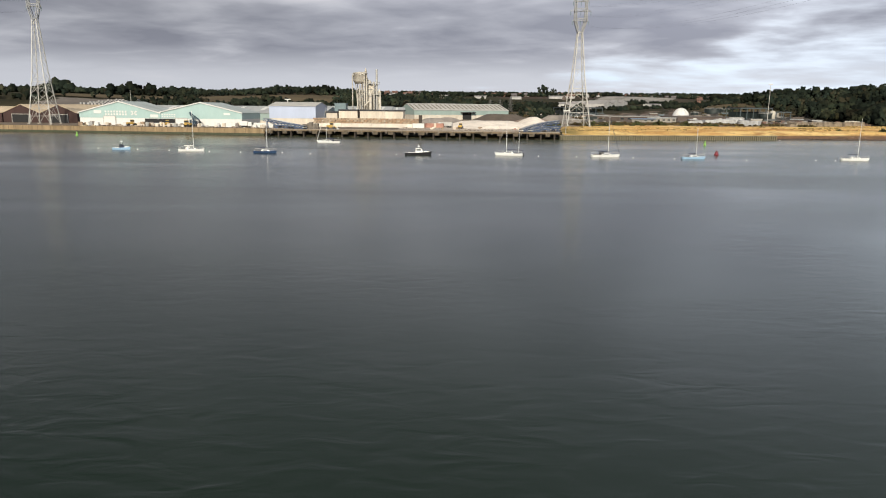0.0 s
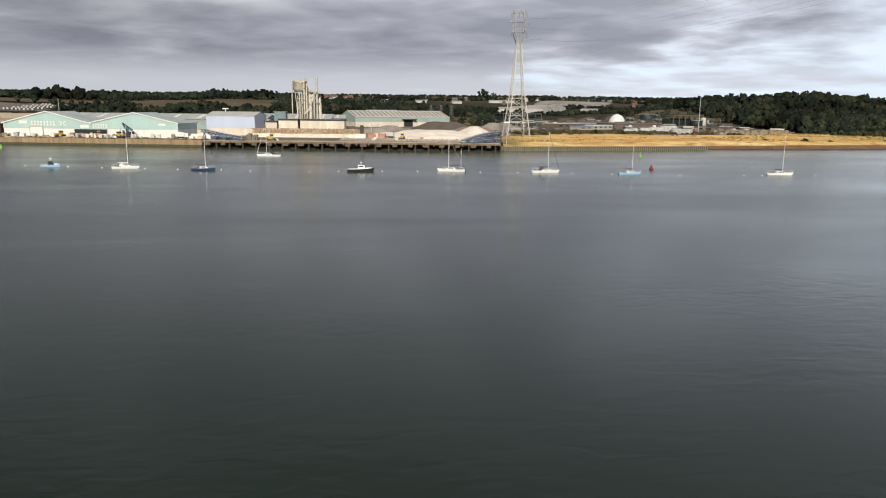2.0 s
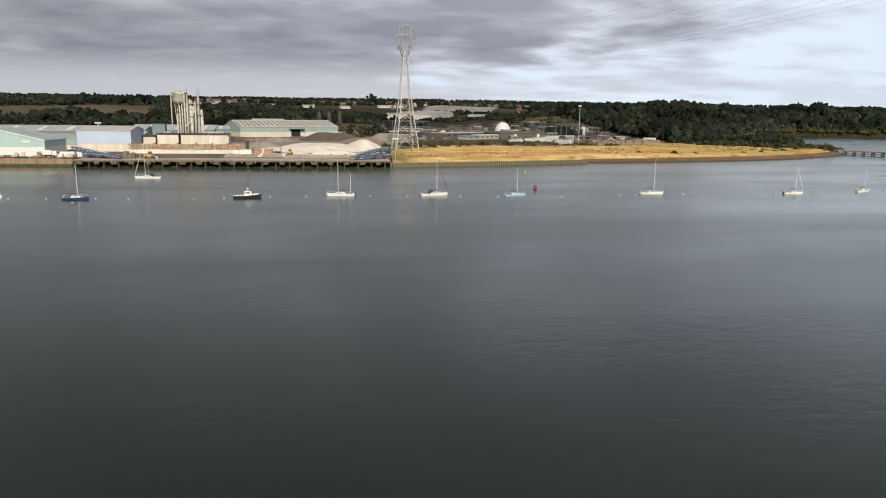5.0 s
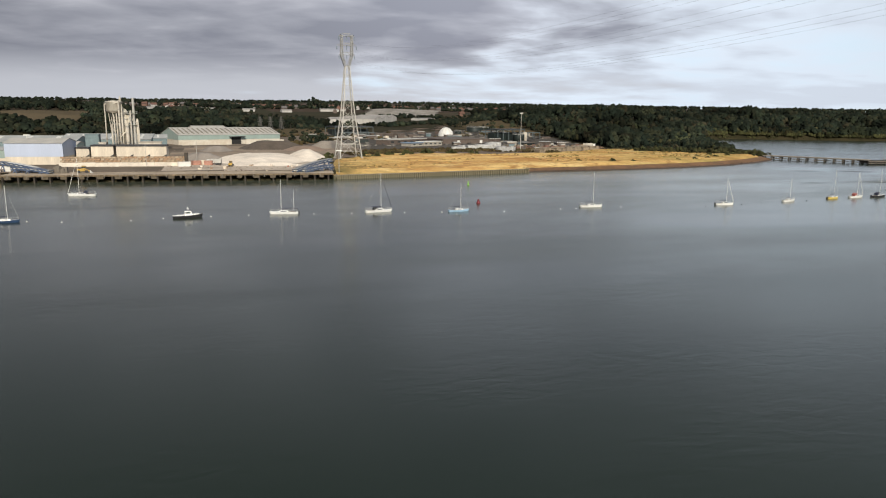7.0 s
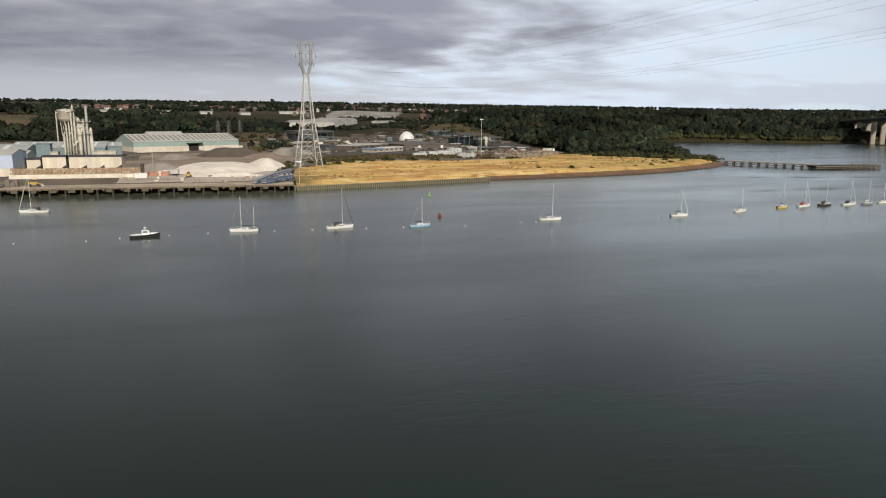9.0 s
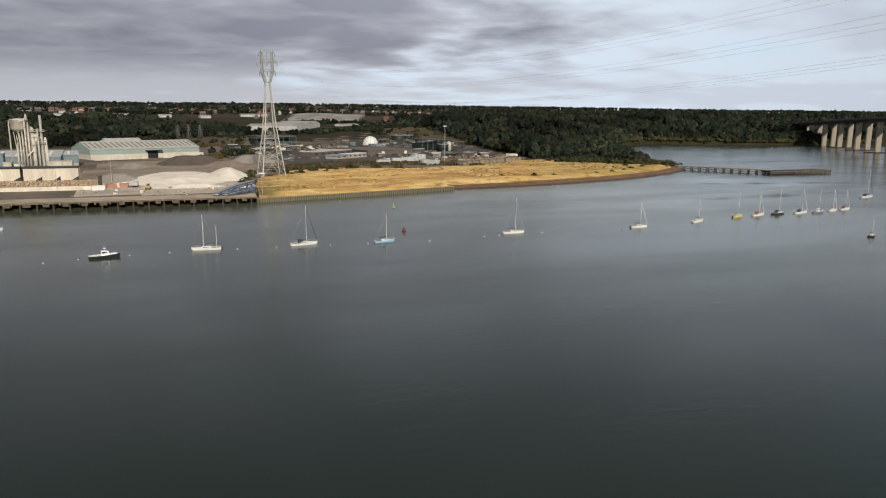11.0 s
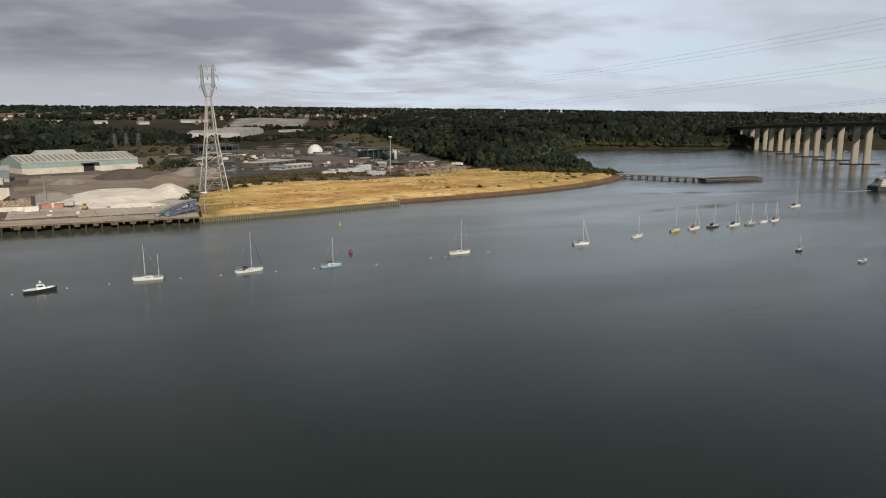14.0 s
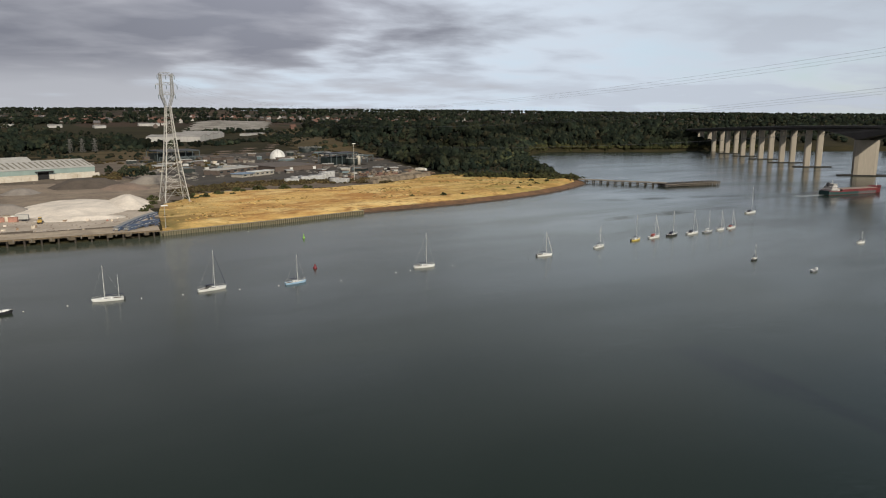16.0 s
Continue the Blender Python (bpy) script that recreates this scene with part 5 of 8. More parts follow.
for t_, w_, e_, r_ in ((term, 49, 6.9, 13.2), (term2, 48, 7.4, 13.0)):
    for x0, x1 in ((-0.6, w_ / 2), (w_ + 0.6, w_ / 2)):
        bm = BM()
        beam(bm, (x0, -0.62, e_ + 0.05), (x1, -0.62, r_ + 0.12), 0.2, 0.55)
        part("verge", bm, M_WHITE, t_, "white verge board")
bars(term, ((1.5, 8), (0, 8)), 15.8, 5.6, 1.0, 1.0, 0.75)
bars(term, ((0.5, 1),), 9.0, 6.0, 4.6, 1.7, 1)
bars(term, ((0, 1),), 43.2, 4.6, 4.8, 1.6, 1)
for k in range(4):
    bm = BM()
    a = radians(45 + 90 * k)
    beam(bm, (33.5 + 0.5 * math.cos(a), -0.3, 6.9 + 0.4 * math.sin(a)), (33.5 + 2.4 * math.cos(a), -0.3, 6.9 + 1.5 * math.sin(a)), 0.15, 0.7)
    part("sign_blade", bm, M_WHITE, term)
bars(term2, ((1.2, 6), (0, 6)), 0.8, 4.7, 0.75, 0.75, 0.7)
bars(term2, ((0, 1),), 37.5, 6.3, 3.8, 1.0, 1)
bm = BM()
box(bm, -9.5, 9.0, -0.45, -0.2, 1.6, 3.9)
part("open_bay", bm, M_DARK, term2, "near-black panel painted as the shade inside the open loading bay")

# the brown twin-gabled shed by the second pylon
for k, x in enumerate((-275, -251)):
    shed("warehouse", pose(x, 446 - 1.5 * k, G0, 0, 0, -5), 24, 70, 5.8, 11.0, 0.6, M_BROWN, M_BROWN, M_ROOF_TAN,
         "dark brown gabled shed with a tan sheet roof", "y", None, 8, ((6, 18, 5.0, M_DARK),), "brown sheds")
shed("warehouse", pose(-340, 452, G0, 0, 0, -5), 64, 60, 6, 9.5, 0.6, M_BROWN, M_BROWN, M_ROOF_TAN, "long tan-roofed shed behind the river wall", "x", None, 8)

# the lilac-blue shed
blue = shed("warehouse", pose(-105.1, 432.2, G0, 0, 0, qt), 28.6, 25, 11.6, 13.8, 4.3, M_BLUE_CLAD, M_CREAM, M_ROOF_PALE,
            "lilac-blue clad shed over cream walls beside the quay", "x", None, 9, ())

bm = BM()
tube(bm, (8.0, 11.0, 13.0), (8.0, 11.0, 15.6), 0.25, n=8)
beam(bm, (6.2, 11.0, 15.6), (9.8, 11.0, 15.6), 0.7, 0.5)
part("roof_vent", bm, M_WHITE, blue, "white twin-headed roof vent")

# grey sheds behind
shed("warehouse", pose(-240, 560, G0, 0, 0, -3), 150, 46, 7.5, 11.0, 3, M_TEAL_CLAD, M_CREAM, M_ROOF_GREY, "long grey-roofed shed behind the terminal", "x", 2, 16, (), "grey sheds")
shed("warehouse", pose(-105, 585, G0, 0, 0, -3), 62, 42, 8.0, 11.5, 3, M_TEAL_CLAD, M_CREAM, M_ROOF_GREY, "grey-roofed shed with pale rooflights", "x", 2, 12, (), "grey sheds")
shed("warehouse", pose(-112, 545, G0, 0, 0, -3), 24, 22, 6.0, 7.6, 2.5, M_GREEN_CLAD, M_CREAM, M_ROOF_PALE, "small grey-green shed behind the plant", "x", None, 5, (), "grey sheds")
shed("warehouse", pose(-58, 590, G0, 0, 0, 3), 26, 26, 8.5, 11.0, 2.5, M_TEAL_CLAD, M_CONC, M_ROOF_GREY, "grey-blue small shed behind the plant", "x", 2, 6, (), "grey sheds")
shed("warehouse", pose(-128, 452, G0, 0, 0, -4), 24, 24, 7.0, 8.2, 2.5, M_GREEN_CLAD, M_CREAM, M_ROOF_GREY, "small green link shed between warehouses", "x", None, 4, ((4, 11, 4.5, M_CREAM),), "grey sheds")

# the long green shed
M_STAINED = mat("stained_white_wall", (0.60, 0.56, 0.48), 0.9, second=(0.44, 0.37, 0.28), scale=0.14, grain=0.8)
gs = shed("warehouse", pose(-26.5, 662, G0, 0, 0, 20), 96, 48, 8.6, 14.6, 4.4, M_GREEN_CLAD, M_STAINED, M_ROOF_PALE,
          "long green shed with a ribbed grey-cream roof", "x", 1, 22, ((48, 57, 6.2, M_DARK),))
bm = BM()
prism(bm, [(46.0, 6.4), (60.0, 6.4), (60.0, 7.2), (46.0, 7.0)], -4.2, -0.14)
part("canopy", bm, M_BLACK, gs, "dark canopy over the doorway")
shed("warehouse", pose(-14, 742, G0, 0, 0, 18), 33, 26, 11, 15.0, 3.0, M_CREAM, M_CREAM, M_ROOF_PALE, "pale-roofed shed behind the green one", "x", None, 8)

# ---- the asphalt plant ----
PX, PY = -61.5, 517.0
plant_t = thing("processing_plant", pose(PX, PY, G0), "dusty silver tower of silos, ducts and a drum", "industrial plant")
bm = BM()
lathe(bm, [(3.8, 27.6), (4.8, 29.2), (5.0, 29.4), (5.0, 34.4), (5.2, 34.5), (5.2, 35.1), (4.8, 35.3), (0.5, 36.0)], 20, (1.9, 0))
part("drum", bm, M_SILVER, plant_t, "wide dusty drum on tall legs", True)
for k in range(6):
    a = k * math.pi / 3 + 0.3
    bm = BM()
    tube(bm, (2.6 * math.cos(a) + 3.4, 2.6 * math.sin(a), -0.5), (3.9 * math.cos(a) + 2.1, 3.9 * math.sin(a), 30.5), 0.28, n=8)
    part("drum_leg", bm, M_SILVER, plant_t)
for z in (9, 16, 23):
    bm = BM()
    for k in range(6):
        a, b = k * math.pi / 3 + 0.3, (k + 1) * math.pi / 3 + 0.3
        e = 2.6 + z / 30.0
        f = 3.4 - 1.3 * z / 30.0
        beam(bm, (e * math.cos(a) + f, e * math.sin(a), z), (e * math.cos(b) + f, e * math.sin(b), z), 0.22)
    part("ring_brace", bm, M_SILVER, plant_t)
for x, y, r_, z in ((3.0, 1.6, 0.7, 28.0), (7.0, -0.6, 0.8, 31.5), (4.6, 2, 0.45, 33.0), (6.0, -1, 0.7, 38.0), (8.2, 1.5, 1.5, 30.0), (10.8, 2.5, 1.7, 27.5), (15.6, 0.5, 0.9, 23.5), (-3.4, -2.6, 0.4, 34.0), (2.0, -4.0, 0.4, 26), (3.4, -3.0, 0.35, 31), (5.2, -4.2, 0.5, 35.5), (6.9, -3.6, 0.35, 33), (9.4, -2.6, 1.1, 21.0), (11.9, -2.2, 0.5, 29.0), (0.2, -3.4, 0.5, 20.0), (16.4, -2.4, 0.5, 19.0)):
    bm = BM()
    tube(bm, (x, y, -0.5), (x, y, z - 2), r_, n=12)
    lathe(bm, [(r_, z - 2), (r_ * 1.25, z - 1.6), (r_ * 0.6, z), (0.2, z + 0.6)], 12, (x, y))
    part("silo_tube", bm, M_SILVER, plant_t, "", True)
rp = random.Random(41)
for x, y, rad, z1 in ((3.0, 1.6, 0.7, 26), (7.0, -0.6, 0.8, 29), (8.2, 1.5, 1.5, 28), (10.8, 2.5, 1.7, 25), (9.4, -2.6, 1.1, 19), (5.2, -4.2, 0.5, 33), (2.0, -4.0, 0.4, 24), (15.6, 0.5, 0.9, 21), (-3.4, -2.6, 0.4, 32)):
    z = rp.uniform(2, 5)
    while z < z1:
        bm = BM()
        lathe(bm, [(rad, z - 0.2), (rad + 0.22, z - 0.2), (rad + 0.22, z + 0.2), (rad, z + 0.2)], 10, (x, y))
        part("flange", bm, M_STEEL_DULL_SHADED, plant_t)
        z += rp.uniform(3.5, 7.0)
for z0, z1 in ((1.0, 8.0), (8.0, 15.0), (15.0, 22.0)):
    bm = BM()
    for xa, xb in ((-1.0, 5.0), (5.0, -1.0)):
        beam(bm, (xa + 1.2, -3.6, z0), (xb + 1.2, -3.6, z1), 0.2)
    part("cross_brace", bm, M_STEEL_DULL_SHADED, plant_t)
bm = BM()
for k in range(28):
    beam(bm, (11.3, -2.9, 1.0 + k), (12.3, -2.9, 1.0 + k), 0.08)
for x in (11.3, 12.3):
    beam(bm, (x, -2.9, 0), (x, -2.9, 29), 0.1)
part("ladder", bm, M_STEEL_DULL_SHADED, plant_t)
for xa, ya, za, xb, yb, zb, rad in ((1.9, -5.0, 33.5, 5.2, -4.2, 34.8, 0.45), (5.2, -4.2, 12.0, 9.4, -2.6, 16.5, 0.5), (9.4, -2.6, 20.5, 13.6, 1.0, 24.0, 0.6), (-3.4, -2.6, 33.0, 1.9, -3.0, 35.8, 0.35), (2.0, -4.0, 6.0, 5.2, -4.2, 3.0, 0.5)):
    bm = BM()
    tube(bm, (xa, ya, za), (xb, yb, zb), rad, n=9)
    part("duct", bm, M_SILVER, plant_t)
bm = BM()
tube(bm, (13.6, 1, -0.5), (13.6, 1, 37.8), 0.85, 0.75, n=12)
part("chimney", bm, M_STEEL, plant_t, "tall pale steel chimney")
for z in (20.0, 27.5):
    bm = BM()
    box(bm, 5.2, 15.6, -1.6, 5.6, z, z + 0.3)
    for x in (5.3, 15.5):
        for y in (-1.5, 5.5):
            beam(bm, (x, y, z), (x, y, z + 1.3), 0.12)
    for a, b in (((5.3, -1.5), (15.5, -1.5)), ((15.5, -1.5), (15.5, 5.5)), ((5.3, 5.5), (15.5, 5.5)), ((5.3, -1.5), (5.3, 5.5))):
        beam(bm, (*a, z + 1.3), (*b, z + 1.3), 0.12)
    part("platform", bm, M_STEEL, plant_t)
for x0, z0, x1, z1 in ((2, 33.2, 6, 34.6), (5.0, 14, 9, 14.4), (1, 20.5, 5, 20.6)):
    bm = BM()
    tube(bm, (x0, -3.4, z0), (x1, -1.6, z1), 0.34, n=8)
    part("duct", bm, M_SILVER, plant_t)
for x0, x1, y0, y1, z1, mm in ((-16, -8, -6, 4, 13.5, M_TEAL_CLAD), (-8, -3.5, -8, -1, 8.5, M_SILVER), (16, 30, -4, 6, 8.5, M_SILVER), (18, 24, -9, -4, 5, M_CREAM)):
    bm = BM()
    box(bm, x0, x1, y0, y1, -0.4, z1)
    box(bm, x0 - 0.3, x1 + 0.3, y0 - 0.3, y1 + 0.3, z1, z1 + 0.4)
    part("plant_house", bm, mm, plant_t)

# ---- the bunker row and walls before it ----
bun = thing("storage_bunkers", pose(-69, 449, G0, 0, 0, qt), "row of cream concrete aggregate bunkers with dark tops", "bunker")
for x0, x1, z1 in ((-4.5, 2.5, 7.6), (3.5, 15.5, 8.9), (17.0, 44.5, 8.9)):
    bm = BM()
    box(bm, x0, x1, 0, 7, 2.2, z1)
    part("bunker_wall", bm, M_CREAM, bun)
    bm = BM()
    box(bm, x0 - 0.3, x1 + 0.3, -0.35, 7.3, z1 + 0.002, z1 + 0.9)
    part("dark_rim", bm, M_BLACK, bun)
    n = max(1, int((x1 - x0) / 7))
    for k in range(n):
        xx = x0 + (x1 - x0) * (k + 1) / n
        # black wedge that paints a sloping triangular shadow on the bunker front
        bm = BM()
        v = [[bm.verts.new((a, y, z)) for a, z in ((xx - 3.6, 2.2), (xx, 2.2), (xx, 4.4))] for y in (-0.5, -0.05)]
        bm.faces.new(v[0]), bm.faces.new(v[1][::-1])
        for i in range(3):
            bm.faces.new((v[0][i], v[1][i], v[1][(i + 1) % 3], v[0][(i + 1) % 3]))
        bmesh.ops.recalc_face_normals(bm, faces=bm.faces[:])
        part("triangle_shadow", bm, M_BLACK, bun)
    bm = BM()
    box(bm, x0 + 0.2, x1 - 0.2, 0.6, 6.4, -0.5, 2.2)
    part("bunker_base", bm, M_CONC, bun)

# stacked block wall and cream wall, course by course
yw = thing("block_wall", pose(-76, 417, G0, 0, 0, qt), "rough brown stacked-block retaining wall", "wall")
bl = None
rb = random.Random(21)
bricks = [mat("block_brown", (0.27, 0.20, 0.135), 0.95, vary=0.45), mat("block_grey", (0.34, 0.27, 0.19), 0.95, vary=0.45), mat("block_rust", (0.30, 0.20, 0.125), 0.95, vary=0.45)]
meshes = []
for m_ in bricks:
    bm = BM()
    box(bm, -1.03, 1.03, -0.55, 0.55, -0.5, 0.5)
    bmesh.ops.bevel(bm, geom=bm.edges[:], offset=0.08, segments=1, affect="EDGES")
    o = part("block", bm, m_, yw)
    meshes.append(o.data)
    bpy.data.objects.remove(o)
for c in range(5):
    for k in range(30):
        o = new("block", meshes[rb.randrange(3)])
        o.parent = yw
        o.location = (1.1 + k * 2.12 + (c % 2) * 0.7 + rb.uniform(-0.05, 0.05), rb.uniform(-0.25, 0.25), 0.5 + c * 1.0 + 0.01)
        o.rotation_euler = (0, 0, rb.uniform(-0.06, 0.06))
        o.scale = (rb.uniform(0.93, 1.02), 1, rb.uniform(0.96, 1.0))
M_PALE_WALL = mat("pale_stained_wall", (0.62, 0.56, 0.47), 0.9, vary=0.25, scale=0.2)
cw = thing("cream_wall", pose(-76, 412, G0, 0, 0, qt), "long low cream-painted concrete wall by the quay road", "wall")
for k in range(11):
    bm = BM()
    box(bm, k * 5.9, k * 5.9 + 5.82, 0, 0.6, -0.3, 2.1 + 0.05 * (k % 3))
    part("panel", bm, M_PALE_WALL, cw)
bm = BM()
box(bm, 62.5, 64.2, 0.5, 2.5, -0.3, 7.2)
part("end_post", bm, M_TIMBER, cw, "dark timber end post")


# ---- heaps ----
def heap(x, y, rx, ry, h, seed, material, label, turn=0.0, flat=0.0, group="aggregate heaps"):
    bm = BM()
    n, rings = 36, 12
    rows = []
    for i in range(rings + 1):
        u = i / rings
        row = []
        for k in range(n):
            a = 2 * math.pi * k / n
            wob = 1 + 0.22 * noise.noise((math.cos(a) * 1.3 + seed, math.sin(a) * 1.3, seed * 0.7))
            rr = (1 - u) * wob
            prof = min(1.0, (1 - (1 - u)) / max(0.05, 1 - flat))
            z = h * min(prof, 1.0) + 0.35 * noise.noise((rr * math.cos(a) * 3 + seed, rr * math.sin(a) * 3, 2.0)) * min(1, 3 * u)
            row.append(bm.verts.new((rx * rr * math.cos(a), ry * rr * math.sin(a), z - 0.3)))
        rows.append(row)
    for a, b in zip(rows, rows[1:]):
        for k in range(n):
            j = (k + 1) % n
            bm.faces.new((a[k], a[j], b[j], b[k]))
    bmesh.ops.remove_doubles(bm, verts=bm.verts[:], dist=0.01)
    ob = part("gravel_mound", bm, material, None, "", True)
    ob.matrix_basis = pose(x, y, G0, 0, 0, turn)
    return tagged(ob, label, "heap", group)


heap(28, 448, 31, 50, 3.5, 1, M_SAND, "broad pale sand heap with a long flat crest", qt, 0.5)
heap(58, 456, 15, 30, 6.3, 3, M_SAND, "steep pale aggregate heap by the conveyor", qt, 0.15)
heap(30, 404, 24, 10, 2.0, 6, M_SAND, "low pale spill of sand before the heaps", qt, 0.3)
heap(-6, 452, 16, 14, 5.0, 5, M_GRAVEL, "grey-brown gravel heap behind the containers", qt, 0.3)
M_DARK_GRAVEL = mat("dark_gravel", (0.095, 0.076, 0.06), 0.95, vary=0.3, scale=0.12, grain=1.2, bump=0.25)
heap(48, 590, 29, 22, 6.6, 7, M_DARK_GRAVEL, "dark grey gravel heap before the green shed", 8, 0.4)
heap(72, 560, 18, 20, 3.6, 8, mat("brown_gravel", (0.23, 0.17, 0.13), 0.95, vary=0.2, scale=0.15, grain=1.2, bump=0.2), "brown gravel heap beside the pylon", 4, 0.4)
heap(96, 600, 20, 16, 6.0, 9, mat("pale_gravel", (0.25, 0.22, 0.185), 0.95, vary=0.2, scale=0.15, grain=1.2, bump=0.2), "broad pale grey gravel heap behind the pylon", 4, 0.4)
heap(4, 560, 14, 14, 4.0, 10, M_GRAVEL, "low dark gravel heap in the yard", 0, 0.3)


# ---- conveyors ----
def conveyor(m, ln, z0, z1, arch, label, cover=M_CONVEYOR):
    t = thing("conveyor", m, label, "conveyor", "ship-loading conveyors")
    n = 9
    pts = [(ln * i / n, z0 + (z1 - z0) * i / n + arch * math.sin(math.pi * i / n)) for i in range(n + 1)]
    for y in (-1.5, 1.5):
        for (xa, za), (xb, zb) in zip(pts, pts[1:]):
            for h0, h1, w_ in ((0, 0, 0.4), (1.1, 1.1, 0.3), (0, 1.1, 0.22)):
                bm = BM()
                beam(bm, (xa, y, za + h0), (xb, y, zb + h1), w_)
                part("truss_bar", bm, M_CONVEYOR, t)
    for (xa, za), (xb, zb) in zip(pts, pts[1:]):
        bm = BM()
        beam(bm, (xa, 0, za + 0.5), (xb, 0, zb + 0.5), 2.4, 0.2)
        part("belt_section", bm, M_WHITE, t, "pale dusty belt")
    for (xa, za), (xb, zb) in list(zip(pts, pts[1:])):
        bm = BM()
        beam(bm, (xa + 0.2, 0, za + 1.3), (xb - 0.2, 0, zb + 1.3), 2.6, 0.15)
        part("cover", bm, cover if int(xa) % 3 else M_STEEL_DULL_SHADED, t)
    for i in (2, 5, 8):
        for y in (-1.4, 1.4):
            bm = BM()
            beam(bm, (pts[i][0] - 1.2, y * 1.3, -0.3), (pts[i][0], y, pts[i][1]), 0.35)
            beam(bm, (pts[i][0] + 1.2, y * 1.3, -0.3), (pts[i][0], y, pts[i][1]), 0.35)
            part("trestle", bm, M_CONVEYOR, t)
    return t


conveyor(pose(39, 353, 3.45, 0, 0, 40), 27, 0.2, 4.2, 0.7, "blue steel loading conveyor with pale belt on trestles")
conveyor(pose(43, 351, 3.45, 0, 0, 36), 20, 0.2, 1.6, 0.4, "lower blue steel conveyor lying beside the first")
conveyor(pose(-71, 366, 3.45, 0, 0, 152), 20, 0.3, 1.6, 0.5, "blue steel conveyor resting on the quay")
conveyor(pose(-76, 374, 3.45, 0, 0, 148), 24, 0.5, 3.6, 0.4, "white and blue conveyor beside the lilac shed", M_WHITE)


# ---- posts and lamps ----
def lamp_mast(x, y, h, label, head=True, rad=0.3):
    t = thing("light_mast", pose(x, y, float(land_height(np.array([x]), np.array([y]))[0])), label, "light mast", "light masts")
    bm = BM()
    tube(bm, (0, 0, -0.4), (0, 0, h), rad, rad * 0.55, n=8)
    part("pole", bm, M_STEEL, t)
    if head:
        bm = BM()
        box(bm, -1.5, 1.5, -0.4, 0.4, h - 0.1, h + 0.5)
        part("lamp_head", bm, M_WHITE, t)
    return t


crane = thing("loading_crane", pose(-139.0, 397, G0, 0, 0, -7) @ Matrix.Diagonal((0.8, 0.8, 0.8, 1.0)), "dark blue quayside grab crane by the open bay", "crane", "yard vehicles")
bm = BM()
box(bm, -2.2, 2.2, -1.4, 1.4, 0.2, 1.5)
part("chassis", bm, M_BLACK, crane)
for xx in (-1.5, 1.5):
    for yy in (-1.5, 1.5):
        bm = BM()
        tube(bm, (xx, yy - 0.25, 0.55), (xx, yy + 0.25, 0.55), 0.6, n=12)
        part("wheel", bm, M_BLACK, crane)
bm = BM()
box(bm, -1.6, 2.4, -1.2, 1.2, 1.6, 3.6)
bmesh.ops.bevel(bm, geom=bm.edges[:], offset=0.2, segments=1, affect="EDGES")
part("slewing_house", bm, M_CRANE, crane)
bm = BM()
box(bm, -2.6, -1.5, -1.1, 0.0, 2.2, 4.6)
cab_ = part("cab", bm, M_CRANE, crane)
bm = BM()
box(bm, -2.66, -2.55, -1.0, -0.1, 3.0, 4.4)
part("cab_window", bm, M_GLASS, cab_)
bm = BM()
beam(bm, (0.4, 0, 3.4), (-2.6, 0, 9.6), 0.8, 0.9)
part("boom", bm, M_CRANE, crane)
bm = BM()
beam(bm, (-2.6, 0, 9.6), (4.2, 0, 4.6), 0.5, 0.6)
part("stick", bm, M_CRANE, crane)
bm = BM()
lathe(bm, [(0.2, 4.4), (0.9, 3.4), (1.0, 2.4), (0.1, 1.9)], 10, (4.3, 0))
part("grab", bm, M_BLACK, crane)
lamp_mast(242, 531, 30.2, "tall grey floodlight mast by the stacks")
lamp_mast(61, 352, 10.5, "grey lamp post at the quay's end", True, 0.16)
lamp_mast(-205, 470, 21, "tall thin grey mast behind the terminal", False, 0.25)
lamp_mast(-8, 440, 12, "thin grey lamp post in the yard", False, 0.14)
lamp_mast(-33, 405, 12, "thin grey lamp post behind the wall", False, 0.14)


# ---- the old timber jetty off the point ----
jet = tagged(new("jetty"), "old grey timber jetty with a decayed wide head on dark piles", "jetty", kind="structure")
J0, J1 = (412.5, 450.0), (450.0, 384.0)
H0, H1 = (443.0, 384.0), (500.0, 376.0)


def jetty_run(a, b, half, z, bent, every, plank_mat):
    ln = length(a, b)
    n = int(ln / 1.5)
    for i in range(n):
        x0, y0 = along(a, b, ln * (i + 0.5) / n, 0)
        bm = BM()
        box(bm, -ln / n * 0.46, ln / n * 0.46, -half, half, -0.16, 0.0)
        o = part("plank", bm, plank_mat, jet)
        o.location = (x0, y0, z)
        o.rotation_euler = (0, 0, math.atan2(b[1] - a[1], b[0] - a[0]))
    for off in (-half + 0.3, half - 0.3):
        bm = BM()
        p, q = along(a, b, 0, off), along(a, b, ln, off)
        beam(bm, (*p, z - 0.5), (*q, z - 0.5), 0.5, 0.6)
        part("edge_beam", bm, M_TIMBER_GREY, jet)
        bm = BM()
        beam(bm, (*p, 0.9), (*q, 0.9), 0.3, 0.35)
        part("low_brace", bm, M_TIMBER_GREY, jet)
    s = every / 2
    while s < ln:
        for off in bent:
            x, y = along(a, b, s, off)
            bm = BM()
            tube(bm, (x, y, -1.5), (x + 0.1, y, z - 0.2), 0.52, n=7)
            part("pile", bm, M_TIMBER, jet)
        p, q = along(a, b, s, bent[0]), along(a, b, s, bent[-1])
        bm = BM()
        beam(bm, (*p, z - 1.0), (*q, z - 1.0), 0.6)
        part("cross_beam", bm, M_TIMBER, jet)
        s += every


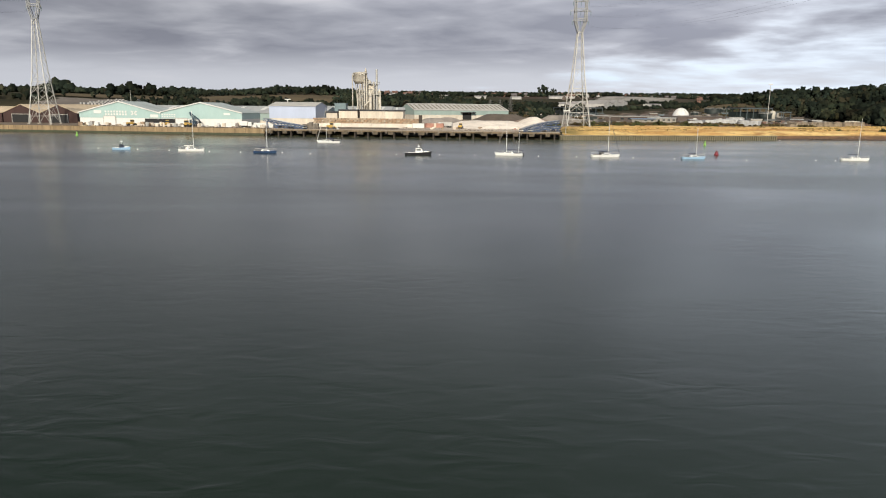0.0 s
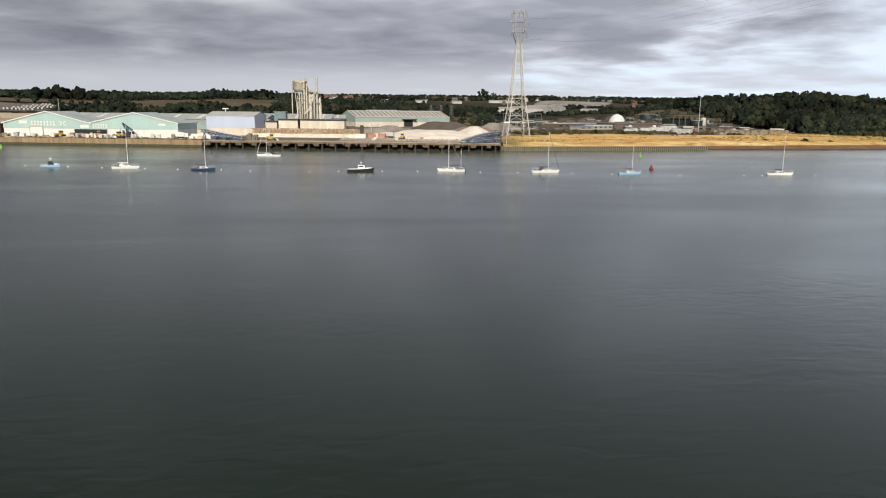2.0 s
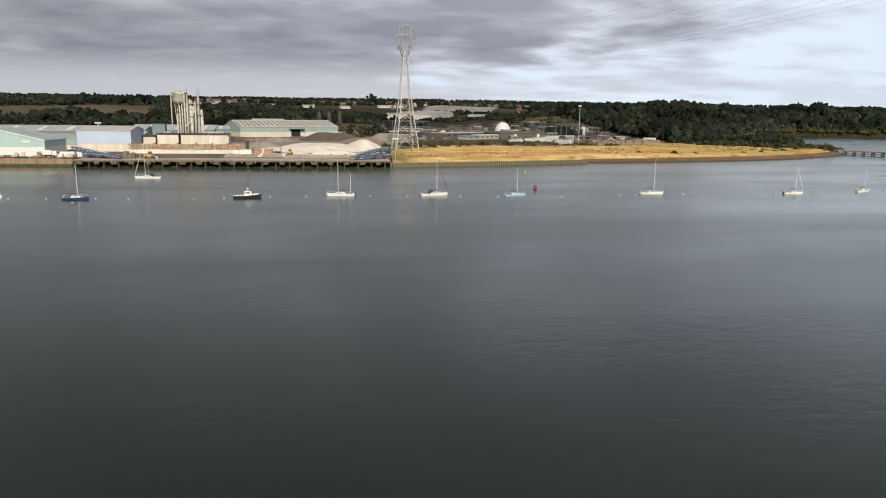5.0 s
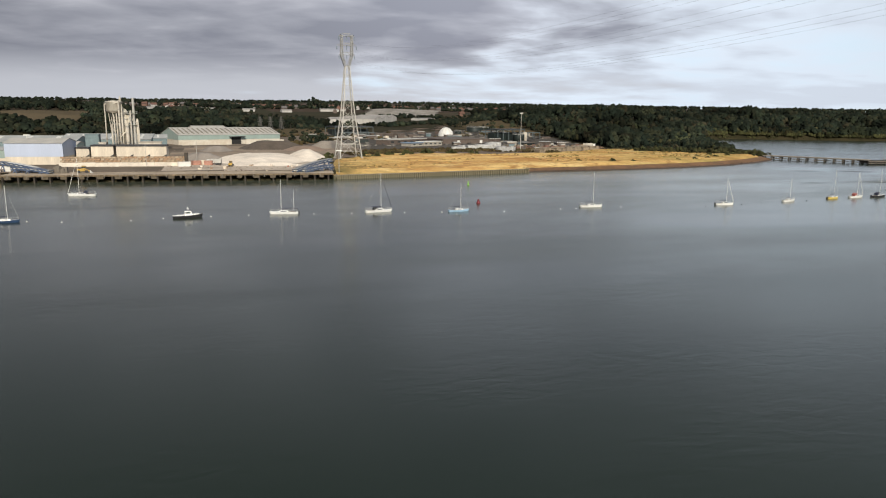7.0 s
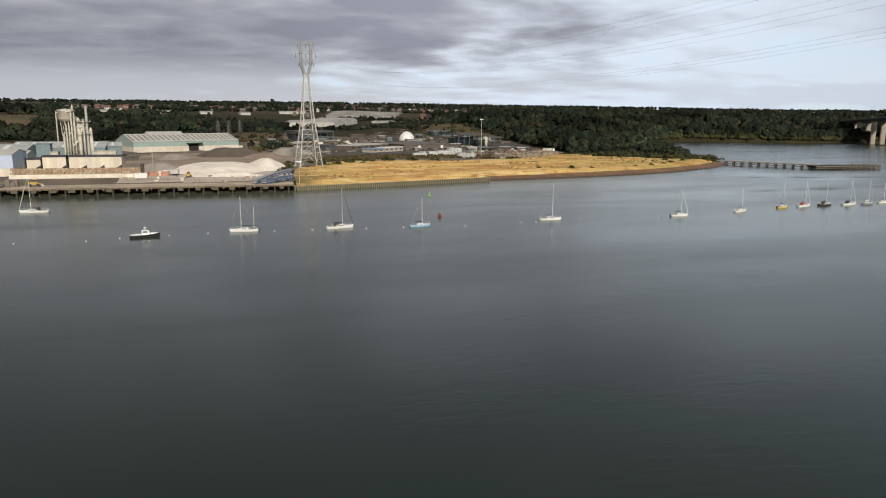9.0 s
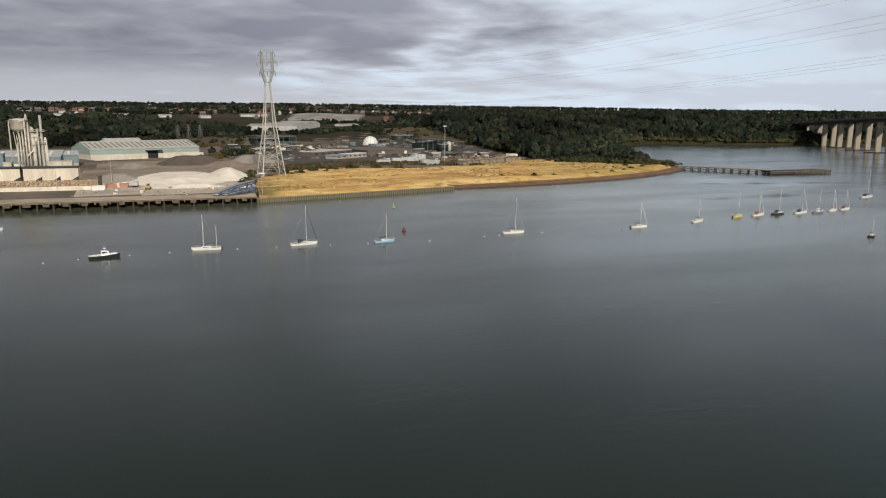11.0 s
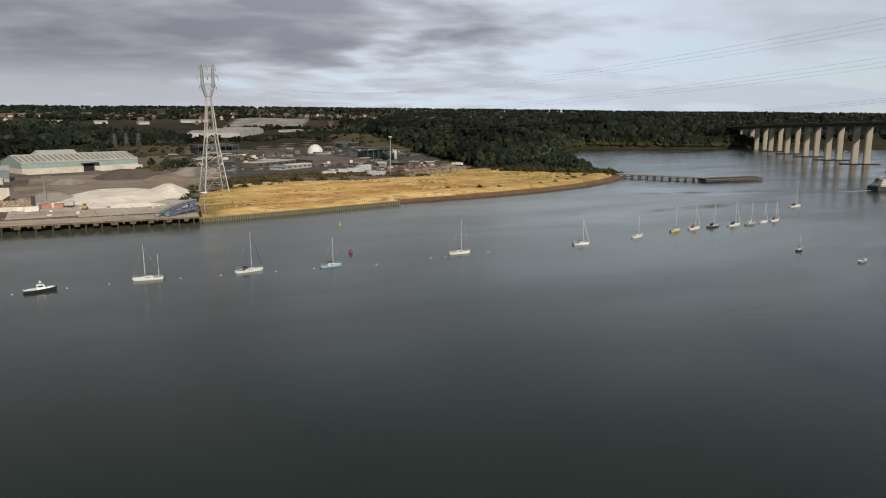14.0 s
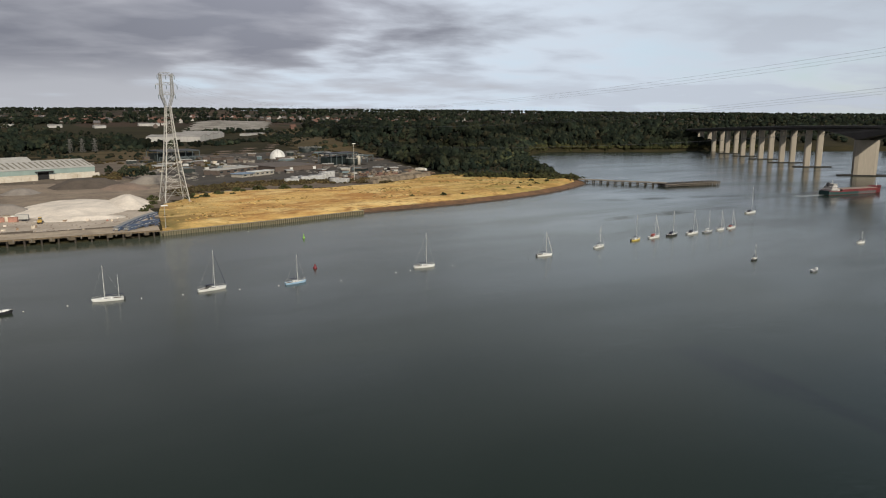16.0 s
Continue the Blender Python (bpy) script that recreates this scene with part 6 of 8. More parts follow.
M_JETTY = mat("bleached_jetty_planks", (0.27, 0.24, 0.20), 0.9, vary=0.35, scale=0.6)
jetty_run(J0, J1, 3.0, 3.1, (-2.4, 2.4), 6.2, M_JETTY)
jetty_run(H0, H1, 5.5, 2.6, (-5.0, -1.8, 1.8, 5.0), 4.4, M_TIMBER)
rj = random.Random(4)
for i in range(20):
    x, y = along(H0, H1, 22 + i * 1.8, rj.choice((-5.6, 5.6)))
    bm = BM()
    tube(bm, (x, y, -1.5), (x + rj.uniform(-0.4, 0.4), y, 3.4 + rj.uniform(-0.6, 0.9)), 0.32, n=6)
    part("fender_pile", bm, M_TIMBER_GREY, jet)

# ---- boats ----
RIG = M_STEEL


def hull_bm(L, B, free, stern=0.8, bow_rise=0.35, z_low=-0.35):
    """A lofted hull with its bow towards +x, afloat at 0."""
    bm = BM()
    n, m = 14, 7
    rows = []
    for i in range(n + 1):
        u = i / n
        w = B / 2 * min(1, (math.sin(math.pi * (0.22 + 0.78 * u) * 0.999) ** 0.75) * 1.06) if u < 0.999 else 0.02
        w = max(w, 0.02)
        if u < 0.3:
            w *= stern + (1 - stern) * (u / 0.3)
        top = free * (1 + bow_rise * u * u + 0.08 * (1 - u) ** 2)
        row = []
        for k in range(m):
            a = k / (m - 1)
            x = -L / 2 + L * u - (0.06 * L * (1 - a) if u > 0.95 else 0.0)
            y = w * (0.55 + 0.45 * a ** 0.6)
            z = z_low + (top - z_low) * a
            row.append((x, y, z))
        rows.append(row)
    for s_ in (1, -1):
        g = [[bm.verts.new((x, s_ * y, z)) for x, y, z in r_] for r_ in rows]
        for a, b in zip(g, g[1:]):
            for k in range(m - 1):
                f = (a[k], b[k], b[k + 1], a[k + 1])
                bm.faces.new(f if s_ < 0 else f[::-1])
    bmesh.ops.remove_doubles(bm, verts=bm.verts[:], dist=0.005)
    t = [v for v in bm.verts if abs(v.co.x + L / 2) < 1e-4]
    t.sort(key=lambda v: math.atan2(v.co.y, v.co.z - free * 0.4))
    if len(t) > 2:
        bm.faces.new(t)
    deck = []
    for r_ in rows:
        deck.append((r_[-1][0], r_[-1][1] * 0.97, r_[-1][2] - 0.04))
    return bm, deck


def deck_bm(deck):
    bm = BM()
    l = [bm.verts.new((x, y, z)) for x, y, z in deck]
    r_ = [bm.verts.new((x, -y, z)) for x, y, z in deck]
    for i in range(len(deck) - 1):
        bm.faces.new((l[i], r_[i], r_[i + 1], l[i + 1]))
    bmesh.ops.recalc_face_normals(bm, faces=bm.faces[:])
    return bm


def cabin_bm(x0, x1, w0, w1, z0, z1, rake=0.5):
    bm = BM()
    lo = [bm.verts.new(p) for p in ((x0, -w0, z0), (x1, -w1, z0), (x1, w1, z0), (x0, w0, z0))]
    hi = [bm.verts.new(p) for p in ((x0 + 0.1, -w0 * 0.8, z1), (x1 - rake, -w1 * 0.75, z1 - 0.12), (x1 - rake, w1 * 0.75, z1 - 0.12), (x0 + 0.1, w0 * 0.8, z1))]
    bm.faces.new(hi), bm.faces.new(lo[::-1])
    for i in range(4):
        j = (i + 1) % 4
        bm.faces.new((lo[i], lo[j], hi[j], hi[i]))
    bmesh.ops.bevel(bm, geom=bm.edges[:], offset=0.06, segments=1, affect="EDGES")
    return bm


def yacht(x, y, turn, L, mast, hull, label, jib=False, hood=None, stripe=None, mizzen=0.0, boom=M_NAVY, furl=M_NAVY, outboard=False, cabin=True, rod=0.07):
    t = thing("sailing_yacht", pose(x, y, 0, 0, 0, turn), label, "sailing boat", "moored boats")
    B, fr = L * 0.30, 0.36 + 0.034 * L
    bm, deck = hull_bm(L, B, fr)
    h = part("hull", bm, hull, t, "", True)
    part("deck", deck_bm(deck), M_GEL, t)
    if stripe:
        bm, _ = hull_bm(L * 1.004, B * 1.012, 0.32, z_low=-0.3, bow_rise=0.1)
        part("boot_stripe", bm, stripe, t)
    if cabin:
        c = part("cabin", cabin_bm(-L * 0.16, L * 0.2, B * 0.3, B * 0.22, fr, fr + 0.55), M_GEL, t)
        for s_ in (-1, 1):
            bm = BM()
            box(bm, -L * 0.1, L * 0.1, s_ * B * 0.285 - 0.03, s_ * B * 0.285 + 0.03, fr + 0.18, fr + 0.36)
            part("cabin_window", bm, M_GLASS, c)
    # cockpit
    bm = BM()
    box(bm, -L * 0.42, -L * 0.19, -B * 0.2, B * 0.2, fr + 0.02, fr + 0.1)
    part("cockpit", bm, M_TIMBER_GREY, t)
    mx = L * 0.08
    bm = BM()
    tube(bm, (mx, 0, fr), (mx, 0, mast), rod, rod * 0.75, n=6)
    m_ = part("mast", bm, M_GEL, t)
    for zz in (0.55, 0.8):
        bm = BM()
        beam(bm, (mx, -B * 0.3, mast * zz), (mx, B * 0.3, mast * zz), 0.06)
        part("spreader", bm, RIG, m_)
    bm = BM()
    tube(bm, (mx, 0, fr + 1.15), (mx - L * 0.36, 0, fr + 1.2), 0.16, 0.12, n=6)
    part("boom", bm, boom, t, "boom with a furled dark sail cover" if boom is M_NAVY else "")
    for s_, (ax, ay) in enumerate(((L * 0.47, 0), (-L * 0.48, 0), (mx - 0.3, B * 0.46), (mx - 0.3, -B * 0.46))):
        bm = BM()
        if s_ == 0 and jib:
            tube(bm, (ax, ay, fr + 0.6), (mx + 0.15, 0, mast * 0.93), 0.09, 0.04, n=6)
            part("furled_jib", bm, furl, t)
        else:
            beam(bm, (ax, ay, fr + 0.1), (mx, 0, mast * 0.96), 0.016)
            part("stay", bm, RIG, t)
    if hood:
        bm = BM()
        lathe_pts = [(-L * 0.22, 0.0), (-L * 0.2, 0.75), (-L * 0.12, 0.95), (-L * 0.04, 0.55)]
        v = [[bm.verts.new((a, s_ * B * 0.27, fr + 0.1 + b)) for a, b in lathe_pts] for s_ in (-1, 1)]
        for i in range(3):
            bm.faces.new((v[0][i], v[0][i + 1], v[1][i + 1], v[1][i]))
        bm.faces.new(v[0]), bm.faces.new(v[1][::-1])
        bmesh.ops.recalc_face_normals(bm, faces=bm.faces[:])
        part("spray_hood", bm, hood, t)
    if mizzen:
        bm = BM()
        tube(bm, (-L * 0.36, 0, fr), (-L * 0.36, 0, mizzen), rod * 0.8, rod * 0.6, n=6)
        part("mizzen_mast", bm, M_GEL, t)
        bm = BM()
        tube(bm, (-L * 0.36, 0, fr + 1.1), (-L * 0.5, 0, fr + 1.1), 0.13, n=6)
        part("mizzen_boom", bm, M_NAVY, t)
    if outboard:
        bm = BM()
        box(bm, -L * 0.5 - 0.5, -L * 0.5 - 0.1, -0.25, 0.25, -0.3, 0.9)
        part("outboard_motor", bm, M_BLACK, t)
    for s_ in (-1, 1):
        bm = BM()
        pts = [(L * 0.46, s_ * 0.25), (L * 0.2, s_ * B * 0.42), (-L * 0.1, s_ * B * 0.48), (-L * 0.46, s_ * B * 0.36)]
        for a, b in zip(pts, pts[1:]):
            beam(bm, (*a, fr + 0.75), (*b, fr + 0.75), 0.035)
        for a in pts:
            beam(bm, (*a, fr), (*a, fr + 0.75), 0.04)
        part("guard_rail", bm, M_STEEL, t)
    return t


M_YELLOW_HULL = mat("faded_yellow_hull", (0.62, 0.48, 0.12), 0.4, vary=0.15)
M_GREY_HULL = mat("grey_hull", (0.22, 0.23, 0.25), 0.4, vary=0.15)
M_MAROON = mat("maroon_canvas", (0.30, 0.07, 0.06), 0.7, vary=0.2)
yacht(-84.6, 238, 4, 8.6, 13.3, M_GEL, "white sailing yacht with sail cover and pale deck shelter", hood=M_WHITE, boom=M_WHITE)
yacht(-58.4, 232.5, 2, 7.6, 10.9, M_BLUE, "dark blue sailing yacht with a white deck on a mooring", stripe=None)
yacht(-48.5, 300.5, 172, 10.4, 14.6, M_GEL, "white sailing yacht with a furled foresail near the quay", jib=True, furl=M_WHITE, hood=M_NAVY, boom=M_NAVY)
yacht(21.6, 231, 172, 9.2, 11.3, M_GEL, "white two-masted ketch with a dark motor at its stern", mizzen=7.9, outboard=True)
yacht(52.7, 227.8, 4, 9.5, 13.2, M_GEL, "white sloop with black spray hood and dark furled jib", jib=True, hood=M_BLACK)
yacht(79.3, 222.2, 5, 7.7, 9.7, M_SKY_BLUE, "light blue sailing boat with a white deck on a mooring")
yacht(129.8, 221.5, -8, 8.6, 13.0, M_GEL, "slender white sloop with a tall mast on a mooring")
yacht(182.6, 214.6, -10, 7.2, 9.9, M_GEL, "small white sloop with a pale furled jib", jib=True, furl=M_WHITE, outboard=True)
yacht(215.3, 217.1, 15, 8.0, 9.2, M_GEL, "small white sailing boat with a bare mast", cabin=True)
yacht(241.5, 220.8, 11, 7.2, 11.5, M_YELLOW_HULL, "faded yellow sailing boat with a white deck", outboard=True)
yacht(254.3, 221.2, 8, 8.6, 10.6, M_GEL, "white sloop with maroon canvas and pale furled jib", jib=True, furl=M_WHITE, hood=M_MAROON, boom=M_MAROON)
yacht(266.4, 221.0, 8, 8.8, 11.7, M_BLACK, "black-hulled sailing yacht with white deck and dark hood", hood=M_NAVY, outboard=True)
yacht(278.8, 219.3, 4, 9.0, 11.4, M_GEL, "white sloop with a dark hood and furled jib", jib=True, furl=M_WHITE, hood=M_NAVY)
yacht(288.0, 217.6, 7, 8.0, 10.6, M_GREY_HULL, "grey-blue sailing yacht with a pale deck", boom=M_WHITE)
yacht(300.1, 219.5, 4, 6.4, 9.9, M_GEL, "small white sailing boat with a slender mast", jib=True, furl=M_WHITE)
yacht(309.5, 220.2, 6, 7.8, 9.4, M_GEL, "white sloop with a furled jib and dark hood", jib=True, furl=M_WHITE, hood=M_MAROON)
yacht(368.5, 250.6, 4, 10.6, 15.2, M_GEL, "large white sailing yacht with dark awning lying apart", hood=M_NAVY, jib=True)
yacht(248.2, 164.5, 14, 5.4, 6.6, M_BLACK, "small dark sailing dinghy with a bare mast", rod=0.06)
yacht(322.1, 162.5, -10, 5.0, 5.9, M_GEL, "small white sailing dinghy on a mooring", rod=0.06)


def motor_boat(x, y, turn, L, hull, label, top=M_GEL, house=1.45):
    t = thing("motor_boat", pose(x, y, 0, 0, 0, turn), label, "motor boat", "moored boats")
    B, fr = L * 0.32, 0.36 + 0.04 * L
    bm, deck = hull_bm(L, B, fr, stern=0.92, bow_rise=0.6)
    part("hull", bm, hull, t, "", True)
    part("deck", deck_bm(deck), M_GEL, t)
    if hull is M_GEL:
        bm, _ = hull_bm(L * 1.004, B * 1.02, fr * 0.62, stern=0.92, bow_rise=0.5, z_low=-0.3)
        part("dark_topside", bm, M_BLACK, t, "black lower hull side", True)
    bm = BM()
    tube(bm, (-L * 0.5, B * 0.46, fr), (L * 0.3, B * 0.48, fr * 1.1), 0.09, n=6)
    part("rubbing_strake", bm, M_GEL, t)
    c = part("wheelhouse", cabin_bm(-L * 0.12, L * 0.16, B * 0.3, B * 0.26, fr, fr + house, 0.45), top, t)
    for s_ in (-1, 1):
        bm = BM()
        box(bm, -L * 0.09, L * 0.07, s_ * B * 0.28 - 0.04, s_ * B * 0.28 + 0.04, fr + house * 0.5, fr + house * 0.8)
        part("window", bm, M_GLASS, c)
    if house > 1:
        bm = BM()
        tube(bm, (0, 0, fr + 1.4), (0, 0, fr + 2.7), 0.06, n=5)
        box(bm, -0.4, 0.4, -0.5, 0.5, fr + 2.0, fr + 2.15)
        part("radar_mast", bm, M_GEL, t)
    bm = BM()
    box(bm, L * 0.18, L * 0.38, -B * 0.2, B * 0.2, fr + 0.1, fr + 0.5)
    part("foredeck_hatch", bm, M_GEL, t)
    return t


motor_boat(-7.8, 229.8, 8, 8.9, M_BLACK, "white motor boat with black lower hull and small wheelhouse")
motor_boat(-110.5, 243.2, 6, 6.0, M_SKY_BLUE, "light blue motor cruiser with a dark canopy", M_NAVY, 1.3)
motor_boat(248.6, 140.0, 8, 5.2, M_GREY_HULL, "small grey open motor boat with a grey cover", M_GREY_HULL, 0.55)


M_BUOY = mat("weathered_white_buoy", (0.55, 0.54, 0.50), 0.5, vary=0.25, scale=2.0)


def mooring(x, y, material, rad=0.22):
    bm = BM()
    bmesh.ops.create_uvsphere(bm, u_segments=10, v_segments=7, radius=rad)
    tube(bm, (0, 0, rad * 0.8), (0, 0, rad * 1.5), rad * 0.16, n=5)
    ob = part("mooring_buoy", bm, material, None, "", True)
    ob.location = (x, y, rad * 0.1)
    return tagged(ob, "small round white mooring buoy afloat" if material is M_BUOY else "small round dark mooring buoy afloat", "buoy", "mooring buoys")


for x, y in ((-121, 248), (-105, 243), (-93, 240), (-78, 236), (-67, 234), (-53, 233), (-43, 229), (-24, 227), (-15, 229), (-1, 230), (10.5, 230), (31, 228), (43, 226), (60.5, 223.5), (73, 221.6),
             (94, 217.5), (116, 218.7), (122, 218.5), (97, 339), (172, 361), (243.7, 364), (280.6, 370), (426, 233), (140, 218)):
    mooring(x, y, M_BUOY)
for x, y in ((190, 214), (201, 216), (224, 217), (172, 212), (393, 312), (389.5, 236), (360, 222), (338, 190), (404, 205), (285, 150)):
    mooring(x, y, M_BLACK, 0.24)

# channel buoys
red = thing("channel_buoy", pose(93.6, 241, 0) @ Matrix.Diagonal((0.72, 0.72, 0.62, 1)), "round red channel buoy with a can top", "buoy")
bm = BM()
lathe(bm, [(0.5, -0.4), (1.05, 0.0), (1.1, 0.5), (0.75, 1.0), (0.55, 1.7), (0.5, 1.9)], 14)
part("float", bm, M_RED, red, "", True)
bm = BM()
lathe(bm, [(0.35, 1.9), (0.35, 2.6)], 10)
part("top_mark", bm, M_RED, red)
grn = thing("channel_buoy", pose(113.5, 306, 0) @ Matrix.Diagonal((0.5, 0.5, 0.6, 1)), "lime green conical channel buoy with a cage top", "buoy")
bm = BM()
lathe(bm, [(0.6, -0.4), (1.2, 0.0), (1.2, 0.6), (0.8, 1.1), (0.45, 2.4), (0.2, 2.6)], 14)
part("float", bm, M_LIME, grn, "", True)
bm = BM()
lathe(bm, [(0.5, 2.7), (0.05, 3.7)], 10)
part("top_mark", bm, M_LIME, grn)
con = thing("channel_buoy", pose(-178, 345, 0) @ Matrix.Diagonal((0.6, 0.6, 0.7, 1)), "yellow-green conical marker buoy off the river wall", "buoy")
bm = BM()
lathe(bm, [(0.8, -0.4), (1.2, 0.2), (0.7, 1.4), (0.1, 3.0)], 12)
part("float", bm, M_LIME, con, "", True)
bm = BM()
lathe(bm, [(0.15, 3.0), (0.3, 3.2), (0.3, 3.5)], 8)
part("lantern", bm, M_BLACK, con)

# ---- the coaster ----
M_HOUSE = mat("rust_streaked_white", (0.42, 0.40, 0.38), 0.6, vary=0.3, scale=0.4, streak=True)
M_HATCH = mat("dusty_hatch", (0.30, 0.23, 0.19), 0.8, vary=0.25)
ship = thing("cargo_ship", pose(527, 278, 0, 0, 0, -9) @ Matrix.Diagonal((1, 1, 0.78, 1)), "teal and red coaster with a white wheelhouse aft", "ship")
SL, SB = 58.0, 10.5
bm = BM()
n, mm = 18, 5
rows = []
for i in range(n + 1):
    u = i / n
    w = SB / 2 * min(1.0, 0.82 + u * 1.2) * (1 if u < 0.8 else max(0.02, math.sqrt(max(0, 1 - ((u - 0.8) / 0.2) ** 2))))
    top = 3.4 + (2.4 * step(0.84, 0.9, u)) + 0.6 * step(0.2, 0.0, u) + 0.4 * max(0, u - 0.9) * 10
    rows.append([(-SL / 2 + SL * u + (a * 1.6 if u > 0.97 else 0), w * (0.8 + 0.2 * a if u > 0.8 else 1), -0.6 + (top + 0.6) * a) for a in (0, 0.22, 0.5, 0.8, 1.0)])
for s_ in (1, -1):
    g = [[bm.verts.new((x, s_ * y, z)) for x, y, z in q] for q in rows]
    for ia, (a, b) in enumerate(zip(g, g[1:])):
        for k in range(mm - 1):
            f = bm.faces.new((a[k], b[k], b[k + 1], a[k + 1]) if s_ < 0 else (a[k + 1], b[k + 1], b[k], a[k]))
            f.material_index = 1 if k == 0 else (2 if k == 3 or ia > 14 else (0 if ia < 9 else 3))
bmesh.ops.remove_doubles(bm, verts=bm.verts[:], dist=0.01)
t4 = sorted([v for v in bm.verts if abs(v.co.x + SL / 2) < 1e-3], key=lambda v: math.atan2(v.co.y, v.co.z - 1.4))
bm.faces.new(t4)
part("hull", bm, [M_TEAL, M_SHIP_RED, M_SHIP_RED, mat("grey_ship_paint", (0.09, 0.085, 0.085), 0.6, vary=0.25)], ship)
bm = BM()
dk = [(r_[-1][0], r_[-1][1] * 0.97, r_[-1][2] - 0.25) for r_ in rows]
part("deck", deck_bm(dk), M_SHIP_RED, ship)
for k in range(5):
    bm = BM()
    x0 = -15 + k * 7.3
    box(bm, x0, x0 + 7.1, -3.9, 3.9, 3.2, 4.9)
    part("hatch_cover", bm, M_HATCH, ship, "dusty pale hatch cover")
for s_ in (-1, 1):
    bm = BM()
    box(bm, -16, 22.5, s_ * 4.15 - 0.15, s_ * 4.15 + 0.15, 3.1, 4.7)
    part("hatch_coaming", bm, M_SHIP_RED, ship)
for x0, x1, w, z0, z1 in ((-27.0, -18.5, 4.4, 3.3, 5.4), (-25.5, -19.5, 3.6, 5.4, 7.6), (-24.0, -20.0, 3.2, 7.6, 10.1)):
    bm = BM()
    box(bm, x0, x1, -w, w, z0, z1)
    bmesh.ops.bevel(bm, geom=bm.edges[:], offset=0.12, segments=1, affect="EDGES")
    h_ = part("wheelhouse" if z1 > 10 else "deckhouse", bm, M_HOUSE, ship)
    for s_ in (-1, 1):
        for k in range(int((x1 - x0) / 1.8)):
            bm = BM()
            xx = x0 + 0.8 + 1.8 * k
            box(bm, xx, xx + 0.9, s_ * w - 0.05, s_ * w + 0.05, z1 - 1.3, z1 - 0.5)
            part("window", bm, M_GLASS, h_)
    bm = BM()
    box(bm, x1 - 0.03, x1 + 0.06, -w * 0.9, w * 0.9, z1 - 1.3, z1 - 0.5)
    part("front_window", bm, M_GLASS, h_)
bm = BM()
lathe(bm, [(1.1, 7.8), (1.1, 10.2), (0.9, 11.2)], 10, (-25.2, 0))
part("funnel", bm, M_BLACK, ship)
for x, z in ((-21.5, 13.4), (25.5, 11.5)):
    bm = BM()
    tube(bm, (x, 0, 5), (x, 0, z), 0.16, 0.1, n=6)
    beam(bm, (x, -1.4, z - 1.2), (x, 1.4, z - 1.2), 0.12)
    part("mast", bm, M_WHITE, ship)
# the wake behind it
bm = BM()
vs_ = []
for i in range(14):
    u = i / 13
    wv = 1.5 + 2.6 * u
    vs_.append([bm.verts.new((-SL / 2 - 1 - 26 * u, s_ * wv * (1 + 0.2 * math.sin(9 * u)), 0.03)) for s_ in (-1, 1)])
for a, b in zip(vs_, vs_[1:]):
    bm.faces.new((a[0], b[0], b[1], a[1]))
bmesh.ops.recalc_face_normals(bm, faces=bm.faces[:])
M_FOAM = mat("foam_water", (0.40, 0.42, 0.42), 0.5, second=(0.06, 0.075, 0.07), scale=0.25, grain=1.2)
wk = part("wake", bm, M_FOAM)
wk.matrix_basis = ship.matrix_basis
tagged(wk, "pale foam wake trailing behind the coaster", "wake", kind="stuff")



# old ripples of passing craft: low ridges that catch the sky
def ripple(pts, width, hgt):
    bm = BM()
    rows_ = []
    fine = []
    for a, b in zip(pts, pts[1:]):
        m_ = max(2, int(length(a, b) / 2.5))
        fine += [(a[0] + (b[0] - a[0]) * k / m_, a[1] + (b[1] - a[1]) * k / m_) for k in range(m_)]
    for i, (x, y) in enumerate(fine):
        u = i / (len(fine) - 1)
        amp = hgt * max(0.0, math.sin(math.pi * u)) * max(0.0, 0.55 + 0.9 * noise.noise((x * 0.06, y * 0.06, 6.0)))
        y += 0.6 * noise.noise((x * 0.15, y * 0.15, 8.0))
        rows_.append([bm.verts.new((x, y + o * width, z * amp - 0.02)) for o, z in ((-1, 0), (-0.5, 0.5), (0, 1), (0.5, 0.5), (1, 0))])
    for a, b in zip(rows_, rows_[1:]):
        for k in range(4):
            bm.faces.new((a[k], b[k], b[k + 1], a[k + 1]))
    bmesh.ops.recalc_face_normals(bm, faces=bm.faces[:])
    tagged(part("ripple", bm, WATER, None, "", True), "faint old wake ripple across the river", "wake", kind="stuff")


for k in range(3):
    ripple([(300, 354 - 4 * k), (374, 336 - 4 * k), (444, 316 - 4 * k), (505, 298 - 3 * k)], 1.7, 0.34)
    ripple([(236, 281 - 3.5 * k), (302, 279 - 3.5 * k), (343, 278 - 3.5 * k), (430, 277 - 3.5 * k)], 1.6, 0.34)

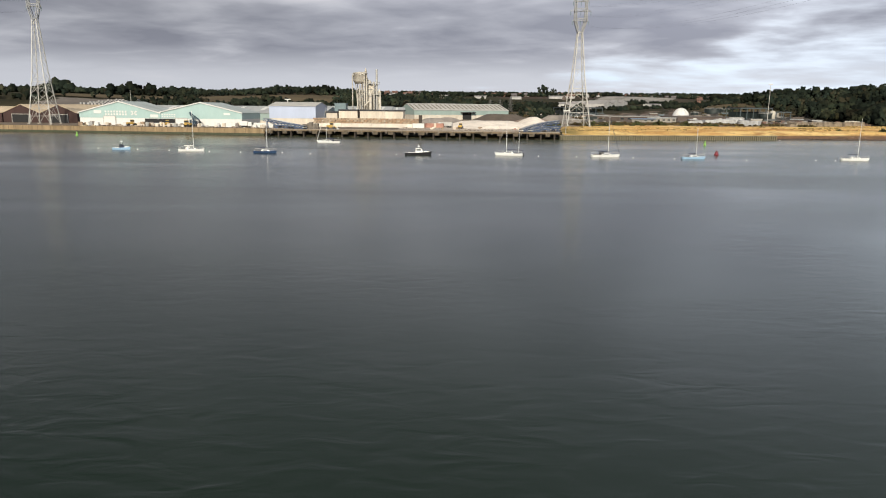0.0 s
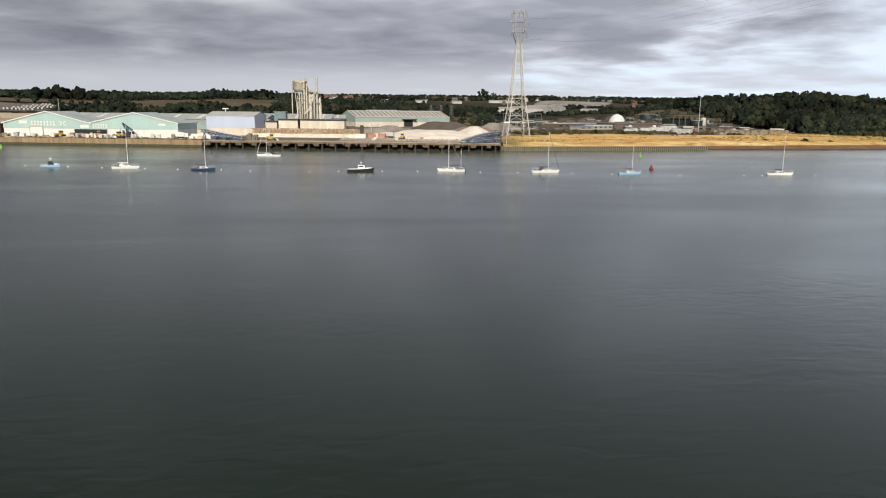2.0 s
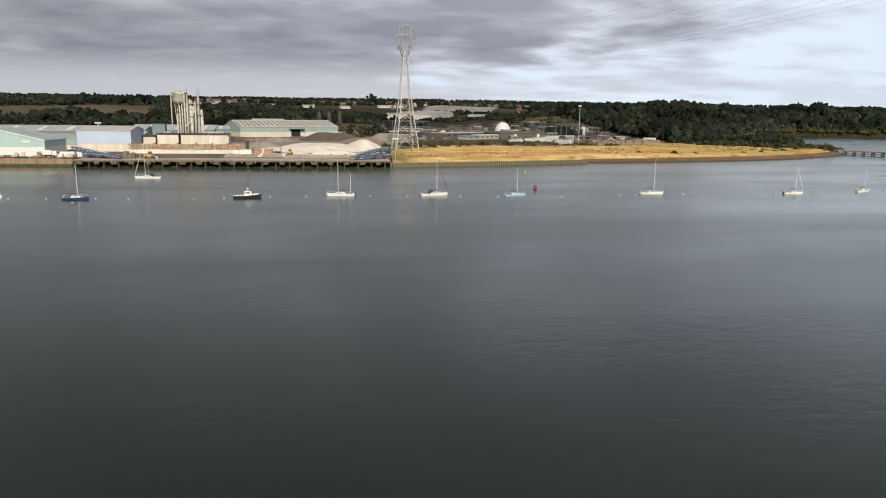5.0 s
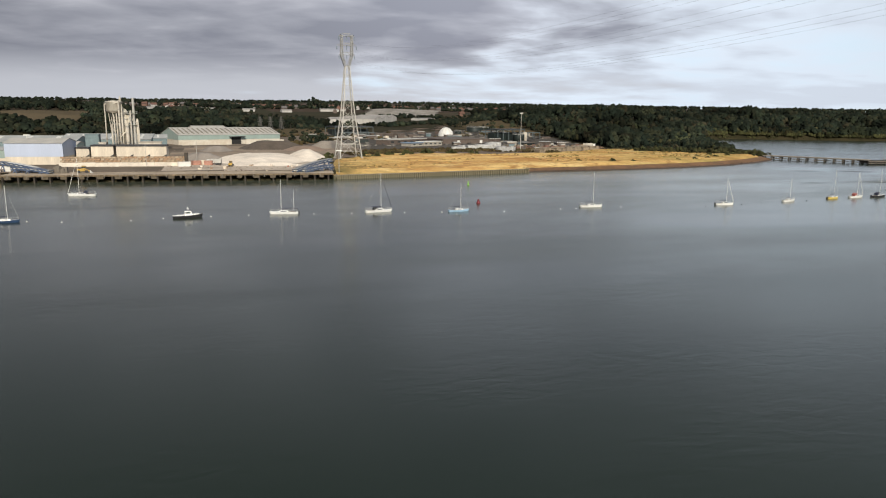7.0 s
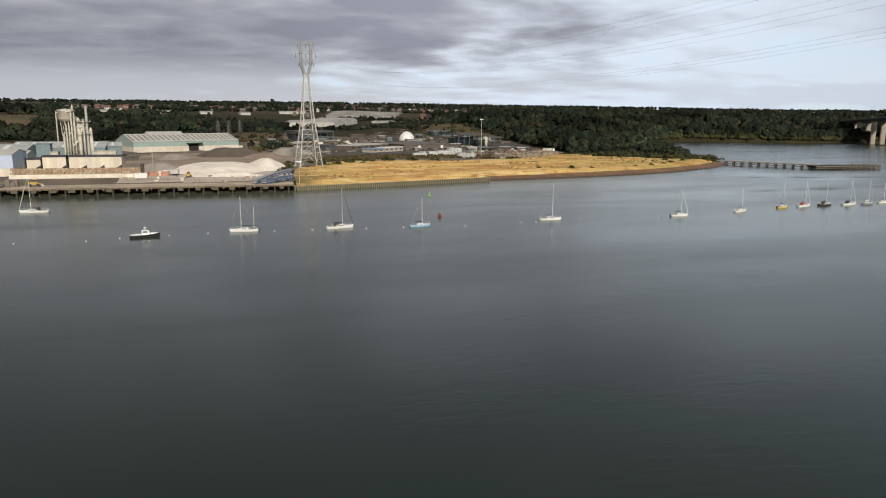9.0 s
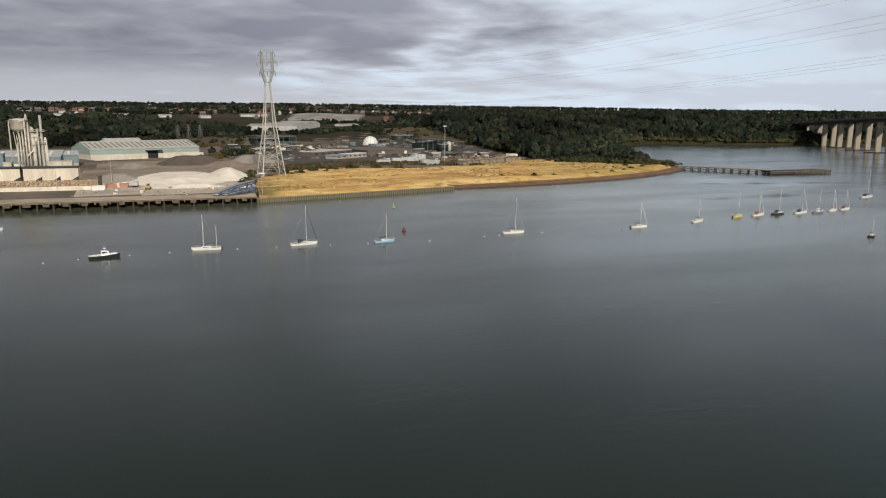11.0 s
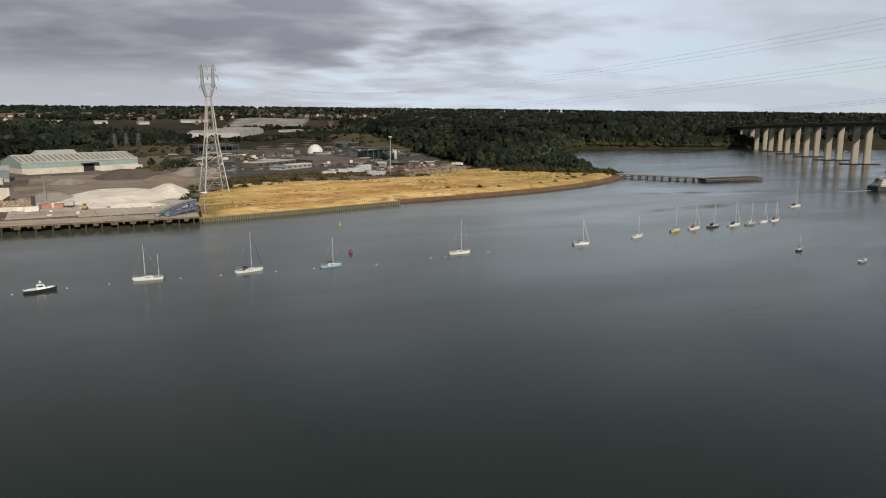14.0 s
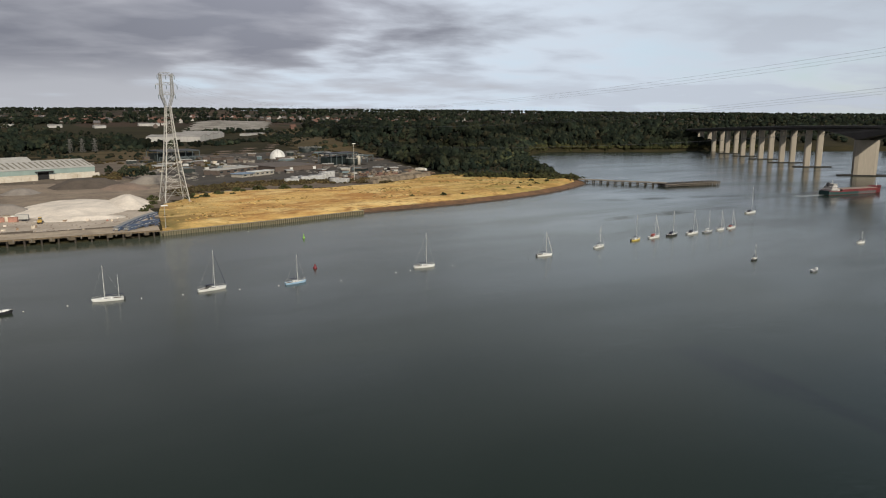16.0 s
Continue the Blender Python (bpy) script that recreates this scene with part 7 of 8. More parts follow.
# ---- treatment works and depot behind the meadow ----
def block(name, m, w, d, h, wall_m, roof_m, label, category="building", over=0.5, group="works buildings", windows=0, doors=0):
    """A flat-roofed building; its front along x."""
    t = thing(name, m, label, category, group)
    bm = BM()
    box(bm, 0, w, 0, d, -0.6, h)
    part("wall", bm, wall_m, t)
    bm = BM()
    box(bm, -over, w + over, -over, d + over, h, h + 0.5)
    part("roof", bm, roof_m, t)
    for k in range(windows):
        bm = BM()
        x0 = w * (k + 0.3) / windows
        box(bm, x0, x0 + w / windows * 0.45, -0.06, 0.02, h * 0.45, h * 0.75)
        part("window", bm, M_GLASS, t)
    for k in range(doors):
        bm = BM()
        x0 = w * (k + 0.6) / doors
        box(bm, x0, x0 + 3.2, -0.08, 0.02, -0.2, min(h - 0.6, 3.6))
        part("door", bm, M_WHITE, t)
    return t


M_DULL_BLUE = mat("dull_blue_roof", (0.20, 0.27, 0.36), 0.6, vary=0.25, scale=0.2)
block("works_building", pose(215, 652, G0, 0, 0, 14), 54, 62, 4.6, M_WALL_BROWN, M_FLAT_ROOF, "long low brown building with a flat felt roof", windows=0, doors=2)
block("works_building", pose(158, 640, G0, 0, 0, 36), 58, 16, 4.6, M_WALL_BROWN, M_ROOF_PALE, "low brown building with a pale flat roof", windows=6)
block("works_building", pose(170, 606, G0, 0, 0, 33), 40, 12, 3.0, M_CONC, M_DULL_BLUE, "low grey unit with a dull blue roof", over=0.8, windows=5)
block("works_building", pose(184, 614, G0, 0, 0, 33), 26, 9, 3.8, M_CONC, M_ROOF_LIGHT, "low grey unit with a pale roof", windows=4)
dome = thing("dome_tank", pose(277, 830, G0), "large white domed gas holder at the works", "tank")
bm = BM()
lathe(bm, [(9.6, -0.5), (9.8, 1.6)] + [(9.8 * math.cos(radians(a)), 1.6 + 11.4 * math.sin(radians(a))) for a in (12, 24, 36, 48, 60, 72, 82, 88)], 28)
part("dome", bm, M_WHITE, dome, "", True)
for k in range(10):
    a = 2 * math.pi * k / 10
    bm = BM()
    for e0, e1 in ((0, 22), (22, 44), (44, 66), (66, 88)):
        p_, q_ = [(9.9 * math.cos(radians(e)) * math.cos(a), 9.9 * math.cos(radians(e)) * math.sin(a), 1.6 + 11.5 * math.sin(radians(e))) for e in (e0, e1)]
        beam(bm, p_, q_, 0.18)
    part("rib", bm, M_STEEL_DULL_SHADED, dome)
bm = BM()
lathe(bm, [(10.4, -0.6), (10.4, 1.2)], 28)
part("plinth", bm, M_CONC, dome)
for x, y, rad, h in ((330, 872, 10, 12.5), (347, 880, 6, 12), (312, 690, 6, 8.5), (300, 850, 4, 8)):
    t = thing("storage_tank", pose(x, y, G0), "dark green cylindrical tank with a rim walkway", "tank", "works tanks")
    bm = BM()
    lathe(bm, [(rad, -0.5), (rad, h), (rad * 0.96, h + 0.2), (0.3, h + 0.9)], 24)
    part("shell", bm, M_TANK, t, "", True)
    bm = BM()
    lathe(bm, [(rad + 0.6, h - 0.3), (rad + 0.6, h - 0.05)], 24)
    part("walkway", bm, M_STEEL, t)
    bm = BM()
    for k in range(12):
        a = 2 * math.pi * k / 12
        b = 2 * math.pi * (k + 1) / 12
        beam(bm, ((rad + 0.5) * math.cos(a), (rad + 0.5) * math.sin(a), h), ((rad + 0.5) * math.cos(a), (rad + 0.5) * math.sin(a), h + 1.1), 0.1)
        beam(bm, ((rad + 0.5) * math.cos(a), (rad + 0.5) * math.sin(a), h + 1.1), ((rad + 0.5) * math.cos(b), (rad + 0.5) * math.sin(b), h + 1.1), 0.1)
    part("hand_rail", bm, M_STEEL, t)
silo = thing("silo", pose(319, 690, G0), "tall pale silver silo on a skirt", "silo")
bm = BM()
lathe(bm, [(2.6, -0.4), (2.6, 9.8), (1.8, 10.8), (0.4, 11.2)], 16)
part("body", bm, M_SILVER, silo, "", True)


M_FRAME = mat("dark_frame_steel", (0.085, 0.105, 0.11), 0.6, vary=0.2)


def open_frame(x, y, turn, w, d, h, label, roof=True):
    t = thing("steel_frame", pose(x, y, G0, 0, 0, turn), label, "shelter", "open shelters")
    nx = max(2, int(w / 8) + 1)
    for i in range(nx):
        for j in (0, d):
            bm = BM()
            xx = w * i / (nx - 1)
            beam(bm, (xx, j, -0.4), (xx, j, h), 0.6)
            part("column", bm, M_FRAME, t)
    for j in (0, d):
        bm = BM()
        beam(bm, (0, j, h), (w, j, h), 0.8)
        part("roof_beam", bm, M_FRAME, t)
    for i in range(nx):
        bm = BM()
        beam(bm, (w * i / (nx - 1), 0, h), (w * i / (nx - 1), d, h), 0.6)
        part("rafter", bm, M_FRAME, t)
    if roof:
        bm = BM()
        box(bm, -0.6, w + 0.6, -0.6, d + 0.6, h + 0.4, h + 0.9)
        part("roof", bm, M_BLACK, t)
        bm = BM()
        box(bm, 1, w - 1, d * 0.35, d * 0.9, -0.3, h * 0.75)
        part("back_wall", bm, M_TANK, t)
    return t


open_frame(288, 690, 24, 42, 18, 13, "dark open-sided steel shelter with a flat roof")
open_frame(331, 708, 18, 18, 12, 9.6, "open grey steel frame beside the silo", False)
open_frame(146, 866, 10, 50, 36, 12.0, "dark teal steel-framed plant building behind the pylon")
open_frame(150, 840, 10, 42, 18, 6.0, "low grey pipe rack of steel frames", False)

# settling channels: rows of low concrete walls
for i in range(9):
    x, y = 215 + 14 * i, 905 + 26 * (i % 3) + 6 * i
    t = thing("settling_bed", pose(x, y, float(land_height(np.array([x]), np.array([y]))[0]), 0, 0, 12), "low concrete settling bed with grey rims", "settling bed", "settling beds")
    for a, b, c_, d_ in ((0, 30, 0, 1), (0, 30, 11, 12), (0, 1, 1, 11), (29, 30, 1, 11)):
        bm = BM()
        box(bm, a, b, c_, d_, -0.8, 1.4)
        part("rim", bm, M_WALL_BROWN, t)
    bm = BM()
    box(bm, 1, 29, 1, 11, -0.8, 0.7)
    part("filter_bed", bm, M_DARK_GRAVEL, t)

# white push walls before the green shed
pw = thing("push_wall", pose(-23.4, 653.5, G0, 0, 0, 20), "row of stained white concrete push walls", "wall")
for k in range(15):
    if k in (7, 8):
        continue
    bm = BM()
    box(bm, k * 6.4, k * 6.4 + 6.2, 0.15 * (k % 3), 0.15 * (k % 3) + 0.7, -0.3, 3.5 + 0.5 * ((k * 7) % 4) / 3)
    part("panel", bm, M_STAINED, pw)
# sheeted white stores and log piles at the meadow's edge
rs = random.Random(31)


M_SHEETING = mat("white_sheeting", (0.50, 0.50, 0.48), 0.5, second=(0.22, 0.21, 0.20), scale=0.5, grain=1.5)


def wrapped_stack(x, y, turn, w, d, h):
    bm = BM()
    box(bm, -w / 2, w / 2, -d / 2, d / 2, -0.2, h)
    bmesh.ops.subdivide_edges(bm, edges=bm.edges[:], cuts=5, use_grid_fill=True)
    for v in bm.verts:
        v.co += Vector((0.2, 0.2, 1)) * (0.9 * noise.noise(v.co * 0.6 + Vector((x, y, 0))) if v.co.z > 0.5 else 0)
    ob = part("sheeted_store", bm, M_SHEETING, None, "", True)
    ob.matrix_basis = pose(x, y, G0, 0, 0, turn)
    return tagged(ob, "low store under creased white sheeting", "store", "sheeted stores")


for x, y, turn, w, d, h in ((195, 549, -32, 12, 6, 2.6), (208, 553, -5, 10, 8, 3.6), (217, 552, -5, 12, 9, 4.2), (226, 560, 10, 6, 6, 4.6), (224, 520, -48, 15, 6, 3.8), (236, 575, 0, 12, 7, 5.0), (205, 562, 10, 12, 6, 3.0)):
    wrapped_stack(x, y, turn, w, d, h)


def log_pile(x, y, turn, rows_, ln):
    t = thing("log_pile", pose(x, y, G0, 0, 0, turn), "stacked pile of weathered grey-brown logs", "log pile", "log piles")
    for lvl in range(rows_):
        for k in range(rows_ - lvl + 2):
            bm = BM()
            rad = 0.45 * rs.uniform(0.85, 1.1)
            yy = (k + lvl * 0.5) * 0.95
            tube(bm, (rs.uniform(-0.4, 0), yy, 0.4 + lvl * 0.82), (ln + rs.uniform(-0.6, 0.2), yy, 0.4 + lvl * 0.82), rad, rad * 0.9, n=8)
            part("log", bm, M_LOG, t)
    return t


for i in range(20):
    u = i / 19
    log_pile(248 + 70 * u + rs.uniform(-1, 1), 500 + 35 * u + rs.uniform(-2, 2), 100 + rs.uniform(-12, 12), 4 if i % 4 else 3, 11 + rs.uniform(-2, 3))
for i in range(8):
    log_pile(262 + 52 * i / 7, 528 + 30 * i / 7 + rs.uniform(-3, 3), 20 + rs.uniform(-25, 25), 3, 9 + rs.uniform(-2, 2))


# ---- vehicles and yard clutter ----
def container(x, y, turn, material, label, L=6.1):
    t = thing("container", pose(x, y, G0, 0, 0, turn), label, "container", "containers")
    bm = BM()
    n = 14
    for s_ in (-1, 1):
        prev = None
        for i in range(n * 2 + 1):
            xx = L * i / (n * 2)
            yy = s_ * (1.22 - 0.06 * (i % 2))
            cur = (bm.verts.new((xx, yy, 0.15)), bm.verts.new((xx, yy, 2.5)))
            if prev:
                bm.faces.new((prev[0], cur[0], cur[1], prev[1]))
            prev = cur
    box(bm, 0, L, -1.15, 1.15, 0.0, 2.55)
    part("body", bm, material, t)
    for x0 in (0, L):
        for s_ in (-1, 1):
            bm = BM()
            beam(bm, (x0, s_ * 1.22, 0), (x0, s_ * 1.22, 2.6), 0.18)
            part("corner_post", bm, material, t)
    bm = BM()
    box(bm, -0.08, 0.0, -1.05, 1.05, 0.2, 2.4)
    part("door", bm, material, t)
    return t


container(-10, 411, 24, M_ORANGE, "faded red shipping container in the yard", 4.5)
container(-3.4, 411, -16, M_ORANGE, "small faded red container beside the heap", 4)
container(-9, 414, 8, M_CREAM, "cream container behind the red ones", 6)
container(-124, 390, -7, M_WHITE, "long white trailer box by the river wall", 12)
container(-102, 386, -6, M_WHITE, "long white trailer box near the quay", 10.5)
container(-112, 390, -7, M_CREAM, "cream container behind the trailers")
container(-17, 402, 10, M_WHITE, "white site container by the post")


def lorry(x, y, turn, cab_m, body_m, label, L=8.0, group="yard vehicles"):
    t = thing("lorry", pose(x, y, G0, 0, 0, turn), label, "lorry", group)
    bm = BM()
    box(bm, -L / 2, L / 2 - 2.2, -1.2, 1.2, 1.1, 3.4)
    part("body", bm, body_m, t)
    bm = BM()
    box(bm, L / 2 - 2.0, L / 2, -1.2, 1.2, 0.7, 3.0)
    bmesh.ops.bevel(bm, geom=bm.edges[:], offset=0.15, segments=2, affect="EDGES")
    c = part("cab", bm, cab_m, t)
    bm = BM()
    box(bm, L / 2 - 0.03, L / 2 + 0.03, -1.0, 1.0, 1.8, 2.7)
    part("windscreen", bm, M_GLASS, c)
    bm = BM()
    box(bm, -L / 2, L / 2 - 0.3, -0.9, 0.9, 0.75, 1.1)
    part("chassis", bm, M_BLACK, t)
    for xx in (-L / 2 + 1.2, -L / 2 + 2.5, L / 2 - 1.1):
        for s_ in (-1, 1):
            bm = BM()
            tube(bm, (xx, s_ * 1.0, 0.5), (xx, s_ * 1.3, 0.5), 0.5, n=12)
            part("wheel", bm, M_BLACK, t)
    return t


lorry(1.5, 412, 165, M_WHITE, M_STEEL, "white tanker lorry parked by the heap")
lorry(338, 587, -28, M_WHITE, M_SILVER, "pale tipper lorry by the wood's edge", 11)
lorry(-106, 384, -8, M_WHITE, M_WHITE, "white box van near the river wall", 6.5)


def digger(x, y, turn, material, label, sc=1.0):
    t = thing("wheel_loader", pose(x, y, G0, 0, 0, turn), label, "loader", "yard vehicles")
    t.scale = (sc, sc, sc)
    bm = BM()
    box(bm, -3.0, 0.4, -1.1, 1.1, 0.9, 2.1)
    bmesh.ops.bevel(bm, geom=bm.edges[:], offset=0.15, segments=1, affect="EDGES")
    part("body", bm, material, t)
    bm = BM()
    box(bm, -0.9, 0.8, -0.8, 0.8, 2.1, 3.5)
    c = part("cab", bm, material, t)
    bm = BM()
    box(bm, -0.95, 0.85, -0.84, 0.84, 2.4, 3.2)
    part("cab_glass", bm, M_GLASS, c)
    for s_ in (-1, 1):
        bm = BM()
        beam(bm, (0.5, s_ * 0.6, 1.8), (2.6, s_ * 0.6, 0.9), 0.25, 0.4)
        part("lift_arm", bm, material, t)
    bm = BM()
    prism(bm, [(2.5, 0.1), (3.9, 0.15), (3.4, 0.5), (2.8, 1.3), (2.5, 1.3)], -1.3, 1.3)
    part("bucket", bm, M_STEEL, t)
    for xx in (-2.2, 1.2):
        for s_ in (-1, 1):
            bm = BM()
            tube(bm, (xx, s_ * 0.8, 0.75), (xx, s_ * 1.35, 0.75), 0.75, n=12)
            part("wheel", bm, M_BLACK, t)
    return t


digger(-57.5, 368, 5, M_YELLOW, "yellow wheel loader on the quay road")
digger(-151, 390, 20, M_YELLOW, "yellow wheel loader by the terminal")
digger(-140, 388, 160, M_YELLOW, "yellow wheel loader facing the open bay")
digger(-172, 394, 40, M_YELLOW, "yellow loader before the terminal doors")
digger(10, 398, 80, M_YELLOW, "yellow loader in front of the sand heaps", 0.9)


def bale(x, y, h, w, material, label):
    bm = BM()
    box(bm, -w / 2, w / 2, -w / 2, w / 2, -0.1, h)
    bmesh.ops.bevel(bm, geom=bm.edges[:], offset=0.2, segments=1, affect="EDGES")
    bmesh.ops.subdivide_edges(bm, edges=bm.edges[:], cuts=1, use_grid_fill=True)
    for v in bm.verts:
        v.co += Vector((noise.noise(v.co + Vector((x, 0, 0))), noise.noise(v.co + Vector((0, y, 0))), noise.noise(v.co))) * 0.2
    ob = part("bale", bm, material)
    ob.matrix_basis = pose(x, y, G0, 0, 0, x * 7)
    return tagged(ob, label, "bale", "yard clutter")


for i in range(46):
    x = rs.uniform(-205, -95)
    y = 372 + (-95 - x) * 0.155 + rs.uniform(6, 14)
    bale(x, y, rs.uniform(0.8, 2.4), rs.uniform(1.0, 2.6), rs.choice((M_CREAM, M_WHITE, M_CREAM, M_GRAVEL, M_RUBBLE, M_STEEL)), "heaped sacks and goods along the river wall")
for i in range(8):
    bale(-72 + i * 0.9, 370 + rs.uniform(-1, 1), rs.uniform(2.0, 3.6), 2.0, M_TIMBER_GREY, "dark stacked timber bale on the quay")
for i in range(12):
    x, y = rs.uniform(-22, 62), rs.uniform(376, 400)
    bale(x, y, rs.uniform(0.5, 1.6), rs.uniform(0.8, 2.2), rs.choice((M_CREAM, M_SAND, M_SAND, M_RUBBLE, M_GRAVEL, M_ORANGE)), "loose block lying in the aggregate yard")
for i in range(40):
    x, y = rs.uniform(105, 240), rs.uniform(690, 840)
    bale(x, y, rs.uniform(1.5, 3.6), rs.uniform(2.0, 5.0), rs.choice((M_CREAM, M_STEEL, M_WHITE, M_FLAT_ROOF, M_TIMBER_GREY, M_TEAL_CLAD)), "plant and stores lying about the works yard")
for i in range(40):
    x, y = rs.uniform(236, 330), 0
    y = 520 + (x - 236) * 0.5 + rs.uniform(4, 60)
    bale(x, y, rs.uniform(1.2, 3.4), rs.uniform(2.0, 5.0), rs.choice((M_LOG, M_LOG, M_TIMBER_GREY, M_STEEL, M_FLAT_ROOF, M_BRICK)), "timber and scrap stacked behind the log piles")

# ---- far buildings ----
def far_z(x, y):
    return float(land_height(np.array([x]), np.array([y]))[0])


M_FAR_WALL = mat("weathered_far_wall", (0.40, 0.385, 0.36), 0.8, vary=0.3, scale=0.1, streak=True)
M_FAR_ROOF = mat("weathered_far_roof", (0.36, 0.345, 0.325), 0.8, second=(0.20, 0.19, 0.175), scale=0.05, grain=0.5)
for k in range(3):
    x, y = 274 + 22 * k, 1215 + 34 * k
    t = shed("warehouse", pose(x, y, far_z(x, y) - 1, 0, 0, 57), 40, 66, 9.5, 13.5, 3, M_FAR_WALL, M_FAR_WALL, M_FAR_ROOF, "pale grey gabled far warehouse", "y", None, 4, (), "white warehouses")
shed("warehouse", pose(196, 1256, far_z(196, 1256) - 1, 0, 0, -24), 84, 60, 9, 12.0, 3, M_FAR_WALL, M_FAR_WALL, M_FAR_ROOF, "long pale grey far warehouse", "x", None, 6, (), "white warehouses")
shed("warehouse", pose(384, 1328, far_z(384, 1328) - 1, 0, 0, 42), 66, 14, 5, 6, 2, M_FAR_WALL, M_FAR_WALL, M_FAR_ROOF, "long low pale building at the works' edge", "x", None, 4, (), "white warehouses")
for x, y, w in ((-120, 1560, 40), (-20, 1600, 46), (70, 1590, 36), (150, 1560, 30), (-300, 1580, 40), (-420, 1560, 34), (240, 1620, 60), (-200, 1640, 50)):
    shed("warehouse", pose(x, y, far_z(x, y) - 1, 0, 0, rs.uniform(-8, 8)), w * 0.7, 22, 5.5, 7.5, 2, M_FAR_WALL, M_FAR_WALL, M_FAR_ROOF, "pale far industrial shed below the hill", "x", None, 4, (), "far sheds")

# dry field before the far woods, and the bare grey slope on the hill
M_FIELD = mat("dry_field", (0.125, 0.09, 0.048), 0.95, second=(0.045, 0.042, 0.022), scale=0.02, grain=0.2, spec=0.1)
M_SLOPE = mat("bare_grey_slope", (0.40, 0.375, 0.335), 0.95, second=(0.13, 0.115, 0.095), scale=0.035, grain=0.12, spec=0.1)


draped("field", [(40, 900), (120, 910), (200, 960), (240, 1090), (120, 1080), (20, 1000)], 0.5, 12, M_FIELD, "dry brown-green field before dark woods", "field")
draped("field", [(330, 900), (380, 760), (420, 1000), (470, 1240), (560, 1500), (430, 1420), (360, 1150)], 0.6, 14, M_FIELD, "rough brown-green field rising beside the woods", "field")
draped("bare_slope", SLOPE, 1.2, 14, M_SLOPE, "bare pale grey slope on the far hillside", "slope")
draped("field", FIELD_LEFT, 1.0, 14, mat("stubble_field", (0.12, 0.093, 0.055), 0.95, second=(0.07, 0.056, 0.035), scale=0.02, grain=0.2, spec=0.1), "brown stubble field on the low hill", "field")


draped("van_park", VAN_PARK, 0.6, 12, mat("van_park_gravel", (0.14, 0.12, 0.10), 0.95, vary=0.3, scale=0.03), "grey gravel van park on the slope", "yard")


# rows of parked white vans
def van(x, y, turn):
    t = thing("van", pose(x, y, float(land_height(np.array([x]), np.array([y]))[0]) + 0.6, 0, 0, turn), "pale parked van in a row on the slope", "van", "parked vans")
    bm = BM()
    prism(bm, [(-3.6, 0.5), (3.6, 0.5), (3.6, 1.5), (2.6, 2.0), (2.0, 3.0), (-3.6, 3.1)], -1.2, 1.2)
    part("body", bm, M_FAR_WALL, t)
    bm = BM()
    prism(bm, [(2.05, 2.1), (2.68, 2.1), (2.15, 2.9), (2.05, 2.9)], -1.1, 1.1)
    part("windscreen", bm, M_GLASS, t)
    for xx in (-2.3, 2.4):
        for s_ in (-1, 1):
            bm = BM()
            tube(bm, (xx, s_ * 0.95, 0.4), (xx, s_ * 1.25, 0.4), 0.42, n=10)
            part("wheel", bm, M_BLACK, t)


for row in range(5):
    for k in range(8):
        van(-482 + 4.6 * k + 3 * row + rs.uniform(-0.4, 0.4), 955 + 20 * row + 0.8 * k, 80 + rs.uniform(-4, 4))


# houses on the hill
def house(m, wall_m, roof_m, label, group="hill houses"):
    t = thing("house", m, label, "house", group)
    bm = BM()
    box(bm, -6, 6, -4, 4, -3, 5.2)
    v = [[bm.verts.new((x, y, z)) for y, z in ((-4, 5.2), (4, 5.2), (0, 8.6))] for x in (-6, 6)]
    bm.faces.new(v[0]), bm.faces.new(v[1][::-1])
    part("wall", bm, wall_m, t)
    bm = BM()
    for s_ in (-1, 1):
        lo = [bm.verts.new(p) for p in ((-6.5, s_ * 4.7, 4.7), (6.5, s_ * 4.7, 4.7), (6.5, 0, 8.8), (-6.5, 0, 8.8))]
        hi = [bm.verts.new((p.co.x, p.co.y, p.co.z + 0.3)) for p in lo]
        bm.faces.new(lo), bm.faces.new(hi)
        for i in range(4):
            j = (i + 1) % 4
            bm.faces.new((lo[i], lo[j], hi[j], hi[i]))
    bmesh.ops.recalc_face_normals(bm, faces=bm.faces[:])
    r_ = part("roof", bm, roof_m, t)
    bm = BM()
    box(bm, 3.2, 4.2, -0.6, 0.6, 8, 10.2)
    part("chimney", bm, M_BRICK, r_)
    for x in (-3.6, 0.8, 3.6):
        bm = BM()
        box(bm, x - 0.7, x + 0.7, -4.06, -3.98, 2.8, 4.2)
        part("window", bm, M_GLASS, t)
    return t


protos = [house(pose(300, 1830, far_z(300, 1830), 0, 0, 10), M_FAR_WALL, M_TILE, "pale-walled hillside house with a red tile roof"),
          house(pose(330, 1835, far_z(330, 1835), 0, 0, -8), M_BRICK, M_TILE, "red brick hillside house with a tile roof"),
          house(pose(205, 1800, far_z(205, 1800), 0, 0, 4), M_WALL_BROWN, M_SLATE, "brown brick hillside house with a slate roof")]
cnt = 0
while cnt < 290:
    az, rr = radians(rs.uniform(-34, 26)), rs.uniform(1520, 2600)
    if rs.random() < 0.25:
        az, rr = radians(rs.uniform(14, 34)), rs.uniform(1900, 2700)
    x, y = rr * math.sin(az), rr * math.cos(az)
    if is_open(np.array([x]), np.array([y]))[0]:
        continue
    copy_thing(protos[rs.randrange(3)], pose(x, y, far_z(x, y) + 0.3, 0, 0, rs.choice((0, 15, -20, 80)) + rs.uniform(-6, 6)))
    cnt += 1

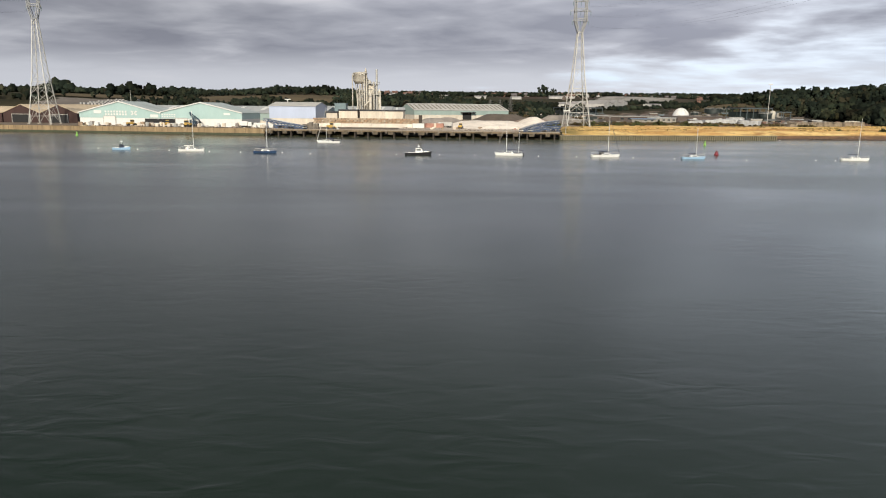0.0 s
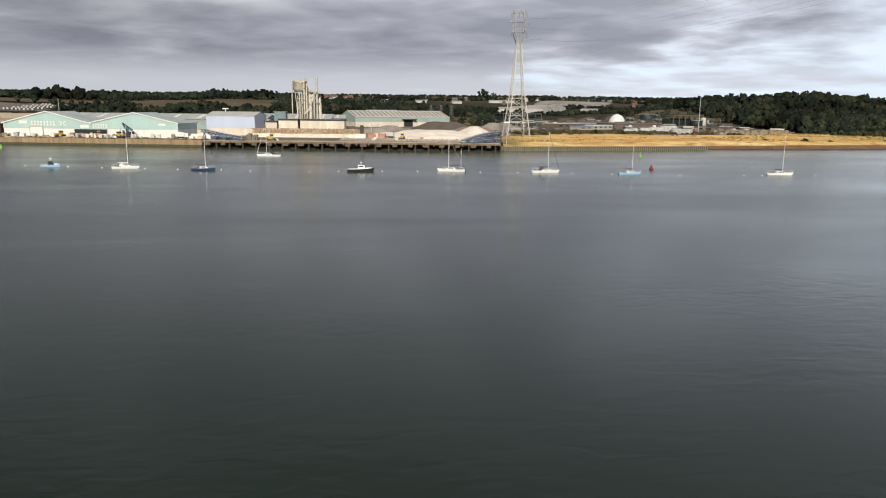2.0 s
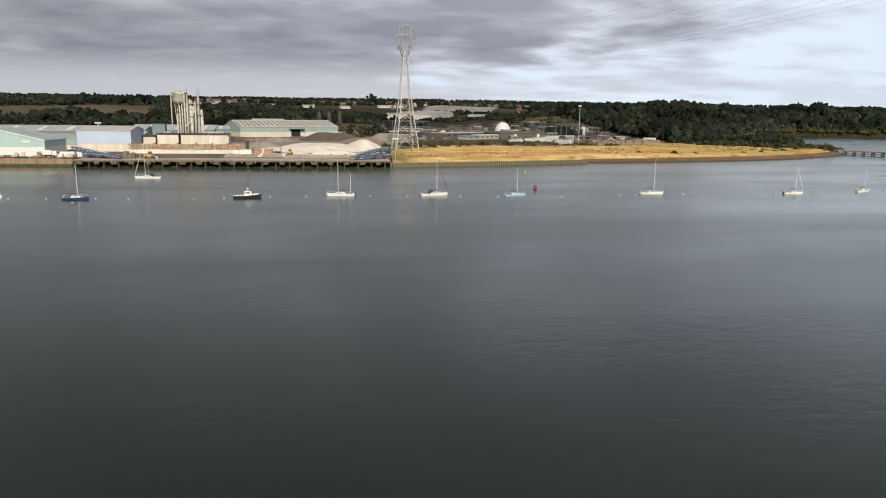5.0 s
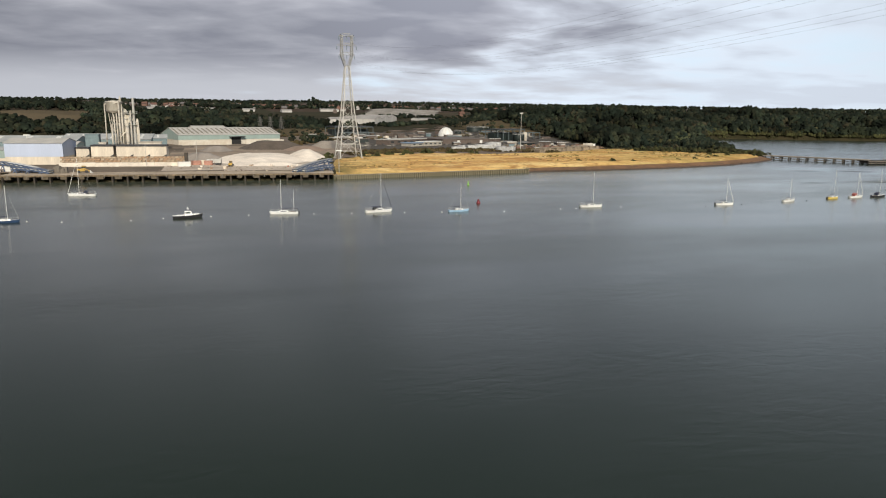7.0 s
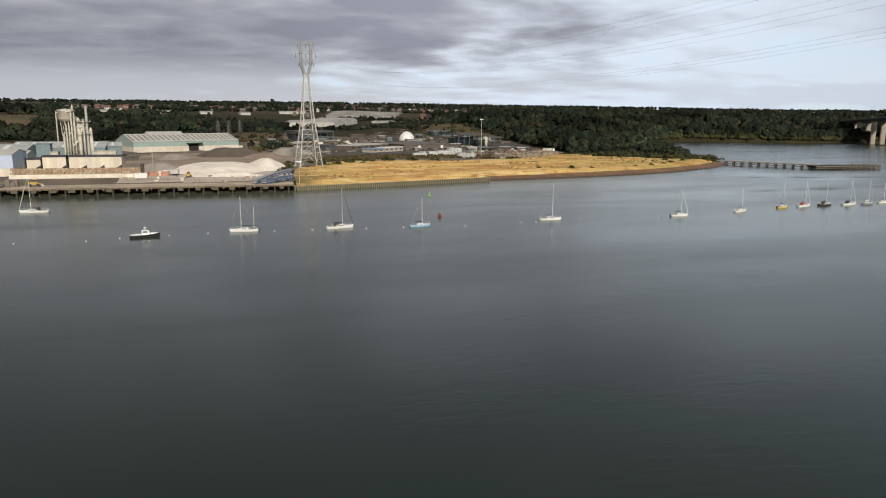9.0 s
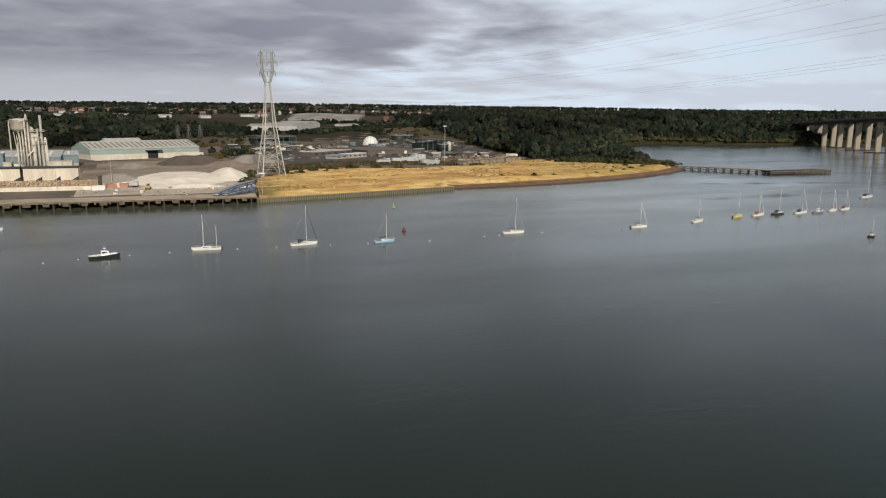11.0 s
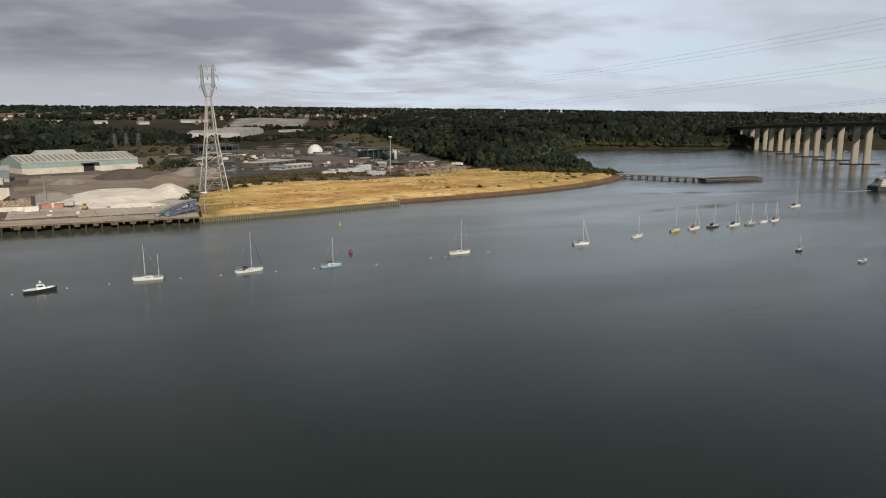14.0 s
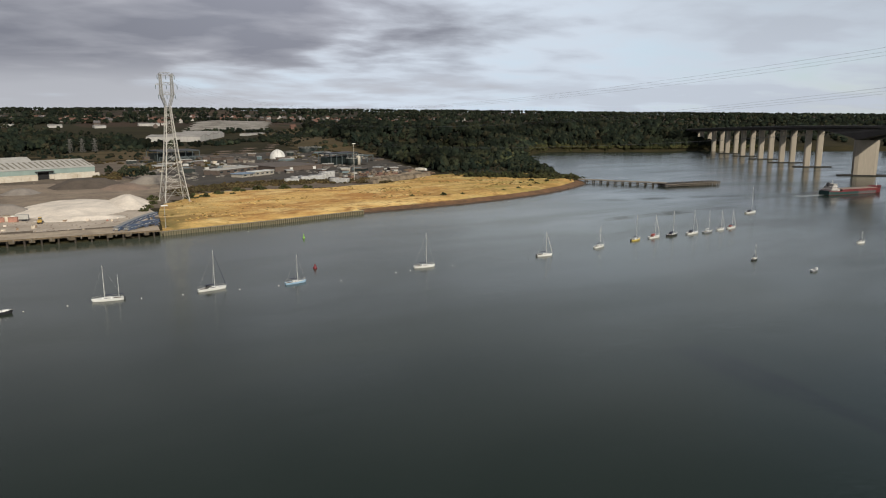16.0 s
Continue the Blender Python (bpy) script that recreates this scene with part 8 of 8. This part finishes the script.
# scrub between the meadow and the works, and hedges about them
q = random.Random(77)
pl = []
for i in range(420):
    u = q.random()
    x = 92 + 170 * u
    y = 492 + 34 * math.sin(3.0 * u) + q.uniform(-4, 36)
    s = q.uniform(1.2, 3.0)
    pl.append((x, y, 3.3, s, s * 0.7, q.uniform(0, 6), q.randrange(4)))
for i in range(300):
    x, y = q.uniform(60, 380), q.uniform(720, 930)
    if noise.noise((x * 0.02, y * 0.02, 1.0)) > 0.12:
        s = q.uniform(1.5, 3.8)
        pl.append((x, y, far_z(x, y), s, s * 0.8, q.uniform(0, 6), q.randrange(4)))
for i in range(220):
    u = q.random()
    x, y = 60 + 90 * u + q.uniform(-8, 8), 640 + 190 * u + q.uniform(-20, 20)
    s = q.uniform(1.4, 3.4)
    pl.append((x, y, 3.4, s, s * 0.8, q.uniform(0, 6), q.randrange(4)))
scatter("scrub", [indexed(clump_mesh("s", 90 + k, 9, 1.0, 0.42)) for k in range(4)], pl, mat("brown_scrub", (0.105, 0.075, 0.035), 0.95, second=(0.030, 0.030, 0.014), scale=0.03, grain=0.5, island=0.4, spec=0.1),
        "rough brown-green scrub between meadow and works", "scrub")
for i in range(70):
    x, y = q.uniform(110, 370), q.uniform(600, 900)
    if signed(np.array([x]), np.array([y]), YARD)[0] > 10 and noise.noise((x * 0.015, y * 0.015, 7.0)) > -0.2:
        w, d, h = q.uniform(4, 16), q.uniform(4, 10), q.uniform(2.0, 4.2)
        block("store_hut", pose(x, y, far_z(x, y), 0, 0, q.uniform(-10, 40)), w, d, h, q.choice((M_WALL_BROWN, M_TANK, M_TEAL_CLAD, M_CONC, M_WALL_BROWN)), q.choice((M_FLAT_ROOF, M_ROOF_GREY, M_FLAT_ROOF, M_ROOF_PALE)), "small dark flat-roofed works hut", "hut", 0.3, "works huts")

# loose rubble and spilt stone about the yard
pl = []
for i in range(800):
    k = i % 5
    if k < 2:
        x, y = q.uniform(-26, 64), q.uniform(364, 408)
    elif k == 2:
        x, y = q.uniform(-80, 0), q.uniform(419, 445)
    elif k == 3:
        x, y = q.uniform(-30, 100), q.uniform(560, 665)
    else:
        x, y = q.uniform(-200, -90), 0
        y = 374 + (-92 - x) * 0.155 + q.uniform(3, 18)
    if noise.noise((x * 0.06, y * 0.06, 9.0)) < -0.15:
        continue
    s = q.uniform(0.2, 0.65)
    pl.append((x, y, 3.4, s, s * 0.7, q.uniform(0, 6), q.randrange(3)))


def rock_bm(seed):
    w = random.Random(seed)
    bm = BM()
    bmesh.ops.create_icosphere(bm, subdivisions=1, radius=1.0)
    for v in bm.verts:
        v.co *= w.uniform(0.7, 1.3)
    return indexed(bm)


scatter("rubble", [rock_bm(k) for k in range(3)], pl, mat("mixed_rubble", (0.33, 0.27, 0.205), 0.95, second=(0.10, 0.08, 0.06), scale=0.05, grain=0.6, island=0.6), "loose pale and brown rubble over the yard", "rubble")

# scrap, pipes and stores lying about the works and the timber yard
def crate_bm(seed):
    w = random.Random(seed)
    bm = BM()
    a, b, c = w.uniform(0.5, 1.4), w.uniform(0.3, 1.0), w.uniform(0.3, 0.9)
    m_ = Matrix.Rotation(w.uniform(-0.25, 0.25), 4, "X")
    vs_ = [bm.verts.new(m_ @ Vector((x * a, y * b, z * c))) for z in (-0.1, 1) for y in (-1, 1) for x in (-1, 1)]
    for f in ((0, 2, 3, 1), (4, 5, 7, 6), (0, 1, 5, 4), (2, 6, 7, 3), (0, 4, 6, 2), (1, 3, 7, 5)):
        bm.faces.new([vs_[i] for i in f])
    bmesh.ops.triangulate(bm, faces=bm.faces[:])
    return indexed(bm)


def clutter(n, x0, x1, y0, y1, lo, hi, bend=0.0):
    out = []
    while len(out) < n:
        x, y = q.uniform(x0, x1), q.uniform(y0, y1)
        y += bend * (x - x0)
        if noise.noise((x * 0.03, y * 0.03, 12.0)) < -0.1:
            continue
        s = q.uniform(lo, hi)
        out.append((x, y, far_z(x, y), s, s * q.uniform(0.5, 1.1), q.uniform(0, 6.28), q.randrange(6)))
    return out


scatter("works_clutter", [crate_bm(k) for k in range(6)], clutter(620, 110, 360, 600, 900, 0.8, 2.6),
        mat("mixed_works_clutter", (0.22, 0.20, 0.175), 0.85, second=(0.035, 0.034, 0.032), scale=0.05, grain=0.3, island=0.75), "dark pipes, plant and stores about the works", "clutter")
scatter("timber_scrap", [crate_bm(20 + k) for k in range(6)], clutter(520, 232, 338, 506, 556, 0.7, 2.2, 0.5),
        mat("scrap_timber", (0.25, 0.165, 0.10), 0.9, second=(0.06, 0.045, 0.032), scale=0.08, grain=0.5, island=0.6), "heaped brown timber and scrap by the log piles", "scrap")
scatter("yard_clutter", [crate_bm(40 + k) for k in range(6)], clutter(130, -200, -96, 392, 404, 0.5, 1.3, -0.155) + clutter(90, -95, -2, 460, 500, 0.6, 1.8) + clutter(70, -22, 0, 405, 440, 0.5, 1.2),
        mat("mixed_yard_goods", (0.50, 0.42, 0.30), 0.85, second=(0.12, 0.09, 0.06), scale=0.08, grain=0.5, island=0.6), "mixed goods and debris about the quay yard", "clutter")
